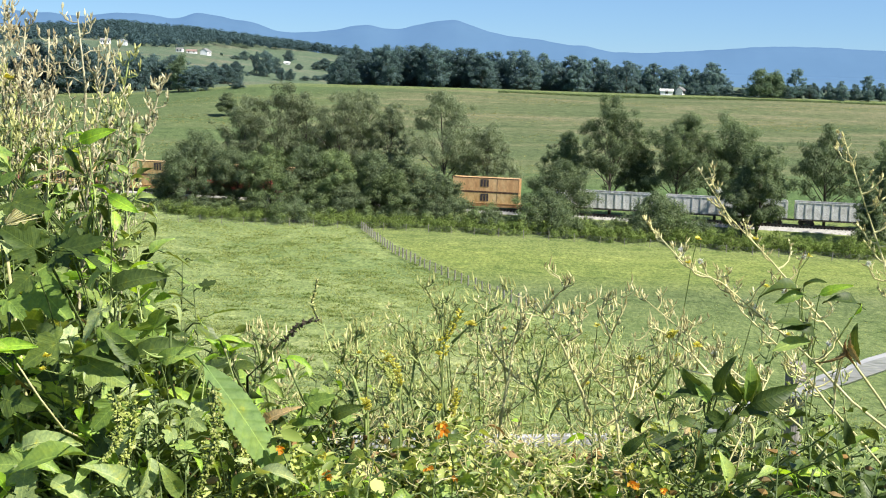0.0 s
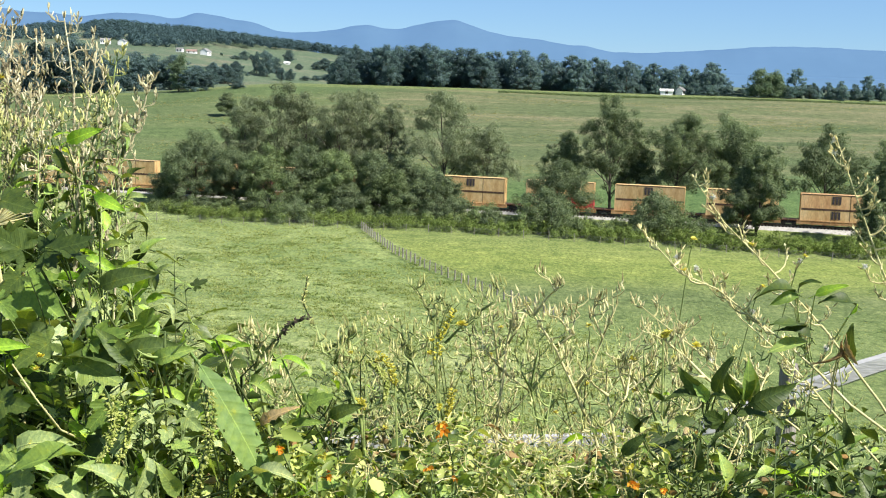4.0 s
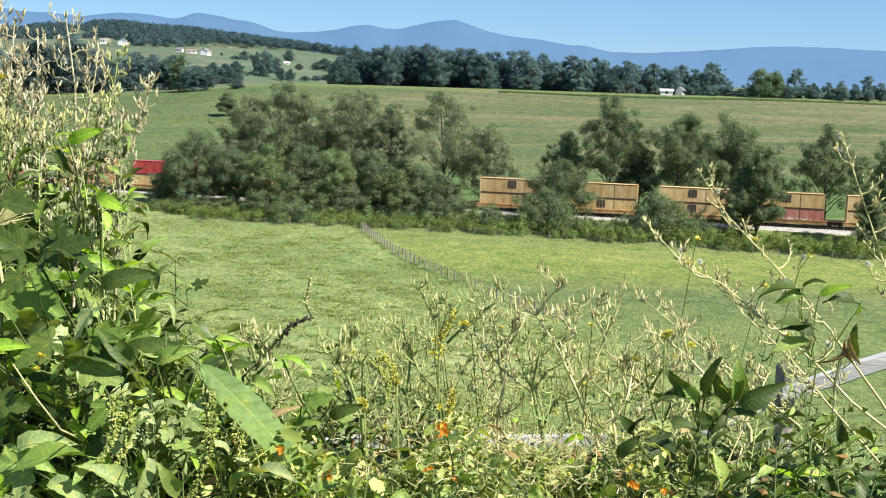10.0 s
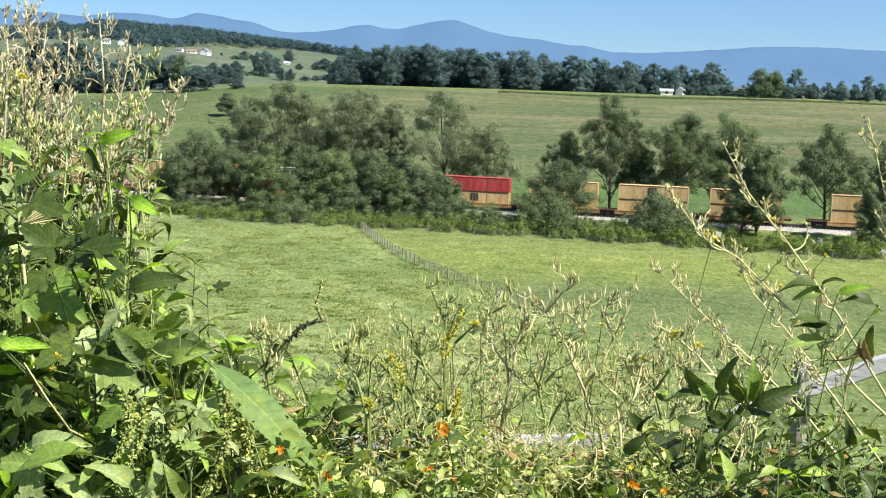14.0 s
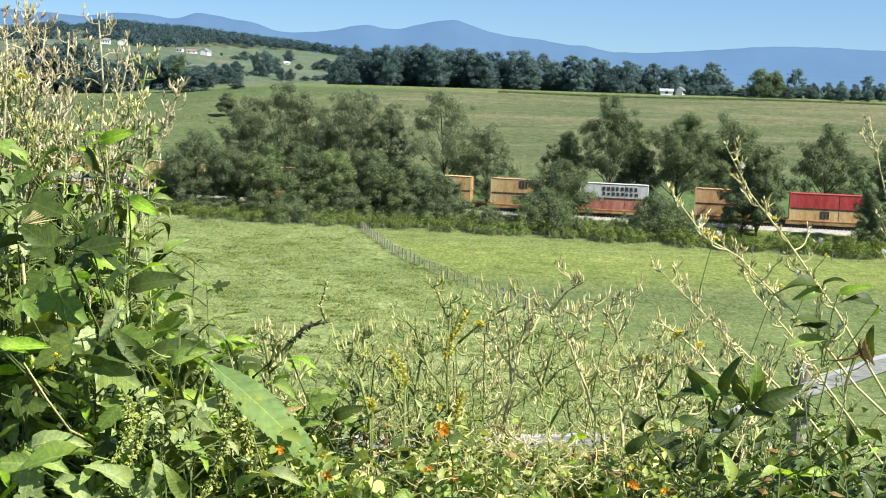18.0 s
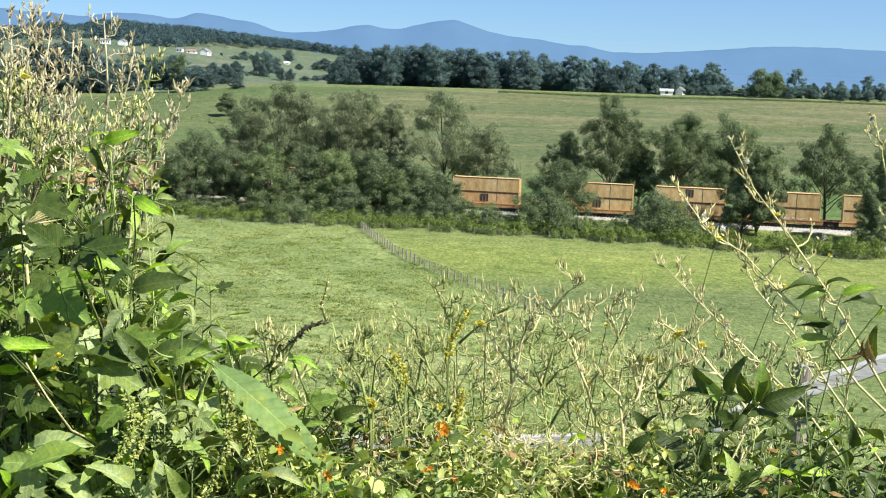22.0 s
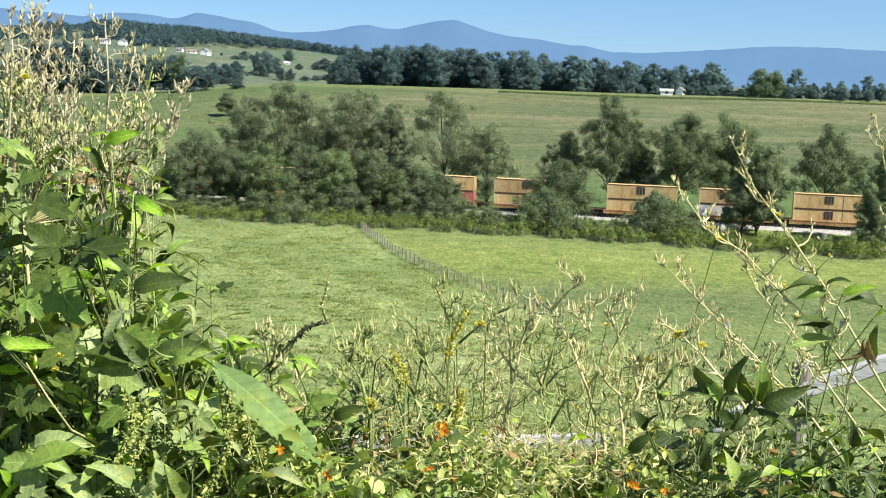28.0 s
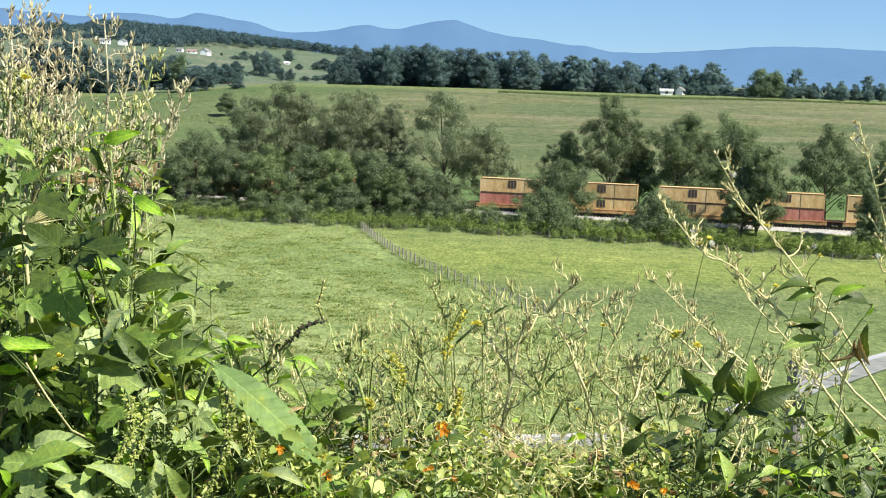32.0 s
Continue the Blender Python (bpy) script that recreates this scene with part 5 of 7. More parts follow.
def bloom_geo(rr, p, size, petals):
    g = Geo()
    for i in range(petals):
        w = 2 * math.pi * i / petals + rr.uniform(-0.2, 0.2)
        a = Vector((math.cos(w), math.sin(w) * 0.6 - 0.5 * (i % 2), 0.35 + rr.uniform(-0.4, 0.7))).normalized()
        s = a.cross(Vector((0, 0, 1))).normalized()
        g.add([tuple(p), tuple(p + a * size * 0.65 - s * size * 0.45), tuple(p + a * size * 0.95), tuple(p + a * size * 0.65 + s * size * 0.45)], [(0, 1, 2, 3)])
    for i in range(5):
        pod(g, Vector(p), Vector((rr.gauss(0, 0.4), -0.5, 0.8)).normalized(), size * 0.7, size * 0.14)
    return g


def sac_blossom(rr, p, size):
    """A hanging funnel flower: a swollen sac behind, ragged lips before it."""
    g = Geo()
    for q in range(3):
        c = p + Vector((rr.gauss(0, 0.5), rr.gauss(0, 0.3), rr.gauss(0, 0.5))) * size
        d = Vector((rr.gauss(0, 0.5), 0.6, rr.uniform(-0.9, -0.1))).normalized()
        pod(g, c, d, size * 1.3, size * 0.36)
        for i in range(5):
            w = 2 * math.pi * i / 5 + rr.uniform(-0.3, 0.3)
            a = Vector((math.cos(w), -0.5, math.sin(w))).normalized()
            s = a.cross(Vector((0, 1, 0.2))).normalized()
            ln = size * rr.uniform(0.6, 1.05)
            g.add([tuple(c), tuple(c + a * ln * 0.6 - s * ln * 0.42), tuple(c + a * ln + Vector((0, -0.2 * ln, -0.15 * ln))), tuple(c + a * ln * 0.6 + s * ln * 0.42)], [(0, 1, 2, 3)])
    return g


RIGHT_MIX = [("dark", 3.0), ("deep", 3.4), ("mid", 1.6), ("lobe_deep", 1.2), ("pale", 0.7), ("lime", 0.5), ("dry", 0.2)]
# the deep leaves here also stand in for dark shaded gaps on the bank
BRIGHT_MIX = [("dark", 2.2), ("deep", 1.6), ("lobe_deep", 0.8), ("lobe_mid", 1.8), ("mid", 2.2), ("lobe_pale", 1.4), ("pale", 2.2), ("lime", 2.2), ("dry", 0.6)]
SHADE_MIX = [("dark", 1.4), ("lobe_dark", 1.4), ("deep", 1.1), ("lobe_deep", 1.4), ("lobe_mid", 1.5), ("mid", 1.2), ("pale", 1.0), ("lobe_pale", 0.8), ("lime", 0.4), ("dry", 0.2)]
DARKER_MIX = [("dark", 0.8), ("lobe_dark", 0.9), ("deep", 0.6), ("lobe_deep", 0.8), ("lobe_mid", 2.4), ("mid", 1.4), ("pale", 1.4), ("lobe_pale", 1.4), ("lime", 0.4), ("dry", 0.15)]
THICKET_MIX = [("dark", 2.2), ("lobe_dark", 3.0), ("deep", 1.6), ("lobe_deep", 1.4), ("lobe_mid", 1.6), ("mid", 1.0), ("pale", 0.8), ("lobe_pale", 0.7), ("lime", 0.6), ("dry", 0.3)]


def blunt_pod(g, p, way, length, r):
    """A stubby seed head: a narrow neck, a swollen body and a short blunt tip."""
    side = way.cross(Vector((0.3, 0.9, 0.2))).normalized()
    other = way.cross(side)
    verts = []
    for k, w in ((0.0, 0.35), (0.22, 1.0), (0.62, 0.8), (1.0, 0.22)):
        c = p + way * length * k
        verts += [tuple(c + (side * a + other * b) * r * w) for a, b in ((1, 0), (0, 1), (-1, 0), (0, -1))]
    faces = [(4 * k + j, 4 * k + (j + 1) % 4, 4 * k + 4 + (j + 1) % 4, 4 * k + 4 + j) for k in range(3) for j in range(4)]
    g.add(verts, faces + [(12, 13, 14, 15)])


def plume_stalk(seed, path, branches, reach, heads, blooms, fluff):
    """A tall dry weed whose knobby branches bow outwards, turn up at their ends and carry upright seed heads."""
    rr = random.Random(seed)
    root, base = rooted("seed_stalk", path[0][0], path[0][1], "tall knobby weed gone to straw-coloured seed", "plant", "seed stalks", path[0][2])
    pts = [Vector(p) - base for p in path]
    n = len(pts)
    g, h = Geo(), Geo()
    g.tube(pts, [0.0032, 0.003, 0.0027, 0.0022, 0.0018, 0.0014, 0.0009], 6)
    tips = []
    for i in range(branches + 7):
        k = 2.35 + 0.65 * (i - branches + rr.random()) / 7 if i >= branches else 3 + (n - 4) * min(0.985, (i + rr.random()) / branches)
        j = int(k)
        p = pts[j].lerp(pts[j + 1], k - j)
        u = max(0.0, (k - 3) / (n - 4))
        w = i * 2.4 + rr.uniform(-0.5, 0.5)
        out = Vector((math.cos(w), 0.6 * math.sin(w), 0))
        ln = reach * rr.uniform(0.45, 1.1) * (1.2 - 0.75 * u)
        sag = rr.uniform(-0.12, 0.25)
        a = p + out * ln * 0.4 + Vector((rr.gauss(0, 0.05), 0, 0.16 - sag + rr.gauss(0, 0.06))) * ln
        b = p + out * ln * 0.82 + Vector((0, 0, ln * (0.28 - sag)))
        c = p + out * ln * rr.uniform(0.95, 1.1) + Vector((0, 0, ln * (0.62 - sag)))
        e = c + Vector((rr.gauss(0, 0.1), 0, rr.uniform(0.2, 0.45))) * ln
        g.tube([p, a, b, c, e], [0.0009, 0.0008, 0.0008, 0.0007, 0.0005], 4, False)
        spots = [p, a, b, c, e]
        for q in range(rr.randrange(5, 11)):
            t = 4 * min(0.999, 0.12 + 0.88 * rr.random() ** 0.6)
            at_point = spots[int(t)].lerp(spots[int(t) + 1], t - int(t))
            v = Vector((rr.gauss(0, 0.45), rr.gauss(0, 0.4), 1)).normalized()
            size = rr.uniform(0.004, 0.0125)
            foot = at_point + v * rr.uniform(0.0, 0.006)
            g.tube([at_point, foot], [0.0006, 0.0006], 3, False)
            blunt_pod(h, foot, v, size, 0.0005 + size * rr.uniform(0.08, 0.14))
        blunt_pod(h, e, (e - c).normalized(), 0.011, 0.0017)
        tips.append(e)
    for q in range(4):
        blunt_pod(h, pts[-1], Vector((rr.gauss(0, 0.3), rr.gauss(0, 0.3), 1)).normalized(), 0.012, 0.0018)
    part("stem", g, STEM_DRY if heads is not POD_GREEN else STEM_GREEN, root, smooth=True)
    tagged(part("panicle", h, heads, root, "stubby dry seed heads"), kind="stuff")
    rr.shuffle(tips)
    for p in tips[:blooms]:
        part("flower", bloom_geo(rr, p, 0.008, 10), PETAL_YELLOW, root, "small yellow flower", True)
    for p in tips[blooms:blooms + fluff]:
        fluff_tuft(root, rr, p)
    for q in range(6):
        p = pts[3].lerp(pts[2], 0.1 + 0.2 * q)
        put_leaf(root, rr, choose(rr, [("mid", 2), ("lime", 2), ("pale", 1)]), p, rr.uniform(0, 360), rr.uniform(-10, 40), rr.uniform(0.022, 0.055), rr.uniform(-30, 30))
    SWAY.append((root, base, 0.83, "left", 1.0))
    return root


def build_left_thicket():
    rr = random.Random(21)
    # broad-leaved weeds, rising towards the edge of the view
    for i in range(36):
        k = (i * 0.618) % 1.0
        x = -0.78 + 0.5 * k
        y = 1.72 + 0.55 * ((i * 0.414) % 1.0)
        top = 1.46 - 0.38 * k ** 1.1 + rr.uniform(-0.16, 0.03)
        leafy_weed(600 + i, x * y / 2.0, y, top * 1.0, 27, 0.085, THICKET_MIX, 0.45, (rr.uniform(-0.05, 0.08), rr.uniform(-0.05, 0.03)), "left", 0.8 + 0.2 * top,
                   STEM_DARK, 0.11, "tall dark-leaved weed in the roadside thicket", "thicket weeds")
    for i in range(11):
        x = -0.74 + 0.3 * ((i * 0.618) % 1.0)
        y = 1.7 + 0.14 * (i % 3)
        leafy_weed(1500 + i, x * y / 2.0, y, 1.6 - y * (0.085 + 0.15 * ((i * 0.618) % 1.0) + rr.uniform(-0.02, 0.05)), 17, 0.085, SHADE_MIX, 0.68,
                   (rr.uniform(-0.03, 0.06), rr.uniform(-0.05, 0.02)), "left", 1.0, STEM_DARK, 0.09, "tall broad-leaved weed in the roadside thicket", "thicket weeds")
    for i in range(15):
        k = (i * 0.618) % 1.0
        y = 1.55 + 0.07 * (i % 4)
        leafy_weed(1700 + i, (-0.37 + 0.145 * k) * y, y, 1.6 - y * (0.1 + 0.1 * k + 0.11 * ((i * 0.414) % 1.0)), 15, 0.076, SHADE_MIX, 0.76,
                   (rr.uniform(-0.02, 0.05), rr.uniform(-0.04, 0.02)), "left", 1.0, STEM_DARK, 0.08, "tall weed with broad lobed leaves in the thicket", "thicket weeds")
    for i, (x, y, z) in enumerate(((-0.484, 1.84, 1.505), (-0.449, 1.82, 1.473), (-0.501, 1.8, 1.465), (-0.422, 1.8, 1.423), (-0.546, 1.84, 1.486), (-0.453, 1.76, 1.407), (-0.568, 1.8, 1.458))):
        leafy_weed(1760 + i, x, y, z, 15, 0.048, [("mid", 2.0), ("pale", 2.0), ("lime", 1.2), ("deep", 1.4), ("dark", 0.8)], 0.8, (rr.uniform(-0.02, 0.03), 0.0), "left", 1.0,
                   STEM_GREEN, 0.055, "slender light green weed among the seed stalks", "thicket weeds")
    # places along the upper stem, branches, their reach, tone of the seed heads
    stalks = (
        (((-0.659, 1.9, 1.475), (-0.652, 1.9, 1.571), (-0.646, 1.9, 1.632), (-0.643, 1.9, 1.681)), 22, 0.05, 'b'),
        (((-0.696, 1.95, 1.462), (-0.689, 1.95, 1.552), (-0.691, 1.95, 1.614), (-0.694, 1.95, 1.665)), 20, 0.05, 'b'),
        (((-0.657, 1.93, 1.465), (-0.641, 1.93, 1.545), (-0.63, 1.93, 1.602), (-0.622, 1.93, 1.651)), 14, 0.05, 'b'),
        (((-0.526, 1.88, 1.476), (-0.52, 1.88, 1.558), (-0.522, 1.88, 1.61), (-0.525, 1.88, 1.664)), 13, 0.062, 's'),
        (((-0.621, 1.94, 1.456), (-0.603, 1.94, 1.537), (-0.594, 1.94, 1.591), (-0.59, 1.94, 1.635)), 13, 0.05, 'b'),
        (((-0.523, 1.9, 1.46), (-0.507, 1.9, 1.528), (-0.493, 1.9, 1.578), (-0.485, 1.9, 1.616)), 15, 0.042, 's'),
        (((-0.506, 1.92, 1.456), (-0.484, 1.92, 1.524), (-0.469, 1.92, 1.568), (-0.46, 1.92, 1.605)), 11, 0.035, 'g'),
        (((-0.465, 1.9, 1.437), (-0.431, 1.9, 1.498), (-0.416, 1.9, 1.539), (-0.41, 1.9, 1.568)), 14, 0.03, 's'),
        (((-0.656, 1.86, 1.425), (-0.65, 1.86, 1.503), (-0.647, 1.86, 1.546), (-0.645, 1.86, 1.582)), 18, 0.045, 'g'),
        (((-0.636, 1.88, 1.416), (-0.627, 1.88, 1.49), (-0.621, 1.88, 1.538), (-0.619, 1.88, 1.574)), 18, 0.045, 's'),
        (((-0.676, 1.85, 1.408), (-0.673, 1.85, 1.477), (-0.67, 1.85, 1.52), (-0.669, 1.85, 1.562)), 17, 0.045, 'g'),
        (((-0.603, 1.86, 1.401), (-0.592, 1.86, 1.471), (-0.582, 1.86, 1.51), (-0.579, 1.86, 1.54)), 16, 0.042, 's'),
        (((-0.512, 1.87, 1.42), (-0.492, 1.87, 1.482), (-0.482, 1.87, 1.517), (-0.476, 1.87, 1.544)), 14, 0.04, 'g'),
        (((-0.547, 1.84, 1.405), (-0.538, 1.84, 1.457), (-0.532, 1.84, 1.487), (-0.53, 1.84, 1.512)), 13, 0.04, 'g'),
        (((-0.48, 1.88, 1.394), (-0.453, 1.88, 1.452), (-0.439, 1.88, 1.483), (-0.43, 1.88, 1.508)), 11, 0.034, 's'),
        (((-0.515, 1.83, 1.39), (-0.504, 1.83, 1.433), (-0.498, 1.83, 1.465), (-0.496, 1.83, 1.488)), 10, 0.04, 's'),
        (((-0.626, 1.82, 1.387), (-0.622, 1.82, 1.447), (-0.618, 1.82, 1.481), (-0.615, 1.82, 1.51)), 15, 0.04, 'g'),
        (((-0.631, 1.9, 1.441), (-0.619, 1.9, 1.52), (-0.612, 1.9, 1.564), (-0.608, 1.9, 1.592)), 16, 0.045, 'b'),
        (((-0.664, 1.84, 1.444), (-0.658, 1.84, 1.521), (-0.655, 1.84, 1.563), (-0.653, 1.84, 1.601)), 16, 0.045, 's'),
        (((-0.611, 1.84, 1.386), (-0.605, 1.84, 1.442), (-0.599, 1.84, 1.473), (-0.595, 1.84, 1.497)), 15, 0.04, 'g'),
        (((-0.668, 1.86, 1.382), (-0.663, 1.86, 1.443), (-0.659, 1.86, 1.482), (-0.656, 1.86, 1.512)), 15, 0.042, 's'),
        (((-0.574, 1.82, 1.38), (-0.564, 1.82, 1.432), (-0.559, 1.82, 1.461), (-0.555, 1.82, 1.484)), 14, 0.04, 's'),
        (((-0.497, 1.86, 1.404), (-0.478, 1.86, 1.457), (-0.467, 1.86, 1.49), (-0.46, 1.86, 1.513)), 12, 0.036, 's'),
    )
    tones = {"b": POD_BROWN, "s": POD_DRY, "g": POD_GREEN}
    for i, (upper, branches, reach, tone) in enumerate(stalks):
        x, y, z = upper[0]
        plume_stalk(700 + i, [(x - 0.06, y, 0.0), (x - 0.05, y, 0.5), (x - 0.03, y, z - 0.25)] + [(a, b, c - 0.01) for a, b, c in upper], branches, reach, tones[tone],
                    1 if i in (0, 9, 14) else 0, 1 if i in (0, 3, 10) else 0)


build_left_thicket()


def ragweed_spike(seed, x, y, z, dx, ln, gust):
    """A nodding spike of small yellow-green cups on its own stem."""
    rr = random.Random(seed)
    root, base = rooted("ragweed_spike", x - 0.02, y, "nodding yellow-green spike of tiny ragweed flowers", "plant", "ragweed spikes", 0.0)
    g = Geo()
    g.tube([(-0.06, 0.45, 0), (-0.04, 0.4, z * 0.6), (-0.02, 0.25, z * 0.85), (0.0, 0.06, z - 0.02), (0.012, 0.015, z + 0.003), (0.02, 0, z)], [0.0018, 0.0016, 0.0013, 0.001, 0.0009, 0.0008], 5)
    h = Geo()
    p0 = Vector((0.02, 0, z))
    p1 = p0 + Vector((dx, -0.02, -ln))
    g.tube([p0, p0.lerp(p1, 0.5) + Vector((0.012, 0, 0)), p1], [0.002, 0.0016, 0.001], 4, False)
    for i in range(300):
        t = rr.random()
        c = p0.lerp(p1, t) + Vector((0.012 * math.sin(math.pi * t), 0, 0))
        w = rr.uniform(0, 6.28)
        v = Vector((math.cos(w), math.sin(w), rr.uniform(-1.2, 0.3))).normalized()
        pod(h, c + v * rr.uniform(0.001, 0.0055) * (1.2 - t), v, 0.0046 * (1.25 - 0.5 * t) * rr.uniform(0.6, 1.4), 0.0017)
    part("stem", g, STEM_DARK, root, smooth=True)
    tagged(part("flower_spike", h, SPIKE_GREEN, root), kind="stuff")
    SWAY.append((root, base, 0.8, gust, 0.7))


ragweed_spike(1, -0.232, 1.3, 1.245, -0.02, 0.118, "left")
ragweed_spike(2, -0.341, 1.3, 1.232, -0.011, 0.07, "left")
ragweed_spike(3, -0.362, 1.44, 1.185, -0.018, 0.085, "left")
ragweed_spike(4, -0.26, 1.62, 1.1, -0.02, 0.12, "left")
ragweed_spike(5, -0.08, 1.8, 1.16, 0.02, 0.06, "middle")

BIG = []


def torn_leaf_mesh(name, material, width):
    """A long soft leaf along x with a toothed edge, puckered between its side veins, and a few holes eaten through."""
    g = Geo()
    n, m = 60, 8
    for i in range(n + 1):
        t = i / n
        half = width * 0.5 * max(0.0, math.sin(math.pi * t ** 0.86)) ** 0.75
        for j in range(-m, m + 1):
            k = j / m
            tooth = 1 + (0.045 if i % 3 == 0 else -0.02) * (abs(k) > 0.95)
            y = half * k * tooth
            pucker = 0.004 * math.sin((t - 0.45 * abs(y)) * 75) * abs(k)
            g.v.append((t + 0.16 * abs(y), y, 0.16 * t - 0.2 * t * t + 0.14 * abs(y) - 0.9 * y * y + pucker + 0.012 * math.sin(9 * t) * k))
    eaten = ((0.68, 0.05, 0.026, 0.02), (0.58, 0.09, 0.012, 0.01), (0.3, -0.085, 0.02, 0.014), (0.44, -0.1, 0.012, 0.012), (0.8, -0.03, 0.012, 0.008))
    w = 2 * m + 1
    for i in range(n):
        for j in range(2 * m):
            a = i * w + j
            quad = (a, a + w, a + w + 1, a + 1)
            cx, cy = sum(g.v[q][0] for q in quad) / 4, sum(g.v[q][1] for q in quad) / 4
            if any(((cx - hx) / rx) ** 2 + ((cy - hy) / ry) ** 2 < 1 for hx, hy, rx, ry in eaten):
                continue
            g.f.append(quad)
    g.tube([(-0.16, 0, -0.04), (0, 0, 0), (0.5, 0, 0.026), (0.97, 0, -0.035)], [0.012, 0.009, 0.005, 0.001], 5, False)
    return g.mesh(name, material, True)



def build_large_leaf():
    root, base = rooted("large_leaved_weed", -0.308, 1.56, "weed with one very large pale green drooping leaf", "plant", z=0.0)
    g = Geo()
    g.tube([(-0.1, 0.45, 0), (-0.08, 0.34, 0.75), (-0.03, 0.06, 1.12), (0.012, -0.005, 1.21)], [0.0035, 0.003, 0.0026, 0.0022], 7)
    part("stem", g, STEM_GREEN, root, smooth=True)
    me = torn_leaf_mesh("large_leaf", LEAF_BIG, 0.245)
    ob = new("large_leaf", me)
    ob.parent = root
    ob.scale = (0.204, 0.204, 0.204)
    ob["label"] = "very large soft pale green leaf"
    BIG.append(ob)
    rr = random.Random(2)
    for i in range(5):
        put_leaf(root, rr, "pale" if i % 2 else "mid", (-0.06 + 0.012 * i, 0.1 - 0.02 * i, 0.9 + 0.06 * i), i * 150, 20, 0.06, 10)
    SWAY.append((root, base, 0.75, "left", 0.55))


build_large_leaf()


def build_middle_weeds():
    rr = random.Random(33)
    for i in range(30):
        k = (i * 0.618) % 1.0
        x = -0.34 + 0.98 * k
        y = 2.15 + 0.75 * ((i * 0.382) % 1.0)
        crest = 0.5 + 0.5 * math.sin(k * math.pi)
        z = 1.6 - y * (0.262 - 0.075 * crest * rr.uniform(0.25, 1.0))
        gz = ground_z(x * y / 2, y)
        X = x * y / 2
        lean = rr.uniform(-0.2, 0.2)
        path = [(X, y, gz), (X + 0.02, y, 0.4 * z), (X + lean * 0.3, y, 0.66 * z), (X + lean * 0.65, y, 0.84 * z), (X + lean, y, z)]
        seed_stalk(800 + i, path, 0.52, 14, 0.13, 7, 0.0125, STEM_STRAW if i % 3 == 0 else STEM_GREEN, POD_GREEN if i % 2 else POD_STRAW,
                   "spindly green weed with many slender seed heads", "spindly weeds", "middle", 0.5 + 0.5 * crest, 0.0032, 0.8 * z,
                   2 if i % 3 == 0 else 1 if i % 5 == 1 else 0, 0, [("mid", 2), ("pale", 1), ("lime", 1)], 0.034)
    # goldenrod sprays, each along its own bent tip
    for y, tip in (
            (1.80, [(0.044, 1.238), (0.030, 1.215), (0.018, 1.191), (0.014, 1.160)]),
            (1.80, [(-0.076, 1.173), (-0.062, 1.157), (-0.054, 1.140), (-0.050, 1.119)]),
            (1.80, [(0.038, 1.116), (0.032, 1.090), (0.027, 1.067)]),
            (1.90, [(0.383, 1.195), (0.375, 1.184)]),
            (1.75, [(-0.101, 1.110), (-0.096, 1.093)])):
        root, base = rooted("goldenrod", tip[-1][0], y, "goldenrod with a spray of tiny yellow flowers", "plant", "goldenrod plants", 0.0)
        g, h = Geo(), Geo()
        pts = [Vector((x - base.x, 0, z)) for x, z in tip]
        g.tube([(0.01, 0.03, 0), (0.0, 0.02, pts[-1].z * 0.7)] + pts[::-1], [0.003, 0.0025] + [0.0014] * len(pts), 5)
        for j in range(120):
            t = rr.random() * (len(pts) - 1) * 0.999
            c = pts[int(t)].lerp(pts[int(t) + 1], t - int(t))
            w = j * 2.4
            v = Vector((math.cos(w), math.sin(w), 0.5)).normalized()
            pod(h, c + v * rr.uniform(0.0, 0.004), v, 0.0055, 0.0016)
        part("stem", g, STEM_GREEN, root)
        tagged(part("flower_spray", h, GOLDEN, root), kind="stuff")
        SWAY.append((root, base, 0.8, "middle", 0.5))


build_middle_weeds()


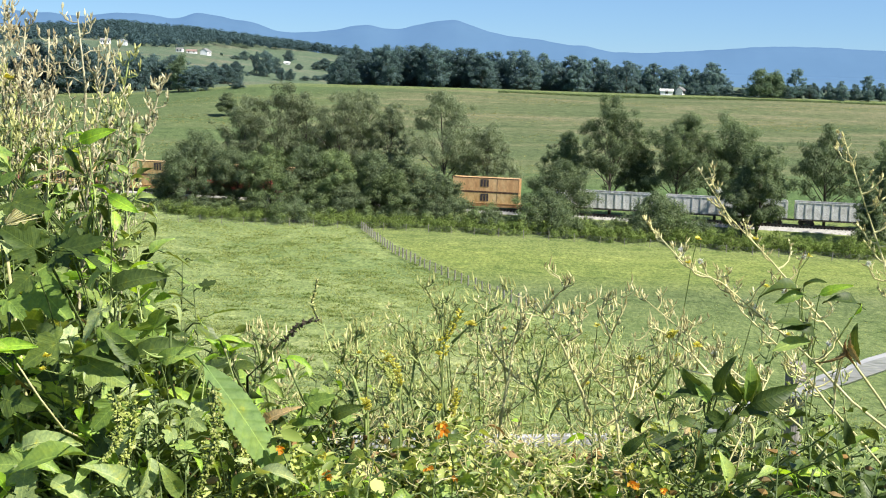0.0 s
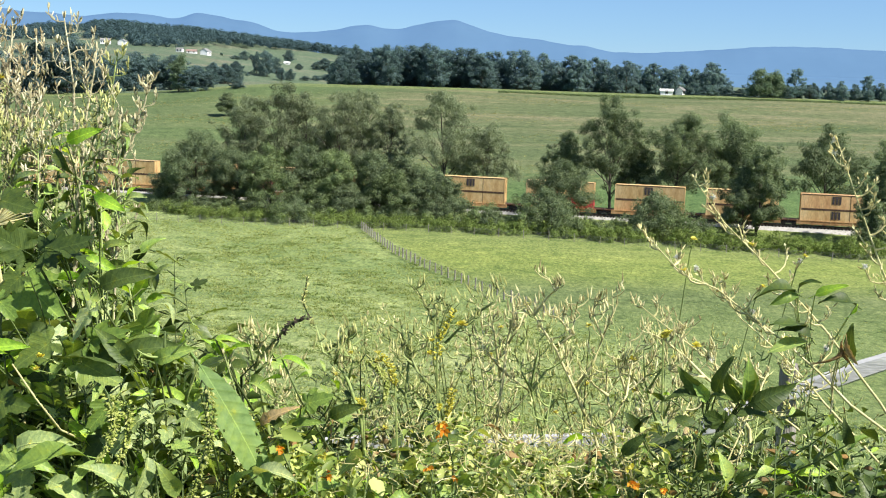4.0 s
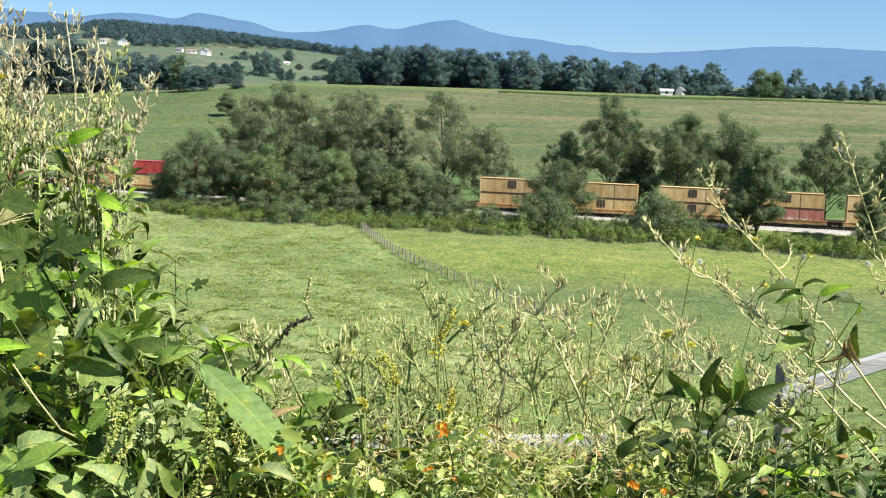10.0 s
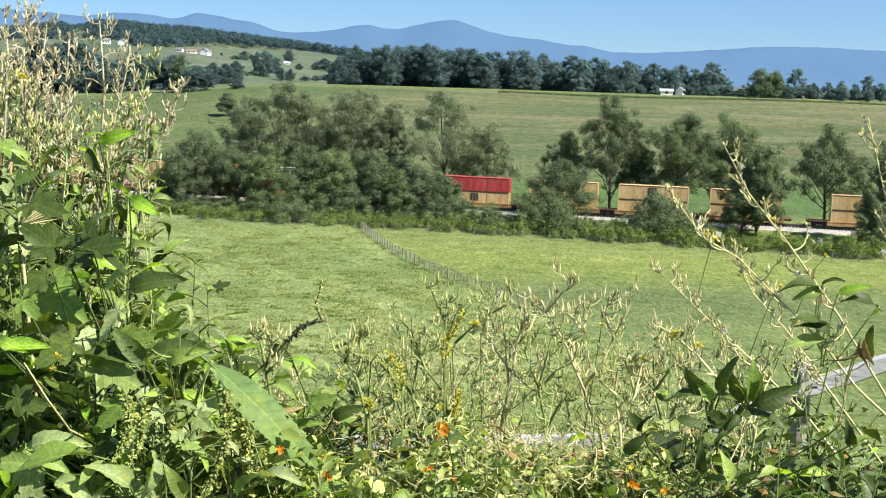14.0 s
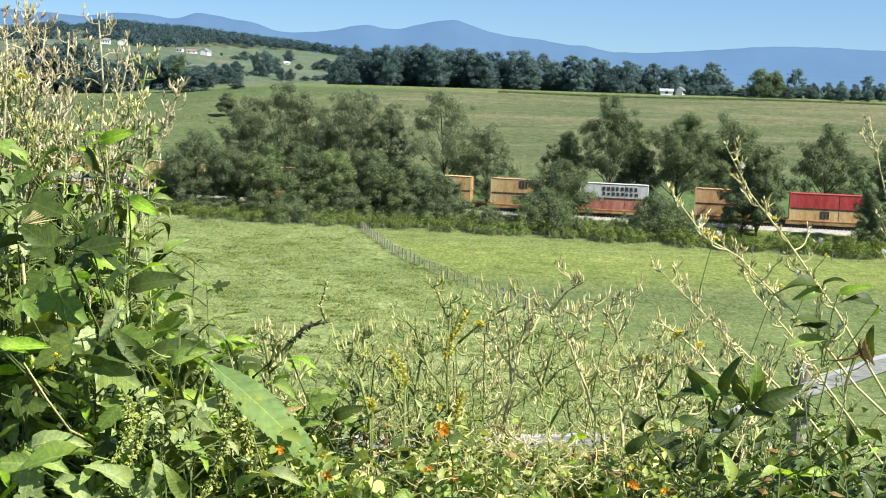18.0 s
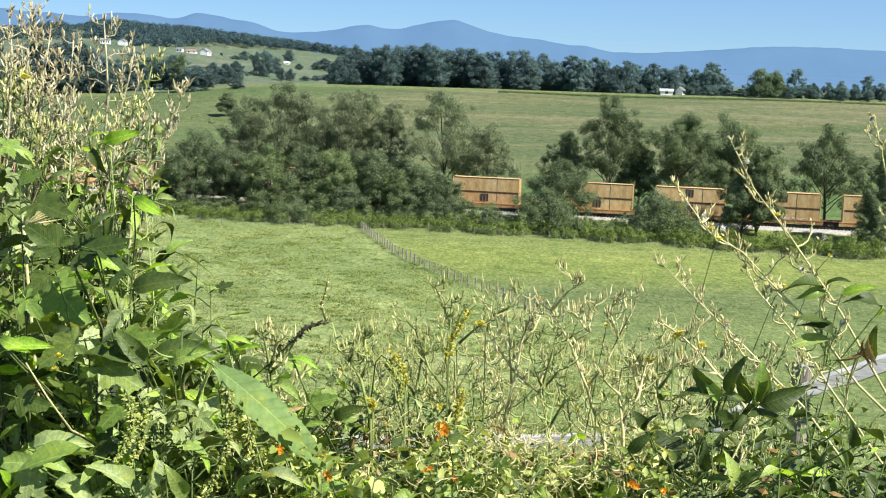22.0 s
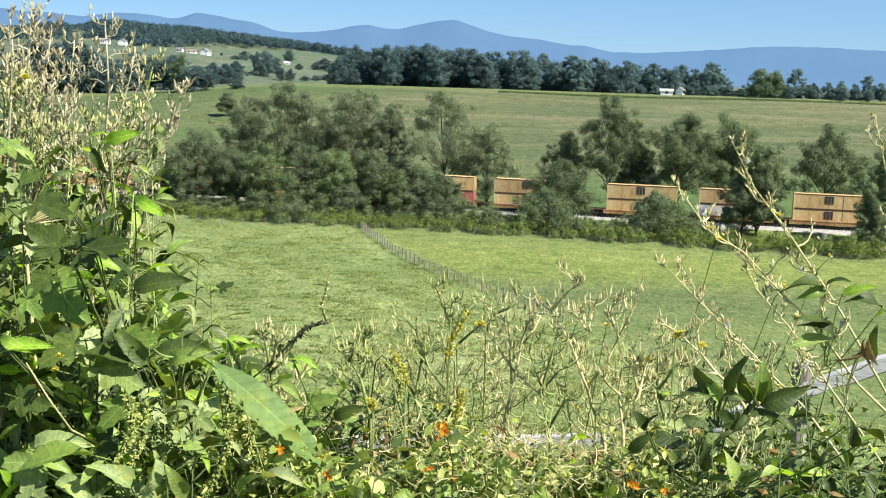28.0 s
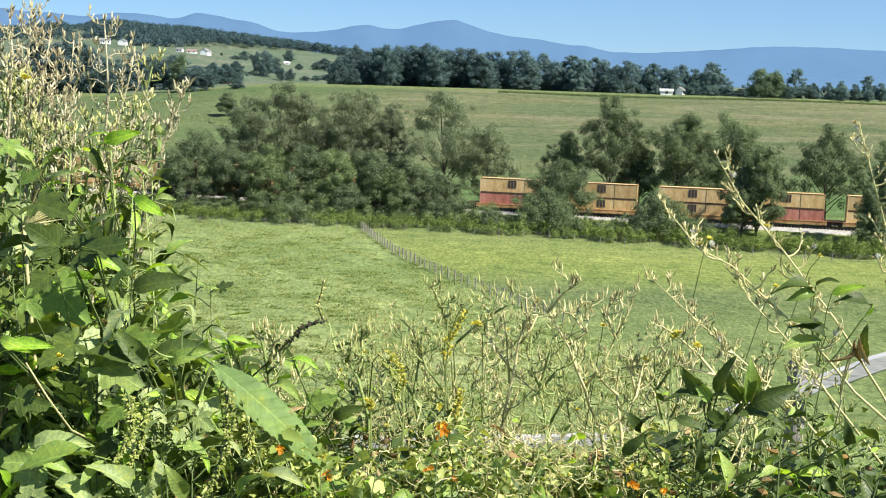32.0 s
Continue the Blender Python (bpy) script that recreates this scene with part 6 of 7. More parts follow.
def build_low_weeds():
    rr = random.Random(55)
    for i in range(51):
        k = (i * 0.618) % 1.0
        x = -0.48 + 1.22 * k
        y = 1.62 + 0.85 * ((i * 0.7549) % 1.0)
        edge = abs(k - 0.5) * 2
        z = 1.6 - y * max(0.297 - 0.02 * edge + rr.uniform(-0.022, 0.04), 0.335 if -0.11 < x / 2 < -0.02 or 0.03 < x / 2 < 0.15 else 0.0)
        leafy_weed(900 + i, x * y / 2, y, z, 23, 0.043, RIGHT_MIX if x > 0.44 else BRIGHT_MIX, 0.5, (rr.uniform(-0.06, 0.06), rr.uniform(-0.04, 0.04)), "", 0.0,
                   STEM_DARK if i % 3 else STEM_GREEN, 0.1, "low bright-leaved weed on the bank", "bank weeds")
    for i in range(16):
        k = (i * 0.618) % 1.0
        y = 1.5 + 0.2 * ((i * 0.7549) % 1.0)
        x = (-0.37 + 0.3 * k) * y
        z = 1.6 - y * (0.345 - 0.06 * (1 - k) * rr.random() + rr.uniform(-0.04, 0.02))
        leafy_weed(1400 + i, x, y, z, 15, 0.058, DARKER_MIX, 0.66, (rr.uniform(-0.06, 0.06), rr.uniform(-0.03, 0.03)), "left", 0.25,
                   STEM_DARK, 0.085, "bright-leaved weed at the front of the thicket", "thicket weeds")
    for i in range(22):
        k = (i * 0.618) % 1.0
        y = 1.46 + 0.18 * ((i * 0.7549) % 1.0)
        x = (-0.1 + 0.46 * k) * y
        z = 1.6 - y * max(0.318 + rr.uniform(-0.04, 0.03), 0.34 if x / y < -0.02 or 0.03 < x / y < 0.15 else 0.0)
        leafy_weed(1600 + i, x, y, z, 17, 0.04, RIGHT_MIX if x > 0.2 * y else BRIGHT_MIX, 0.7, (rr.uniform(-0.06, 0.06), rr.uniform(-0.03, 0.03)), "middle", 0.12,
                   STEM_DARK, 0.085, "low bright-leaved weed on the bank", "bank weeds")
    for i, (x, y, z) in enumerate(((-0.185, 2.0, 1.09), (-0.15, 1.96, 1.03), (-0.11, 2.05, 1.06), (-0.075, 1.98, 1.0), (-0.19, 1.9, 1.04), (-0.03, 2.02, 1.03), (0.03, 1.98, 0.99))):
        leafy_weed(1850 + i, x, y, z, 20, 0.036, BRIGHT_MIX, 0.87, (rr.uniform(-0.03, 0.03), 0.0), "middle", 0.2, STEM_DARK, 0.07, "bushy bright-leaved weed on the bank", "bank weeds")
    for i, (x, y, z) in enumerate(((-0.43, 1.5, 1.2), (-0.37, 1.48, 1.19), (-0.33, 1.5, 1.17), (-0.4, 1.52, 1.15), (-0.29, 1.52, 1.16))):
        leafy_weed(1880 + i, x, y, z, 11, 0.046, [("lime", 1.6), ("lobe_pale", 1.6), ("pale", 1.6), ("lobe_mid", 1.0)], 0.91, (rr.uniform(-0.03, 0.03), -0.02), "left", 0.4,
                   STEM_DARK, 0.06, "pale-leaved weed at the front of the thicket", "thicket weeds")
    # orange blossoms among the leaves
    spots = ((0.009, 1.45, 1.166, 0.0145), (-0.193, 1.45, 1.13, 0.011), (-0.134, 1.45, 1.097, 0.014), (-0.009, 1.45, 1.11, 0.009), (0.246, 1.45, 1.097, 0.014),
             (0.281, 1.45, 1.093, 0.01), (0.023, 1.45, 1.097, 0.008), (-0.235, 1.65, 1.11, 0.009), (0.004, 1.65, 1.09, 0.01))
    for i, (x, y, z, size) in enumerate(spots):
        root = rooted("orange_flower", x, y, "small orange flower on a thin green stem", "flower", "orange flowers")[0]
        g = Geo()
        g.tube([(0, 0.4, 0), (0.02, 0.3, z * 0.6), (0.012, 0.06, z * 0.94), (0, 0.0, z)], [0.0012, 0.0011, 0.001, 0.0008], 5)
        part("stem", g, STEM_DARK, root)
        part("blossom", sac_blossom(rr, Vector((0, 0, z)), size * 0.52), PETAL_ORANGE, root, "orange blossom", True)
        if i % 2 == 0:
            part("bud", sac_blossom(rr, Vector((-0.006, 0.004, z + size * 1.5)), size * 0.34), PETAL_YELLOW, root, "yellow opening bud", True)


build_low_weeds()


def build_undergrowth():
    """The tangle of small leaves below the weeds' tops, coloured dark to deepen the shade there."""
    rng = np.random.default_rng(12)
    pts, rad = [], []
    for i in range(520):
        y = rng.uniform(1.8, 2.75)
        x = rng.uniform(-0.46, 0.46) * y
        rise = max(0.0, -x / y - 0.14) * 1.0
        pts.append((x, y, 1.6 - y * (0.345 - 0.75 * rise) - rng.uniform(0.0, 0.3)))
        rad.append(rng.uniform(0.06, 0.12))
    me = array_mesh("undergrowth", *leaf_cards(rng, pts, rad, 42000, 0.022, 0.8, 0.5), LEAF_UNDER_SHADE)
    tagged(new("undergrowth", me), "tangled green leaves under the roadside weeds, darkened as in shade", "undergrowth", kind="stuff")


build_undergrowth()


def leaf_blades(rng, centres, radii, count, size):
    """Small pointed leaves folded along the midrib, facing mostly upwards and outwards."""
    centres, radii = np.asarray(centres), np.asarray(radii)
    pick = rng.integers(0, len(centres), count)
    way = rng.normal(size=(count, 3))
    way /= np.linalg.norm(way, axis=1)[:, None]
    mid = centres[pick] + way * (radii[pick] * rng.random(count) ** 0.5)[:, None]
    nrm = way * 0.5 + rng.normal(size=(count, 3)) * 0.5 + np.array([0, -0.15, 0.6])
    nrm /= np.linalg.norm(nrm, axis=1)[:, None]
    a = np.cross(nrm, rng.normal(size=(count, 3)))
    a /= np.linalg.norm(a, axis=1)[:, None]
    b = np.cross(nrm, a)
    s = (size * np.exp(rng.normal(size=count) * 0.32))[:, None]
    w = s * rng.uniform(0.16, 0.3, count)[:, None]
    up = nrm * s
    verts = np.stack([mid - a * s * 0.5, mid - a * s * 0.2 - b * w + up * 0.08, mid + a * s * 0.15 - b * w * 0.85 + up * 0.06, mid + a * s * 0.55 - up * 0.12,
                      mid + a * s * 0.15 + b * w * 0.85 + up * 0.06, mid - a * s * 0.2 + b * w + up * 0.08], 1).reshape(-1, 3)
    i = np.arange(count) * 6
    return verts, np.concatenate([np.stack([i, i + 1, i + 2, i + 3], 1), np.stack([i, i + 3, i + 4, i + 5], 1)])


def build_ground_cover():
    """The low leafy mat along the top of the bank."""
    rng = np.random.default_rng(29)
    pts, rad = [], []
    for i in range(300):
        y = rng.uniform(1.55, 2.2)
        x = rng.uniform(-0.21, 0.21) * y
        low = 0.345 if -0.11 < x / y < -0.015 else 0.33 if 0.03 < x / y < 0.155 else 0.308 - 0.014 * math.sin(x * 11)
        pts.append((x, y, 1.6 - y * (low + 0.1 * rng.random() ** 1.1)))
        rad.append(rng.uniform(0.02, 0.055))
    me = array_mesh("ground_cover", *leaf_blades(rng, pts, rad, 13500, 0.0155), LEAF_BANK)
    tagged(new("ground_cover", me), "mat of small bright leaves along the bank", "undergrowth", kind="stuff")


build_ground_cover()


def build_dry_litter():
    """Dead straw, twigs and curled leaves caught in the low weeds."""
    rr = random.Random(83)
    g, d = Geo(), Geo()
    for i in range(1900):
        y = rr.uniform(1.42, 2.1)
        across = rr.triangular(-0.12, 0.23, 0.12)
        p = Vector((across * y, y, 1.6 - y * ((0.302 if 0.03 < across < 0.155 else 0.292) + 0.08 * rr.random() ** 0.75)))
        v = Vector((rr.gauss(0, 0.7), rr.gauss(0, 0.4), rr.uniform(-0.1, 1.0))).normalized()
        ln, r = rr.uniform(0.006, 0.027), rr.uniform(0.0004, 0.0009)
        side = Vector((rr.gauss(0, 0.16), 0, rr.gauss(0, 0.16))) * ln
        g.tube([p, p + v * ln * 0.33 + side, p + v * ln * 0.7 + side * 0.9, p + v * ln], [r, r * 0.9, r * 0.7, r * 0.4], 3, False)
    for i in range(260):
        y = rr.uniform(1.56, 2.2)
        p = Vector((rr.uniform(-0.3, 0.42) * y, y, 1.6 - y * (0.312 + 0.08 * rr.random())))
        v = Vector((rr.gauss(0, 1), rr.gauss(0, 0.6), rr.gauss(0, 0.6))).normalized()
        pod(d, p, v, rr.uniform(0.012, 0.028), rr.uniform(0.003, 0.006))
    tagged(part("dry_straw", g, LITTER), "dead straw caught in the low weeds", "straw", kind="stuff")
    tagged(part("dead_leaves", d, LEAF_DRY), "curled brown leaves caught in the low weeds", "dead leaves", kind="stuff")


build_dry_litter()


def build_front_tangle():
    """Thin stalks, twigs and lime shoots in front of the leafy bank."""
    rr = random.Random(91)
    for i in range(24):
        k = (i * 0.618) % 1.0
        x = -0.22 + 0.6 * k
        y = 1.62 + 0.5 * ((i * 0.382) % 1.0)
        X = x * y / 1.7
        z = 1.6 - y * rr.uniform(0.235, 0.31)
        lean = rr.uniform(-0.12, 0.12)
        path = [(X - 1.6 * lean, y, 0.0), (X - 0.7 * lean, y, 0.5), (X + lean * 0.1, y, 0.8 * z), (X + lean, y, z)]
        seed_stalk(1300 + i, path, 0.56, 12, 0.1, 7, 0.0105, STEM_STRAW if i % 2 else STEM_GREEN, POD_GREEN if i % 3 else POD_STRAW,
                   "thin straw-coloured weed with small seed heads", "spindly weeds", "middle", 0.25, 0.003, 0.8 * z, 1 if i % 4 == 0 else 0, 0,
                   [("mid", 2), ("pale", 2), ("lime", 1)], 0.03)
    for i, (x, y, z, n, size) in enumerate(((-0.565, 1.6, 1.2, 4, 0.075), (-0.53, 1.62, 1.06, 4, 0.08), (-0.2, 1.62, 1.2, 3, 0.03), (-0.29, 1.62, 1.225, 3, 0.035), (-0.47, 1.62, 1.33, 3, 0.06),
                                            (0.2, 1.65, 1.05, 4, 0.045), (-0.1, 1.62, 1.03, 4, 0.05), (0.5, 1.62, 1.06, 4, 0.05))):
        root, base = rooted("lime_shoot", x, y, "young lime green shoot with pointed leaves", "plant", "lime shoots")
        g = Geo()
        g.tube([(0.14, 0.45, 0), (0.1, 0.36, z * 0.6), (0.05, 0.12, z * 0.86), (0.02, 0.02, z * 0.95), (0, 0, z)], [0.0024, 0.002, 0.0018, 0.0015, 0.0012], 6)
        part("stem", g, STEM_DARK, root, smooth=True)
        for j in range(n):
            put_leaf(root, rr, "lime", (0, 0, z - 0.012 * j), -20 + j * 115 + rr.uniform(-20, 20), rr.uniform(-15, 25), size * rr.uniform(0.8, 1.2), rr.uniform(20, 60))
        SWAY.append((root, base, 0.8, "left" if x < -0.15 else "middle", 0.5 if x < -0.15 else 0.1))


build_front_tangle()


def build_right_weeds():
    stalks = ([(1.06, 2.32, 0.0), (1.02, 2.31, 0.5), (0.977, 2.30, 0.795), (0.858, 2.28, 1.013), (0.758, 2.27, 1.168), (0.700, 2.25, 1.241), (0.643, 2.23, 1.313), (0.568, 2.22, 1.401), (0.516, 2.20, 1.488)],
              [(1.06, 2.16, 0.0), (0.99, 2.16, 0.6), (0.895, 2.15, 0.933), (0.810, 2.14, 1.011), (0.757, 2.14, 1.059), (0.702, 2.13, 1.126), (0.644, 2.12, 1.188), (0.585, 2.12, 1.242), (0.526, 2.11, 1.300), (0.465, 2.11, 1.334), (0.397, 2.10, 1.421)],
              [(0.98, 2.10, 0.0), (0.93, 2.10, 0.5), (0.845, 2.10, 0.821), (0.793, 2.10, 0.876), (0.724, 2.10, 0.932), (0.649, 2.10, 1.026), (0.594, 2.10, 1.077), (0.557, 2.10, 1.115), (0.482, 2.10, 1.184), (0.440, 2.10, 1.223), (0.388, 2.10, 1.274)],
              [(1.02, 2.32, 0.0), (0.96, 2.31, 0.5), (0.897, 2.30, 0.827), (0.819, 2.29, 0.930), (0.749, 2.28, 1.020), (0.719, 2.27, 1.064), (0.662, 2.27, 1.135), (0.593, 2.26, 1.208), (0.555, 2.25, 1.283)],
              [(1.1, 2.32, 0.0), (1.08, 2.31, 0.5), (1.024, 2.30, 0.889), (0.938, 2.30, 1.112), (0.880, 2.30, 1.275), (0.842, 2.30, 1.404), (0.807, 2.30, 1.529)])
    for i, path in enumerate(stalks):
        seed_stalk(1000 + i, path, 0.5, 18, 0.08, 7, 0.0125, STEM_STRAW, POD_STRAW, "leaning straw-coloured weed stalk with seed heads", "seed stalks",
                   "right", 1.0, 0.0036, 0.95, 1, 3, None, up=0.9)
    rr = random.Random(44)
    # taller undergrowth that closes the right edge
    for i in range(14):
        x = 0.4 + 0.42 * ((i * 0.618) % 1.0)
        y = 1.6 + 0.5 * ((i * 0.414) % 1.0)
        leafy_weed(1100 + i, x * y / 2, y, 1.6 - y * (0.3 + rr.uniform(-0.02, 0.045)), 22, 0.066, RIGHT_MIX, 0.55, (rr.uniform(-0.05, 0.05), 0), "right_low", 0.5,
                   STEM_DARK, 0.09, "dark-leaved weed on the bank", "bank weeds")
    for i in range(7):
        x = 0.30 + 0.5 * ((i * 0.618) % 1.0)
        y = 2.3 + 0.5 * ((i * 0.382) % 1.0)
        X = x * y / 2
        z = 1.6 - y * rr.uniform(0.20, 0.26)
        path = [(X, y, ground_z(X, y)), (X, y, 0.5 * z), (X - 0.02, y, 0.75 * z), (X - 0.07, y, z)]
        seed_stalk(1200 + i, path, 0.62, 13, 0.1, 6, 0.013, STEM_GREEN, POD_GREEN, "spindly green weed with many slender seed heads", "spindly weeds", "right_low", 0.7,
                   0.0034, 0.8 * z, 1, 0, [("mid", 1), ("pale", 1)], 0.034)


build_right_weeds()


# ---- branching weeds with their own habit ----
def branched_weed(seed, y, stem, branches):
    """A weed gone to seed. branches: the main stem, then its limbs, each as places (across, up) at one depth."""
    rr = random.Random(5000 + seed)
    x0 = branches[0][0][0]
    root, base = rooted("branched_weed", x0, y, "branching weed gone to pale upright seed pods", "plant", "branching weeds", 0.0)
    g, h = Geo(), Geo()
    for k, limb in enumerate(branches):
        pts = [Vector((x - x0, 0.05 * math.sin(3 * i + k + seed) * i / len(limb), z)) for i, (x, z) in enumerate(limb)]
        if k == 0:
            pts = [Vector((pts[0].x + 0.02, 0.05, 0.0))] + pts
        n = len(pts)
        r0 = 0.004 if k == 0 else 0.0025
        g.tube(pts, [r0 * (1 - 0.65 * i / (n - 1)) for i in range(n)], 6)
        count = 12 if k == 0 else 9
        for i in range(count):
            t = (0.55 if k == 0 else 0.25) + (0.45 if k == 0 else 0.75) * (i + rr.random()) / count
            t = min(t, 0.999) * (n - 1)
            p = pts[int(t)].lerp(pts[int(t) + 1], t - int(t))
            out = Vector((rr.choice((-1, 1)) * rr.uniform(0.2, 1.0), rr.uniform(-0.7, 0.7), rr.uniform(0.15, 0.7))).normalized()
            ln = rr.uniform(0.006, 0.032)
            q = p + out * ln
            g.tube([p, p.lerp(q, 0.6) - Vector((0, 0, 0.1 * ln)), q], [0.001, 0.0009, 0.0008], 4, False)
            for j in range(rr.randrange(1, 4)):
                v = Vector((rr.gauss(0, 0.3), rr.gauss(0, 0.3), 1.0)).normalized()
                pod(h, p.lerp(q, 1.0 - 0.3 * j), v, rr.uniform(0.011, 0.023), rr.uniform(0.0013, 0.0021))
    part("stem", g, STEM_STRAW if stem == "straw" else STEM_GREEN, root, smooth=True)
    tagged(part("panicle", h, POD_STRAW if seed % 2 else POD_GREEN, root, "pale upright seed pods"), kind="stuff")
    SWAY.append((root, base, 0.85, "middle", 0.75))


branched_weed(1, 1.90, "straw", [
    [(0.290, 0.899), (0.266, 1.031), (0.248, 1.068), (0.239, 1.096), (0.219, 1.142), (0.209, 1.169), (0.184, 1.210), (0.167, 1.241)],
    [(0.209, 1.169), (0.234, 1.193), (0.246, 1.226), (0.242, 1.251)],
    [(0.239, 1.103), (0.268, 1.143), (0.285, 1.181), (0.300, 1.227), (0.305, 1.255)],
    [(0.177, 1.225), (0.200, 1.252), (0.209, 1.266), (0.203, 1.281)],
    [(0.234, 1.193), (0.217, 1.214), (0.204, 1.229)],
    [(0.285, 1.181), (0.271, 1.217), (0.272, 1.254)]])
branched_weed(2, 1.85, "straw", [
    [(0.299, 0.918), (0.290, 1.047), (0.285, 1.102), (0.279, 1.156)],
    [(0.291, 1.061), (0.313, 1.103), (0.323, 1.148), (0.330, 1.187)],
    [(0.313, 1.103), (0.304, 1.139), (0.300, 1.166)],
    [(0.289, 1.066), (0.271, 1.047), (0.253, 1.057)],
    [(0.285, 1.102), (0.263, 1.119), (0.251, 1.142)]])
branched_weed(3, 1.95, "straw", [
    [(0.529, 1.025), (0.487, 1.091), (0.457, 1.116), (0.427, 1.151), (0.393, 1.178), (0.361, 1.202)],
    [(0.427, 1.151), (0.421, 1.184), (0.422, 1.207)],
    [(0.457, 1.116), (0.415, 1.122), (0.391, 1.140)],
    [(0.487, 1.091), (0.475, 1.138), (0.474, 1.176)]])
branched_weed(4, 1.95, "green", [
    [(0.032, 0.911), (0.024, 1.008), (0.018, 1.066), (0.011, 1.123), (0.016, 1.189), (0.018, 1.238)],
    [(0.016, 1.189), (-0.001, 1.226), (-0.013, 1.257)],
    [(0.031, 1.154), (0.056, 1.177), (0.081, 1.199), (0.091, 1.234)],
    [(0.081, 1.199), (0.114, 1.221), (0.134, 1.248)],
    [(0.018, 1.066), (-0.016, 1.113), (-0.041, 1.169), (-0.054, 1.197)],
    [(-0.016, 1.113), (-0.040, 1.140), (-0.059, 1.159)],
    [(0.019, 1.161), (0.032, 1.199), (0.043, 1.223)]])
branched_weed(5, 1.95, "straw", [
    [(0.104, 0.894), (0.112, 1.030), (0.125, 1.108), (0.135, 1.155), (0.143, 1.203), (0.147, 1.233)],
    [(0.120, 1.088), (0.114, 1.164), (0.108, 1.202), (0.103, 1.237)],
    [(0.135, 1.155), (0.153, 1.184), (0.167, 1.208)],
    [(0.125, 1.108), (0.162, 1.080), (0.183, 1.128)],
    [(0.125, 1.108), (0.099, 1.145), (0.082, 1.177)]])
branched_weed(6, 1.85, "green", [
    [(-0.099, 0.923), (-0.106, 1.053), (-0.121, 1.116), (-0.141, 1.143), (-0.155, 1.167), (-0.171, 1.196)],
    [(-0.106, 1.057), (-0.076, 1.077), (-0.063, 1.100)],
    [(-0.141, 1.143), (-0.129, 1.170), (-0.133, 1.197)],
    [(-0.121, 1.116), (-0.112, 1.143), (-0.115, 1.166)],
    [(-0.155, 1.167), (-0.122, 1.175), (-0.113, 1.188)]])
branched_weed(7, 1.80, "green", [
    [(-0.236, 0.955), (-0.244, 1.063), (-0.257, 1.133), (-0.262, 1.177), (-0.271, 1.205)],
    [(-0.257, 1.133), (-0.238, 1.152), (-0.223, 1.177), (-0.220, 1.198)],
    [(-0.244, 1.063), (-0.220, 1.108), (-0.203, 1.135)],
    [(-0.257, 1.142), (-0.248, 1.173), (-0.250, 1.195)]])
branched_weed(8, 1.90, "green", [
    [(0.197, 0.915), (0.179, 1.028), (0.168, 1.094), (0.177, 1.159), (0.190, 1.187)],
    [(0.168, 1.094), (0.152, 1.130), (0.154, 1.168)],
    [(0.179, 1.028), (0.204, 1.076), (0.222, 1.081)],
    [(0.168, 1.094), (0.193, 1.122), (0.205, 1.141)]])
branched_weed(9, 1.95, "green", [
    [(0.396, 0.903), (0.379, 1.020), (0.362, 1.087), (0.354, 1.134), (0.362, 1.167)],
    [(0.362, 1.087), (0.383, 1.116), (0.391, 1.135)],
    [(0.379, 1.020), (0.409, 1.078), (0.417, 1.098)],
    [(0.362, 1.087), (0.337, 1.110), (0.331, 1.133)]])
branched_weed(10, 1.95, "green", [
    [(-0.028, 0.889), (-0.027, 1.007), (-0.038, 1.064), (-0.030, 1.122), (-0.027, 1.160)],
    [(-0.038, 1.064), (-0.067, 1.101), (-0.081, 1.120)],
    [(-0.027, 1.007), (-0.000, 1.046), (0.009, 1.066)],
    [(-0.030, 1.122), (-0.013, 1.151), (-0.009, 1.170)]])


def posed_leaf(root, base, rr, key, a, b, roll):
    """A leaf from its stalk a to its tip b, its face turned up and to the open side."""
    a, b = Vector(a), Vector(b)
    x = (b - a).normalized()
    z = Vector((rr.uniform(-0.7, 0.6), -0.6, rr.uniform(0.15, 1.1)))
    z = (z - x * z.dot(x)).normalized()
    m = Matrix((x, z.cross(x), z)).transposed().to_4x4()
    ob = new("leaf", LEAVES[key][rr.randrange(3)])
    ob.parent = root
    ob.matrix_basis = Matrix.Translation(a - base) @ m @ pose(0, 0, 0, roll, 0, 0) @ Matrix.Scale((b - a).length, 4)


def broad_weed(seed, gust, share, at_place, label, stem, leaves):
    rr = random.Random(6000 + seed)
    x, y, z = at_place
    root, base = rooted("broad_leaved_weed", x, y, label, "plant", "broad-leaved weeds", 0.0)
    g = Geo()
    fork = Vector((0.0, 0.03, z))
    g.tube([(0.05, 0.42, 0), (0.05, 0.36, z * 0.4), (0.015, 0.24, z * 0.75), tuple(fork + Vector((0, 0.05, -0.03)))], [0.0024, 0.0022, 0.002, 0.0017], 6)
    for key, a, b, roll in leaves:
        p = Vector(a) - base
        back = Vector((0, 0.06, -0.045))
        g.tube([tuple(fork + Vector((0, 0.05, -0.03))), tuple(fork.lerp(p, 0.45) + back), tuple(fork.lerp(p, 0.85) + back * 0.5), tuple(p)], [0.0013, 0.0012, 0.0011, 0.001], 5, False)
        posed_leaf(root, base, rr, key, a, b, roll)
    part("stem", g, stem, root, smooth=True)
    SWAY.append((root, base, 0.75, gust, share))


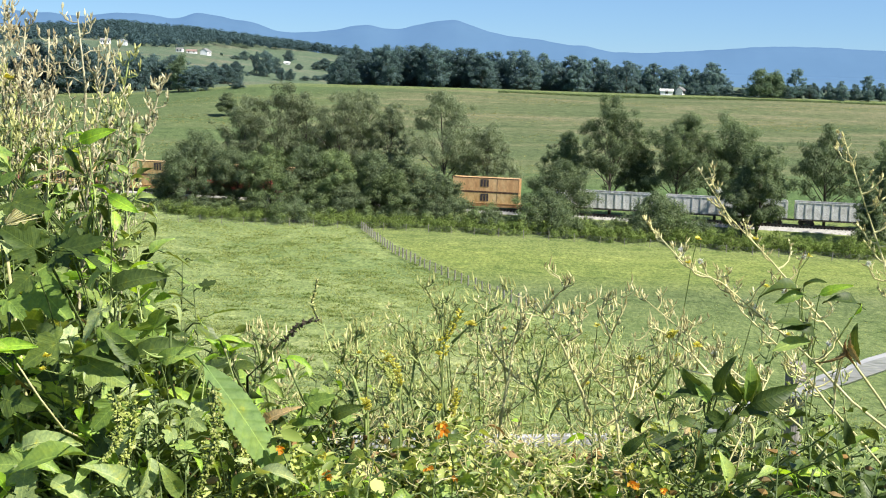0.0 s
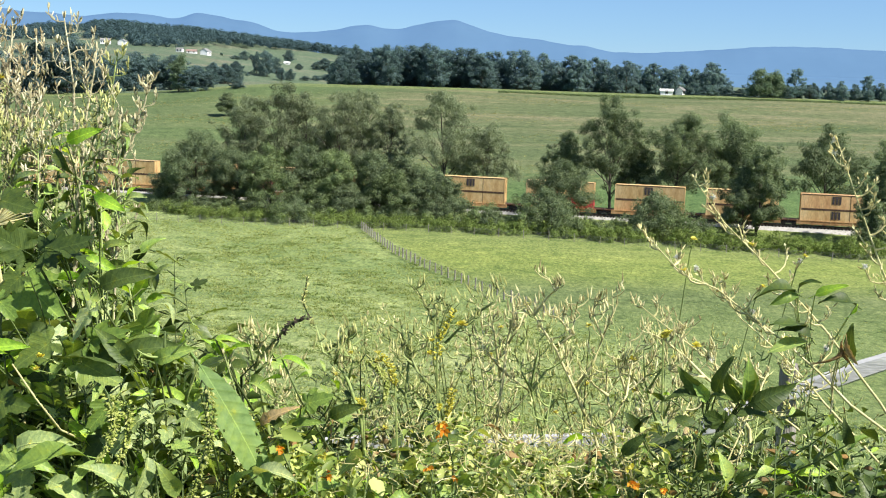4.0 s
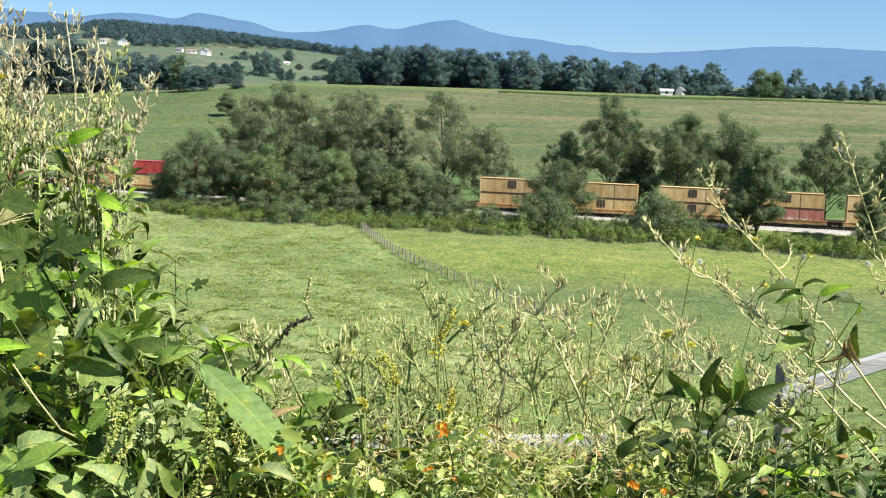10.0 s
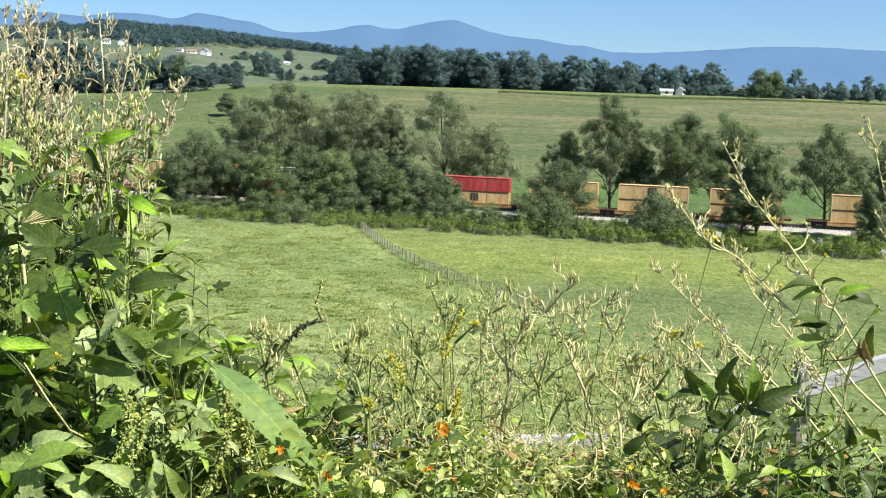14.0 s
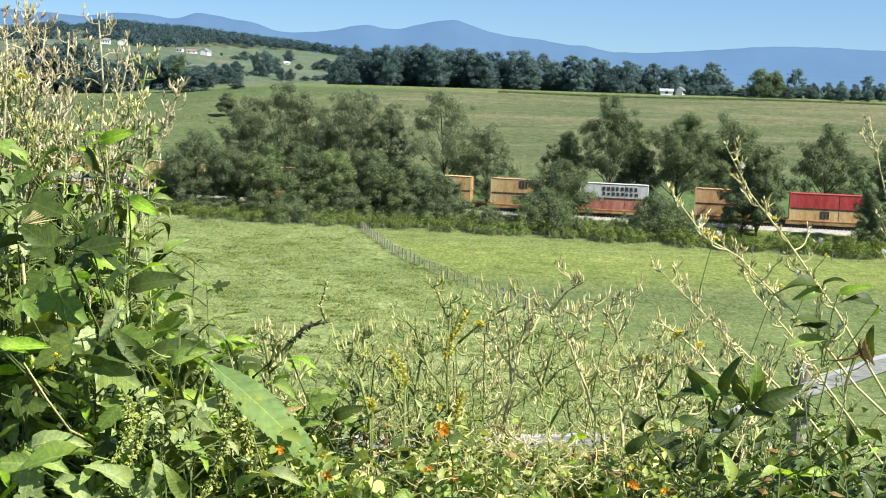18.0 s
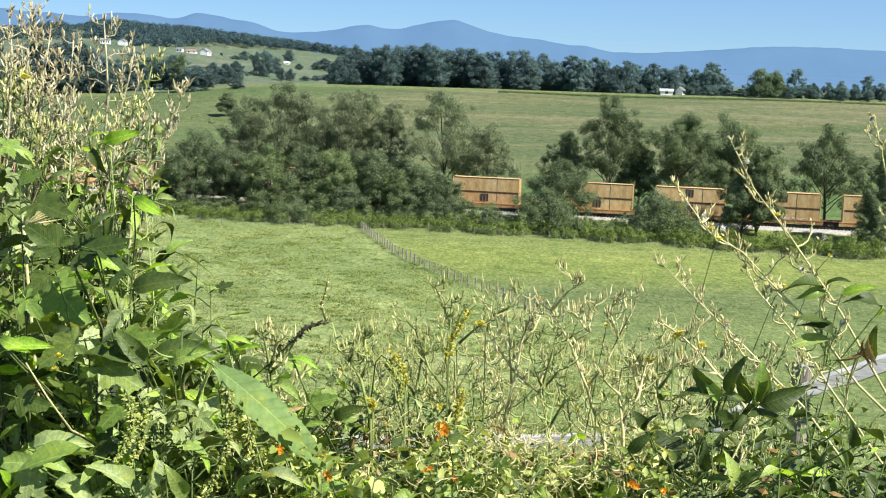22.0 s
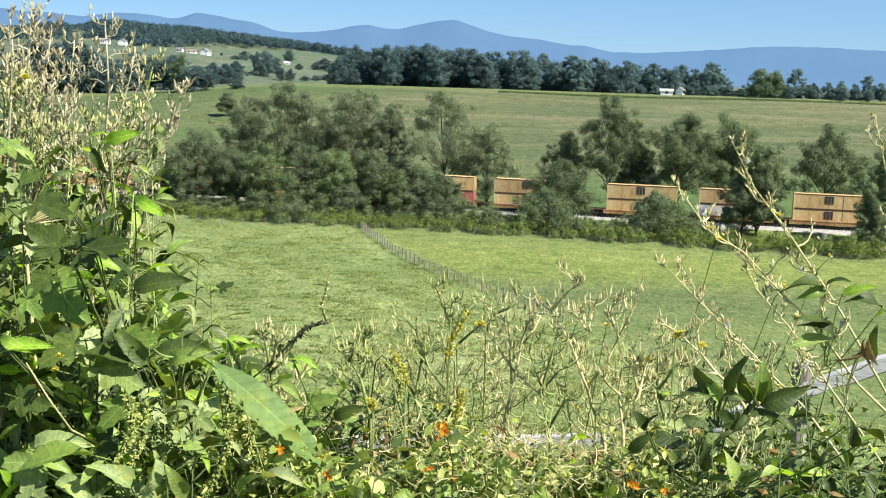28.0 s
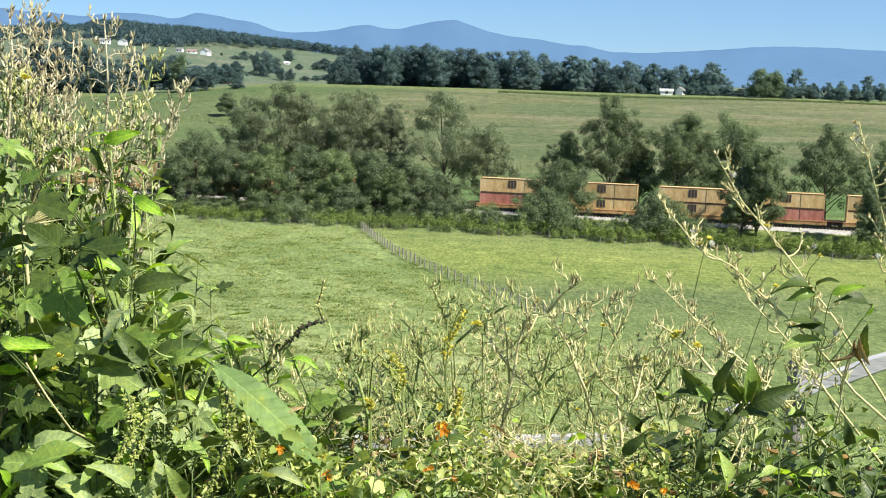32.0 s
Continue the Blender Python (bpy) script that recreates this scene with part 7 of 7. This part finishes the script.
broad_weed(0, "left", 1.0, (-0.431, 1.500, 1.234), "weed with broad olive-green lobed leaves", STEM_DARK, [
    ("lobe_deep", (-0.468, 1.500, 1.357), (-0.513, 1.480, 1.392), 20),
    ("lobe_deep", (-0.465, 1.500, 1.355), (-0.395, 1.480, 1.382), -15),
    ("lobe_deep", (-0.433, 1.490, 1.365), (-0.376, 1.470, 1.349), -25),
    ("deep", (-0.386, 1.500, 1.313), (-0.321, 1.480, 1.336), 30),
    ("pale", (-0.436, 1.500, 1.381), (-0.421, 1.480, 1.414), 0),
    ("pale", (-0.406, 1.490, 1.309), (-0.395, 1.470, 1.347), 10),
    ("lobe_pale", (-0.386, 1.480, 1.297), (-0.422, 1.460, 1.257), 0),
    ("lobe_mid", (-0.404, 1.470, 1.249), (-0.350, 1.450, 1.269), 0),
    ("lime", (-0.384, 1.500, 1.429), (-0.342, 1.480, 1.410), 20)])
broad_weed(1, "left", 0.8, (-0.465, 1.460, 1.170), "weed with broad lobed leaves in the thicket", STEM_DARK, [
    ("lobe_dark", (-0.470, 1.460, 1.340), (-0.505, 1.440, 1.315), 10),
    ("lobe_mid", (-0.508, 1.450, 1.313), (-0.481, 1.430, 1.290), 0),
    ("lobe_dark", (-0.436, 1.460, 1.257), (-0.492, 1.440, 1.232), 0),
    ("lime", (-0.533, 1.440, 1.258), (-0.491, 1.420, 1.249), 0),
    ("lime", (-0.526, 1.440, 1.245), (-0.478, 1.420, 1.265), 0),
    ("lobe_dark", (-0.423, 1.460, 1.229), (-0.362, 1.440, 1.208), 0),
    ("pale", (-0.498, 1.450, 1.121), (-0.436, 1.430, 1.144), 10),
    ("mid", (-0.498, 1.450, 1.114), (-0.450, 1.430, 1.101), 10),
    ("lobe_pale", (-0.513, 1.450, 1.070), (-0.472, 1.430, 1.050), 10),
    ("lobe_dark", (-0.524, 1.450, 1.185), (-0.476, 1.430, 1.178), 0)])
broad_weed(2, "left", 0.4, (-0.276, 1.640, 1.142), "young lime green shoot with pointed leaves", STEM_DARK, [
    ("lime", (-0.280, 1.640, 1.195), (-0.298, 1.618, 1.226), 10),
    ("lime", (-0.278, 1.640, 1.198), (-0.257, 1.618, 1.228), 10),
    ("lime", (-0.279, 1.640, 1.195), (-0.280, 1.618, 1.221), 0)])
broad_weed(3, "right", 0.8, (0.720, 2.100, 1.109), "leaning weed with dark glossy leaves", STEM_GREEN, [
    ("deep", (0.669, 2.100, 1.237), (0.606, 2.080, 1.264), 20),
    ("mid", (0.673, 2.100, 1.235), (0.626, 2.080, 1.228), 0),
    ("deep", (0.675, 2.100, 1.244), (0.696, 2.080, 1.269), 0),
    ("lime", (0.703, 2.100, 1.230), (0.754, 2.080, 1.250), 20),
    ("deep", (0.774, 2.100, 1.207), (0.715, 2.080, 1.236), 10),
    ("deep", (0.687, 2.100, 1.174), (0.620, 2.080, 1.195), 20),
    ("deep", (0.695, 2.100, 1.151), (0.648, 2.080, 1.192), 0),
    ("mid", (0.687, 2.100, 1.149), (0.617, 2.080, 1.147), 20),
    ("deep", (0.765, 2.100, 1.111), (0.756, 2.080, 1.176), 0),
    ("lime", (0.759, 2.100, 1.187), (0.772, 2.080, 1.211), 0)])

broad_weed(9, "left", 1.0, (-0.496, 1.720, 1.345), "tall weed with mixed dark and pale leaves in the thicket", STEM_DARK, [
    ("lime", (-0.491, 1.750, 1.479), (-0.435, 1.730, 1.497), 50),
    ("lime", (-0.513, 1.750, 1.484), (-0.481, 1.730, 1.496), 0),
    ("dark", (-0.507, 1.750, 1.470), (-0.490, 1.730, 1.437), 0),
    ("mid", (-0.576, 1.700, 1.445), (-0.586, 1.680, 1.475), 0),
    ("pale", (-0.599, 1.700, 1.466), (-0.571, 1.680, 1.443), 0),
    ("lobe_mid", (-0.594, 1.660, 1.417), (-0.554, 1.640, 1.447), 0),
    ("pale", (-0.538, 1.660, 1.426), (-0.516, 1.640, 1.451), 0),
    ("lobe_pale", (-0.609, 1.660, 1.440), (-0.576, 1.640, 1.414), 0),
    ("lobe_mid", (-0.528, 1.660, 1.419), (-0.558, 1.640, 1.399), 0),
    ("dark", (-0.451, 1.660, 1.386), (-0.461, 1.640, 1.357), 0),
    ("mid", (-0.501, 1.660, 1.408), (-0.511, 1.640, 1.379), 0),
    ("lobe_dark", (-0.596, 1.620, 1.394), (-0.559, 1.600, 1.375), 0)])

broad_weed(20, "right_low", 1.0, (0.410, 1.590, 1.141), "weed with a whorl of broad dark green leaves", STEM_DARK, [
    ("deep", (0.382, 1.560, 1.186), (0.393, 1.540, 1.242), -12),
    ("deep", (0.366, 1.560, 1.187), (0.328, 1.540, 1.225), 15),
    ("deep", (0.367, 1.560, 1.182), (0.320, 1.540, 1.202), 20),
    ("dark", (0.412, 1.560, 1.175), (0.389, 1.540, 1.220), 0),
    ("mid", (0.417, 1.560, 1.175), (0.429, 1.540, 1.230), 10),
    ("dark", (0.422, 1.560, 1.178), (0.439, 1.540, 1.211), 15),
    ("deep", (0.424, 1.560, 1.173), (0.483, 1.540, 1.199), 25),
    ("deep", (0.410, 1.560, 1.158), (0.466, 1.540, 1.163), -20),
    ("deep", (0.409, 1.560, 1.158), (0.392, 1.540, 1.145), 10),
    ("mid", (0.372, 1.560, 1.179), (0.351, 1.540, 1.208), 0),
    ("dark", (0.375, 1.560, 1.182), (0.392, 1.540, 1.195), 0),
    ("lobe_deep", (0.399, 1.560, 1.147), (0.369, 1.540, 1.164), 0),
    ("mid", (0.414, 1.560, 1.174), (0.415, 1.540, 1.203), 0)])
broad_weed(21, "right_low", 0.6, (0.388, 1.530, 1.063), "low weed with dark and bright upright leaves", STEM_DARK, [
    ("mid", (0.377, 1.500, 1.076), (0.378, 1.480, 1.127), 0),
    ("dark", (0.391, 1.500, 1.086), (0.415, 1.480, 1.109), 15),
    ("deep", (0.343, 1.500, 1.102), (0.339, 1.480, 1.135), 0),
    ("deep", (0.303, 1.500, 1.101), (0.298, 1.480, 1.132), 0),
    ("deep", (0.246, 1.500, 1.122), (0.267, 1.480, 1.152), 10),
    ("dark", (0.350, 1.500, 1.089), (0.368, 1.480, 1.100), 0),
    ("mid", (0.429, 1.500, 1.108), (0.435, 1.480, 1.128), 0),
    ("mid", (0.515, 1.500, 1.161), (0.496, 1.480, 1.179), 0),
    ("deep", (0.533, 1.500, 1.138), (0.523, 1.480, 1.167), 0),
    ("deep", (0.266, 1.500, 1.153), (0.271, 1.480, 1.179), 0),
    ("deep", (0.265, 1.500, 1.153), (0.249, 1.480, 1.181), 10),
    ("deep", (0.270, 1.500, 1.150), (0.288, 1.480, 1.163), 0)])
broad_weed(22, "left", 0.5, (-0.343, 1.460, 1.145), "ragweed with dark drooping leaves", STEM_GREEN, [
    ("deep", (-0.366, 1.460, 1.225), (-0.430, 1.440, 1.262), 15),
    ("deep", (-0.359, 1.460, 1.227), (-0.392, 1.440, 1.273), -10),
    ("mid", (-0.332, 1.460, 1.232), (-0.290, 1.440, 1.252), 10),
    ("lobe_mid", (-0.381, 1.460, 1.187), (-0.411, 1.440, 1.149), 0),
    ("lobe_deep", (-0.398, 1.470, 1.140), (-0.428, 1.450, 1.102), 0),
    ("deep", (-0.342, 1.500, 1.088), (-0.373, 1.480, 1.064), 0)])
broad_weed(23, "right", 0.7, (0.719, 2.000, 1.075), "withered weed with a hanging bunch of brown leaves", STEM_STRAW, [
    ("dry", (0.713, 2.000, 1.172), (0.704, 1.980, 1.138), 50),
    ("dry", (0.719, 2.000, 1.172), (0.720, 1.980, 1.134), 60),
    ("dry", (0.711, 2.000, 1.158), (0.691, 1.980, 1.128), -50)])
broad_weed(24, "left", 0.2, (-0.228, 1.620, 1.076), "low weed with one orange-brown withered leaf", STEM_DARK, [
    ("dry", (-0.238, 1.620, 1.106), (-0.199, 1.600, 1.142), 0),
    ("mid", (-0.197, 1.620, 1.101), (-0.165, 1.600, 1.124), 0),
    ("lobe_mid", (-0.182, 1.620, 1.134), (-0.142, 1.600, 1.157), 0),
    ("dark", (-0.143, 1.620, 1.119), (-0.104, 1.600, 1.142), 0),
    ("lobe_dark", (-0.138, 1.640, 1.146), (-0.167, 1.620, 1.158), 0)])
broad_weed(30, "left", 0.35, (-0.392, 1.420, 1.070), "low weed with pale and bright soft leaves", STEM_DARK, [
    ("mid", (-0.402, 1.380, 1.135), (-0.483, 1.350, 1.147), 20),
    ("mid", (-0.391, 1.380, 1.130), (-0.412, 1.350, 1.114), 0),
    ("lobe_pale", (-0.476, 1.380, 1.124), (-0.476, 1.350, 1.094), 0),
    ("pale", (-0.448, 1.380, 1.104), (-0.396, 1.350, 1.094), 10),
    ("pale", (-0.329, 1.380, 1.134), (-0.326, 1.350, 1.103), 0),
    ("pale", (-0.360, 1.380, 1.098), (-0.382, 1.350, 1.138), 0),
    ("lime", (-0.502, 1.380, 1.090), (-0.502, 1.350, 1.126), 0),
    ("dark", (-0.294, 1.380, 1.088), (-0.307, 1.350, 1.129), 0),
    ("mid", (-0.234, 1.380, 1.090), (-0.210, 1.350, 1.132), 10),
    ("pale", (-0.201, 1.380, 1.112), (-0.169, 1.350, 1.142), 0)])


def build_dry_frond():
    """A dead frond: straw-coloured blades spread like a fan."""
    root, base = rooted("dry_frond", -0.557, 1.6, "dead straw-coloured frond spread like a fan", "plant", "", 0.0)
    g, h = Geo(), Geo()
    p = Vector((0, 0, 1.375))
    g.tube([(0.02, 0.12, 0), (0.0, 0.05, p.z * 0.8), tuple(p)], [0.003, 0.0025, 0.002], 5)
    for i in range(12):
        w = radians(6 + i * 5.5)
        v = Vector((math.cos(w), -0.1 + 0.02 * (i % 3), math.sin(w))).normalized()
        pod(h, p + v * 0.004, v, 0.05 + 0.004 * (i % 4), 0.0016)
    part("stem", g, STEM_STRAW, root, smooth=True)
    tagged(part("frond_blade", h, POD_STRAW, root), kind="stuff")
    SWAY.append((root, base, 0.75, "left", 0.9))


build_dry_frond()


def build_dark_stalk():
    root, base = rooted("seed_stalk", -0.281, 1.8, "dark withered weed stalk bent over with a thin pale tip", "plant", "seed stalks", 0.0)
    rr = random.Random(71)
    line = [(-0.281, 1.126), (-0.248, 1.156), (-0.225, 1.182), (-0.200, 1.207), (-0.172, 1.215)]
    pts = [Vector((-0.03, 0.1, 0.0))] + [Vector((x - base.x, 0, z)) for x, z in line]
    g, h, f = Geo(), Geo(), Geo()
    g.tube(pts, [0.003] + [0.0022] * len(line), 6)
    for i in range(60):
        t = rr.random()
        p = pts[-3].lerp(pts[-2], t * 2) if t < 0.5 else pts[-2].lerp(pts[-1], t * 2 - 1)
        pod(h, p, Vector((rr.gauss(0, 1), rr.gauss(0, 1), rr.gauss(0, 0.7))).normalized(), 0.008, 0.002)
    tip = [Vector((x - base.x, 0, z)) for x, z in [(-0.177, 1.227), (-0.181, 1.241), (-0.175, 1.258), (-0.172, 1.277)]]
    g.tube([pts[-1]] + tip, [0.0012] * (len(tip) + 1), 4)
    for i in range(36):
        t = i / 36 * (len(tip) - 1)
        p = tip[int(t)].lerp(tip[int(t) + 1], t - int(t))
        pod(f, p, Vector((rr.gauss(0, 1), rr.gauss(0, 1), 0.5)).normalized(), 0.006, 0.0016)
    part("stem", g, STEM_DARK, root, smooth=True)
    tagged(part("seed_head", h, DARK_SEED, root, "blackened seed head"), kind="stuff")
    tagged(part("seed_tip", f, POD_GREEN, root, "pale green seed tip"), kind="stuff")
    SWAY.append((root, base, 0.85, "middle", 0.7))


build_dark_stalk()


def build_yellow_flowers():
    rr = random.Random(17)
    for x, y, z, size, gust in (
            (0.062, 1.85, 1.206, 0.012, "middle"),
            (0.012, 1.8, 1.17, 0.008, "middle"),
            (0.015, 1.8, 1.191, 0.007, "middle"),
            (0.419, 1.9, 1.173, 0.0095, "right_low"),
            (0.264, 1.9, 1.201, 0.007, "middle"),
            (-0.637, 1.85, 1.563, 0.011, "left"),
            (0.325, 1.85, 1.16, 0.008, "middle"),
            (-0.068, 1.8, 1.157, 0.007, "middle"),
            (-0.108, 1.8, 1.168, 0.006, "middle"),
            (-0.454, 1.42, 1.243, 0.007, "left"),
            (-0.46, 1.42, 1.227, 0.006, "left"),
            (0.482, 2.1, 1.319, 0.008, "right"),
            (0.601, 2.1, 1.239, 0.007, "right"),
            (0.676, 2.1, 1.295, 0.007, "right")):
        root, base = rooted("yellow_flower", x, y, "small yellow flower on a thin green stalk", "flower", "yellow flowers", 0.0)
        g = Geo()
        g.tube([(0.03, 0.45, 0), (0.025, 0.4, z * 0.75), (0.012, 0.1, z * 0.97), (0, 0, z)], [0.0012, 0.0011, 0.0008, 0.0006], 5)
        part("stem", g, STEM_GREEN, root)
        part("blossom", bloom_geo(rr, Vector((0, 0, z)), size, 11), PETAL_YELLOW, root, "bright yellow petals", True)
        SWAY.append((root, base, 0.8, gust, 0.7))


build_yellow_flowers()


def build_bract_stalk():
    """A stalk that has lost its flower, with curling brown bracts at its head."""
    line = [(-0.323, 1.47, 1.215), (-0.318, 1.46, 1.243), (-0.314, 1.45, 1.272)]
    root, base = rooted("bract_stalk", line[0][0], line[0][1], "bare brown stalk with curling dry bracts", "plant", "", 0.0)
    g = Geo()
    pts = [Vector(p) - base for p in line]
    g.tube([(0.0, 0.4, 0.0), (0.0, 0.25, pts[0].z * 0.75)] + pts, [0.0024, 0.0022, 0.002, 0.0022, 0.0013], 6)
    part("stem", g, STEM_DARK, root, smooth=True)
    for curl in ([(-0.32, 1.46, 1.241), (-0.333, 1.45, 1.234), (-0.347, 1.44, 1.252)],
                 [(-0.318, 1.46, 1.241), (-0.299, 1.45, 1.232), (-0.278, 1.44, 1.251)],
                 [(-0.318, 1.46, 1.232), (-0.299, 1.45, 1.251), (-0.281, 1.44, 1.269)]):
        g = Geo()
        a, b, c = (Vector(p) - base for p in curl)
        g.tube([a.lerp(b, t).lerp(b.lerp(c, t), t) for t in (0.0, 0.2, 0.4, 0.6, 0.8, 1.0)], [0.0012, 0.0016, 0.0016, 0.0013, 0.0009, 0.0004], 6)
        part("bract", g, STEM_GREEN, root, smooth=True)
    SWAY.append((root, base, 0.8, "left", 0.6))
    line = [(-0.488, 1.4, 1.24), (-0.466, 1.41, 1.195), (-0.445, 1.43, 1.15)]
    root, base = rooted("dead_stalk", line[2][0], line[2][1], "pale dead stalk leaning through the thicket", "plant", "", 0.0)
    g = Geo()
    g.tube([(0.1, 0.5, 0.0), (0.08, 0.4, 0.75), (0.03, 0.14, 1.07)] + [Vector(p) - base for p in line[::-1]], [0.002, 0.002, 0.0015, 0.0013, 0.0012, 0.001], 6)
    part("stem", g, STEM_STRAW, root, smooth=True)
    SWAY.append((root, base, 0.8, "left", 0.5))


build_bract_stalk()


# ---- old rail fence on the bank ----
LOOSE = []


def split_rail(name, a, b, thick, deep, label):
    """A riven fence rail between two places: uneven, tapered at the ends."""
    a, b = Vector(a), Vector(b)
    root = new(name)
    tagged(root, label, "fence rail")
    root.matrix_basis = pose(*a)
    way = b - a
    rr = random.Random(int(a.x * 100))
    g = Geo()
    n = 12
    verts = []
    for i in range(n + 1):
        t = i / n
        c = way * t
        k = 0.75 + 0.25 * min(1.0, min(t, 1 - t) * 8)
        up = thick / 2 * k * rr.uniform(0.9, 1.1)
        dp = deep / 2 * k
        lift = rr.uniform(-0.004, 0.004)
        for dy, dz in ((-dp, -up * 0.7), (-dp * 0.9, up * 0.75), (-dp * 0.2, up), (dp, up * 0.6), (dp, -up), (0, -up * 1.1)):
            verts.append((c.x, c.y + dy, c.z + dz + lift))
    faces = [(i * 6 + k, i * 6 + (k + 1) % 6, (i + 1) * 6 + (k + 1) % 6, (i + 1) * 6 + k) for i in range(n) for k in range(6)]
    faces += [(5, 4, 3, 2, 1, 0), tuple(n * 6 + k for k in range(6))]
    g.add(verts, faces)
    part("rail_board", g, RAIL_WOOD, root)
    return root


def build_old_fence():
    r = split_rail("fence_rail", (1.273, 4.2, 0.504), (2.031, 4.2, 0.785), 0.07, 0.045, "silver weathered split rail leaning in the weeds")
    LOOSE.append(r)
    LOOSE.append(split_rail("fence_rail", (0.991, 4.24, 0.360), (1.233, 4.24, 0.467), 0.075, 0.05, "short broken end of a weathered fence rail"))
    root, base = rooted("fence_post", 1.312, 4.3, "weathered grey wooden fence post", "fence post")
    g = Geo()
    top = 0.590 - base.z
    g.tube([(0, 0, -0.2), (0.005, 0, top * 0.5), (0, 0, top - 0.01), (0, 0, top)], [0.04, 0.038, 0.036, 0.03], 9)
    part("post_body", g, POST_WOOD, root, smooth=False)
    LOOSE.append(root)
    split_rail("fence_rail", (-0.5, 4.15, 0.275), (0.72, 4.15, 0.325), 0.046, 0.05, "pale weathered split rail lying behind the weeds")
    for x in (-0.45, 0.7):
        root, base = rooted("fence_post", x, 4.22, "short weathered fence post hidden in weeds", "fence post")
        g = Geo()
        top = 0.34 - base.z
        g.tube([(0, 0, -0.2), (0, 0, top * 0.5), (0, 0, top)], [0.045, 0.043, 0.04], 9)
        part("post_body", g, POST_WOOD, root)


build_old_fence()


# ---- movement ----
# gusts: seconds and the lean they give, in thousandths of a radian
GUST = {
    "left": ((0, -50), (0.5, -67), (1, -52), (1.5, -50), (2, -25), (2.5, -65), (3.5, -67), (5.5, -107), (6, -97), (6.5, -72), (7, -50), (7.5, -60),
             (8, -40), (8.5, -117), (9, -108), (9.5, -75), (10, -72), (10.5, -45), (11, -25), (12, -32), (12.5, -37), (13, -25), (14, -10), (16.5, -13),
             (20, -6), (24, 0), (31.5, 0), (32, -1)),
    "middle": ((0, -53), (0.5, -70), (1, -33), (1.5, -20), (2, -40), (2.5, -60), (3.5, -80), (5.5, -160), (6, -77), (6.5, -40), (7, -60), (8, -53),
               (8.5, -160), (9, -70), (9.5, -90), (10, -88), (10.5, -60), (11, -50), (12, -63), (13, -33), (14, -30), (16.5, -13), (20, -3), (24, 0), (31.5, -3), (32, -20)),
    "right": ((0, -107), (0.5, -60), (1, -36), (1.5, -30), (2, -107), (2.5, -110), (3, -85), (3.5, -124), (5.5, -131), (6, -62), (6.5, -85), (7, -108), (7.5, -109),
              (8, -127), (8.5, -235), (9, -145), (9.5, -147), (10, -109), (11, -104), (11.5, -115), (12, -95), (12.5, -67), (13, -33), (14, -25), (16.5, -31),
              (18, -22), (21, -9), (25, 0), (28, -4), (31, -10), (31.5, -16), (32, -53)),
    "right_low": ((0, -33), (0.5, -22), (1, -20), (1.5, -11), (2, -37), (2.5, -44), (3, -28), (3.5, -37), (5.5, -39), (6, -28), (7, -39), (8, -59), (8.5, -100),
                  (9, -74), (9.5, -80), (10, -70), (11, -63), (12, -52), (13, -33), (14, -26), (16.5, -22), (20, -9), (25, 0), (31, -6), (32, -33)),
}
# the loose rail's shift, in millimetres along x and z
SHIFT = ((0, -21, -4), (0.5, 2, 6), (1, -2, 2), (1.5, 8, 6), (2, -35, -10), (2.5, -37, -10), (3, -20, 0), (3.5, -37, -10), (5.5, -47, -12), (6, -14, -4),
         (6.5, -29, -6), (7, -39, -10), (7.5, -35, -6), (8, -57, -4), (8.5, -109, -37), (9, -98, -31), (9.5, -74, -18), (10, -57, -12), (11, -51, -6),
         (12, -35, -6), (13, -8, 2), (14, 0, 0), (31.5, 0, 0), (32, -14, 2))
DROOP = ((0, 57), (2, 53), (3.5, 60), (5.5, 66), (6, 64), (7, 57), (8, 55), (9, 48), (11, 47), (13, 45), (16.5, 43), (19, 42), (25, 41), (32, 41))


def motions():
    for ob, s, up in TRAIN:
        walk(ob, [(0.0, on_track(s, 0, RAIL_TOP + up)), (32.0, on_track(s + SPEED * 32.0, 0, RAIL_TOP + up))])
    for ob, base, pivot, gust, share in SWAY:
        rows = []
        for t, a in GUST[gust]:
            turn = pose(0, 0, 0, 0, math.degrees(a * 0.001 * share), 0)
            rows.append((t, Matrix.Translation(base + Vector((0, 0, pivot))) @ turn @ Matrix.Translation((0, 0, -pivot))))
        walk(ob, rows)
    for ob in LOOSE:
        p = ob.matrix_basis.translation.copy()
        walk(ob, [(t, pose(p.x + dx * 0.001, p.y, p.z + dz * 0.001)) for t, dx, dz in SHIFT])
    for ob in BIG:
        walk(ob, [(t, pose(0.012, -0.005, 1.205, 0, a, 0) @ pose(0, 0, 0, 48, 0, 0)) for t, a in DROOP])


motions()
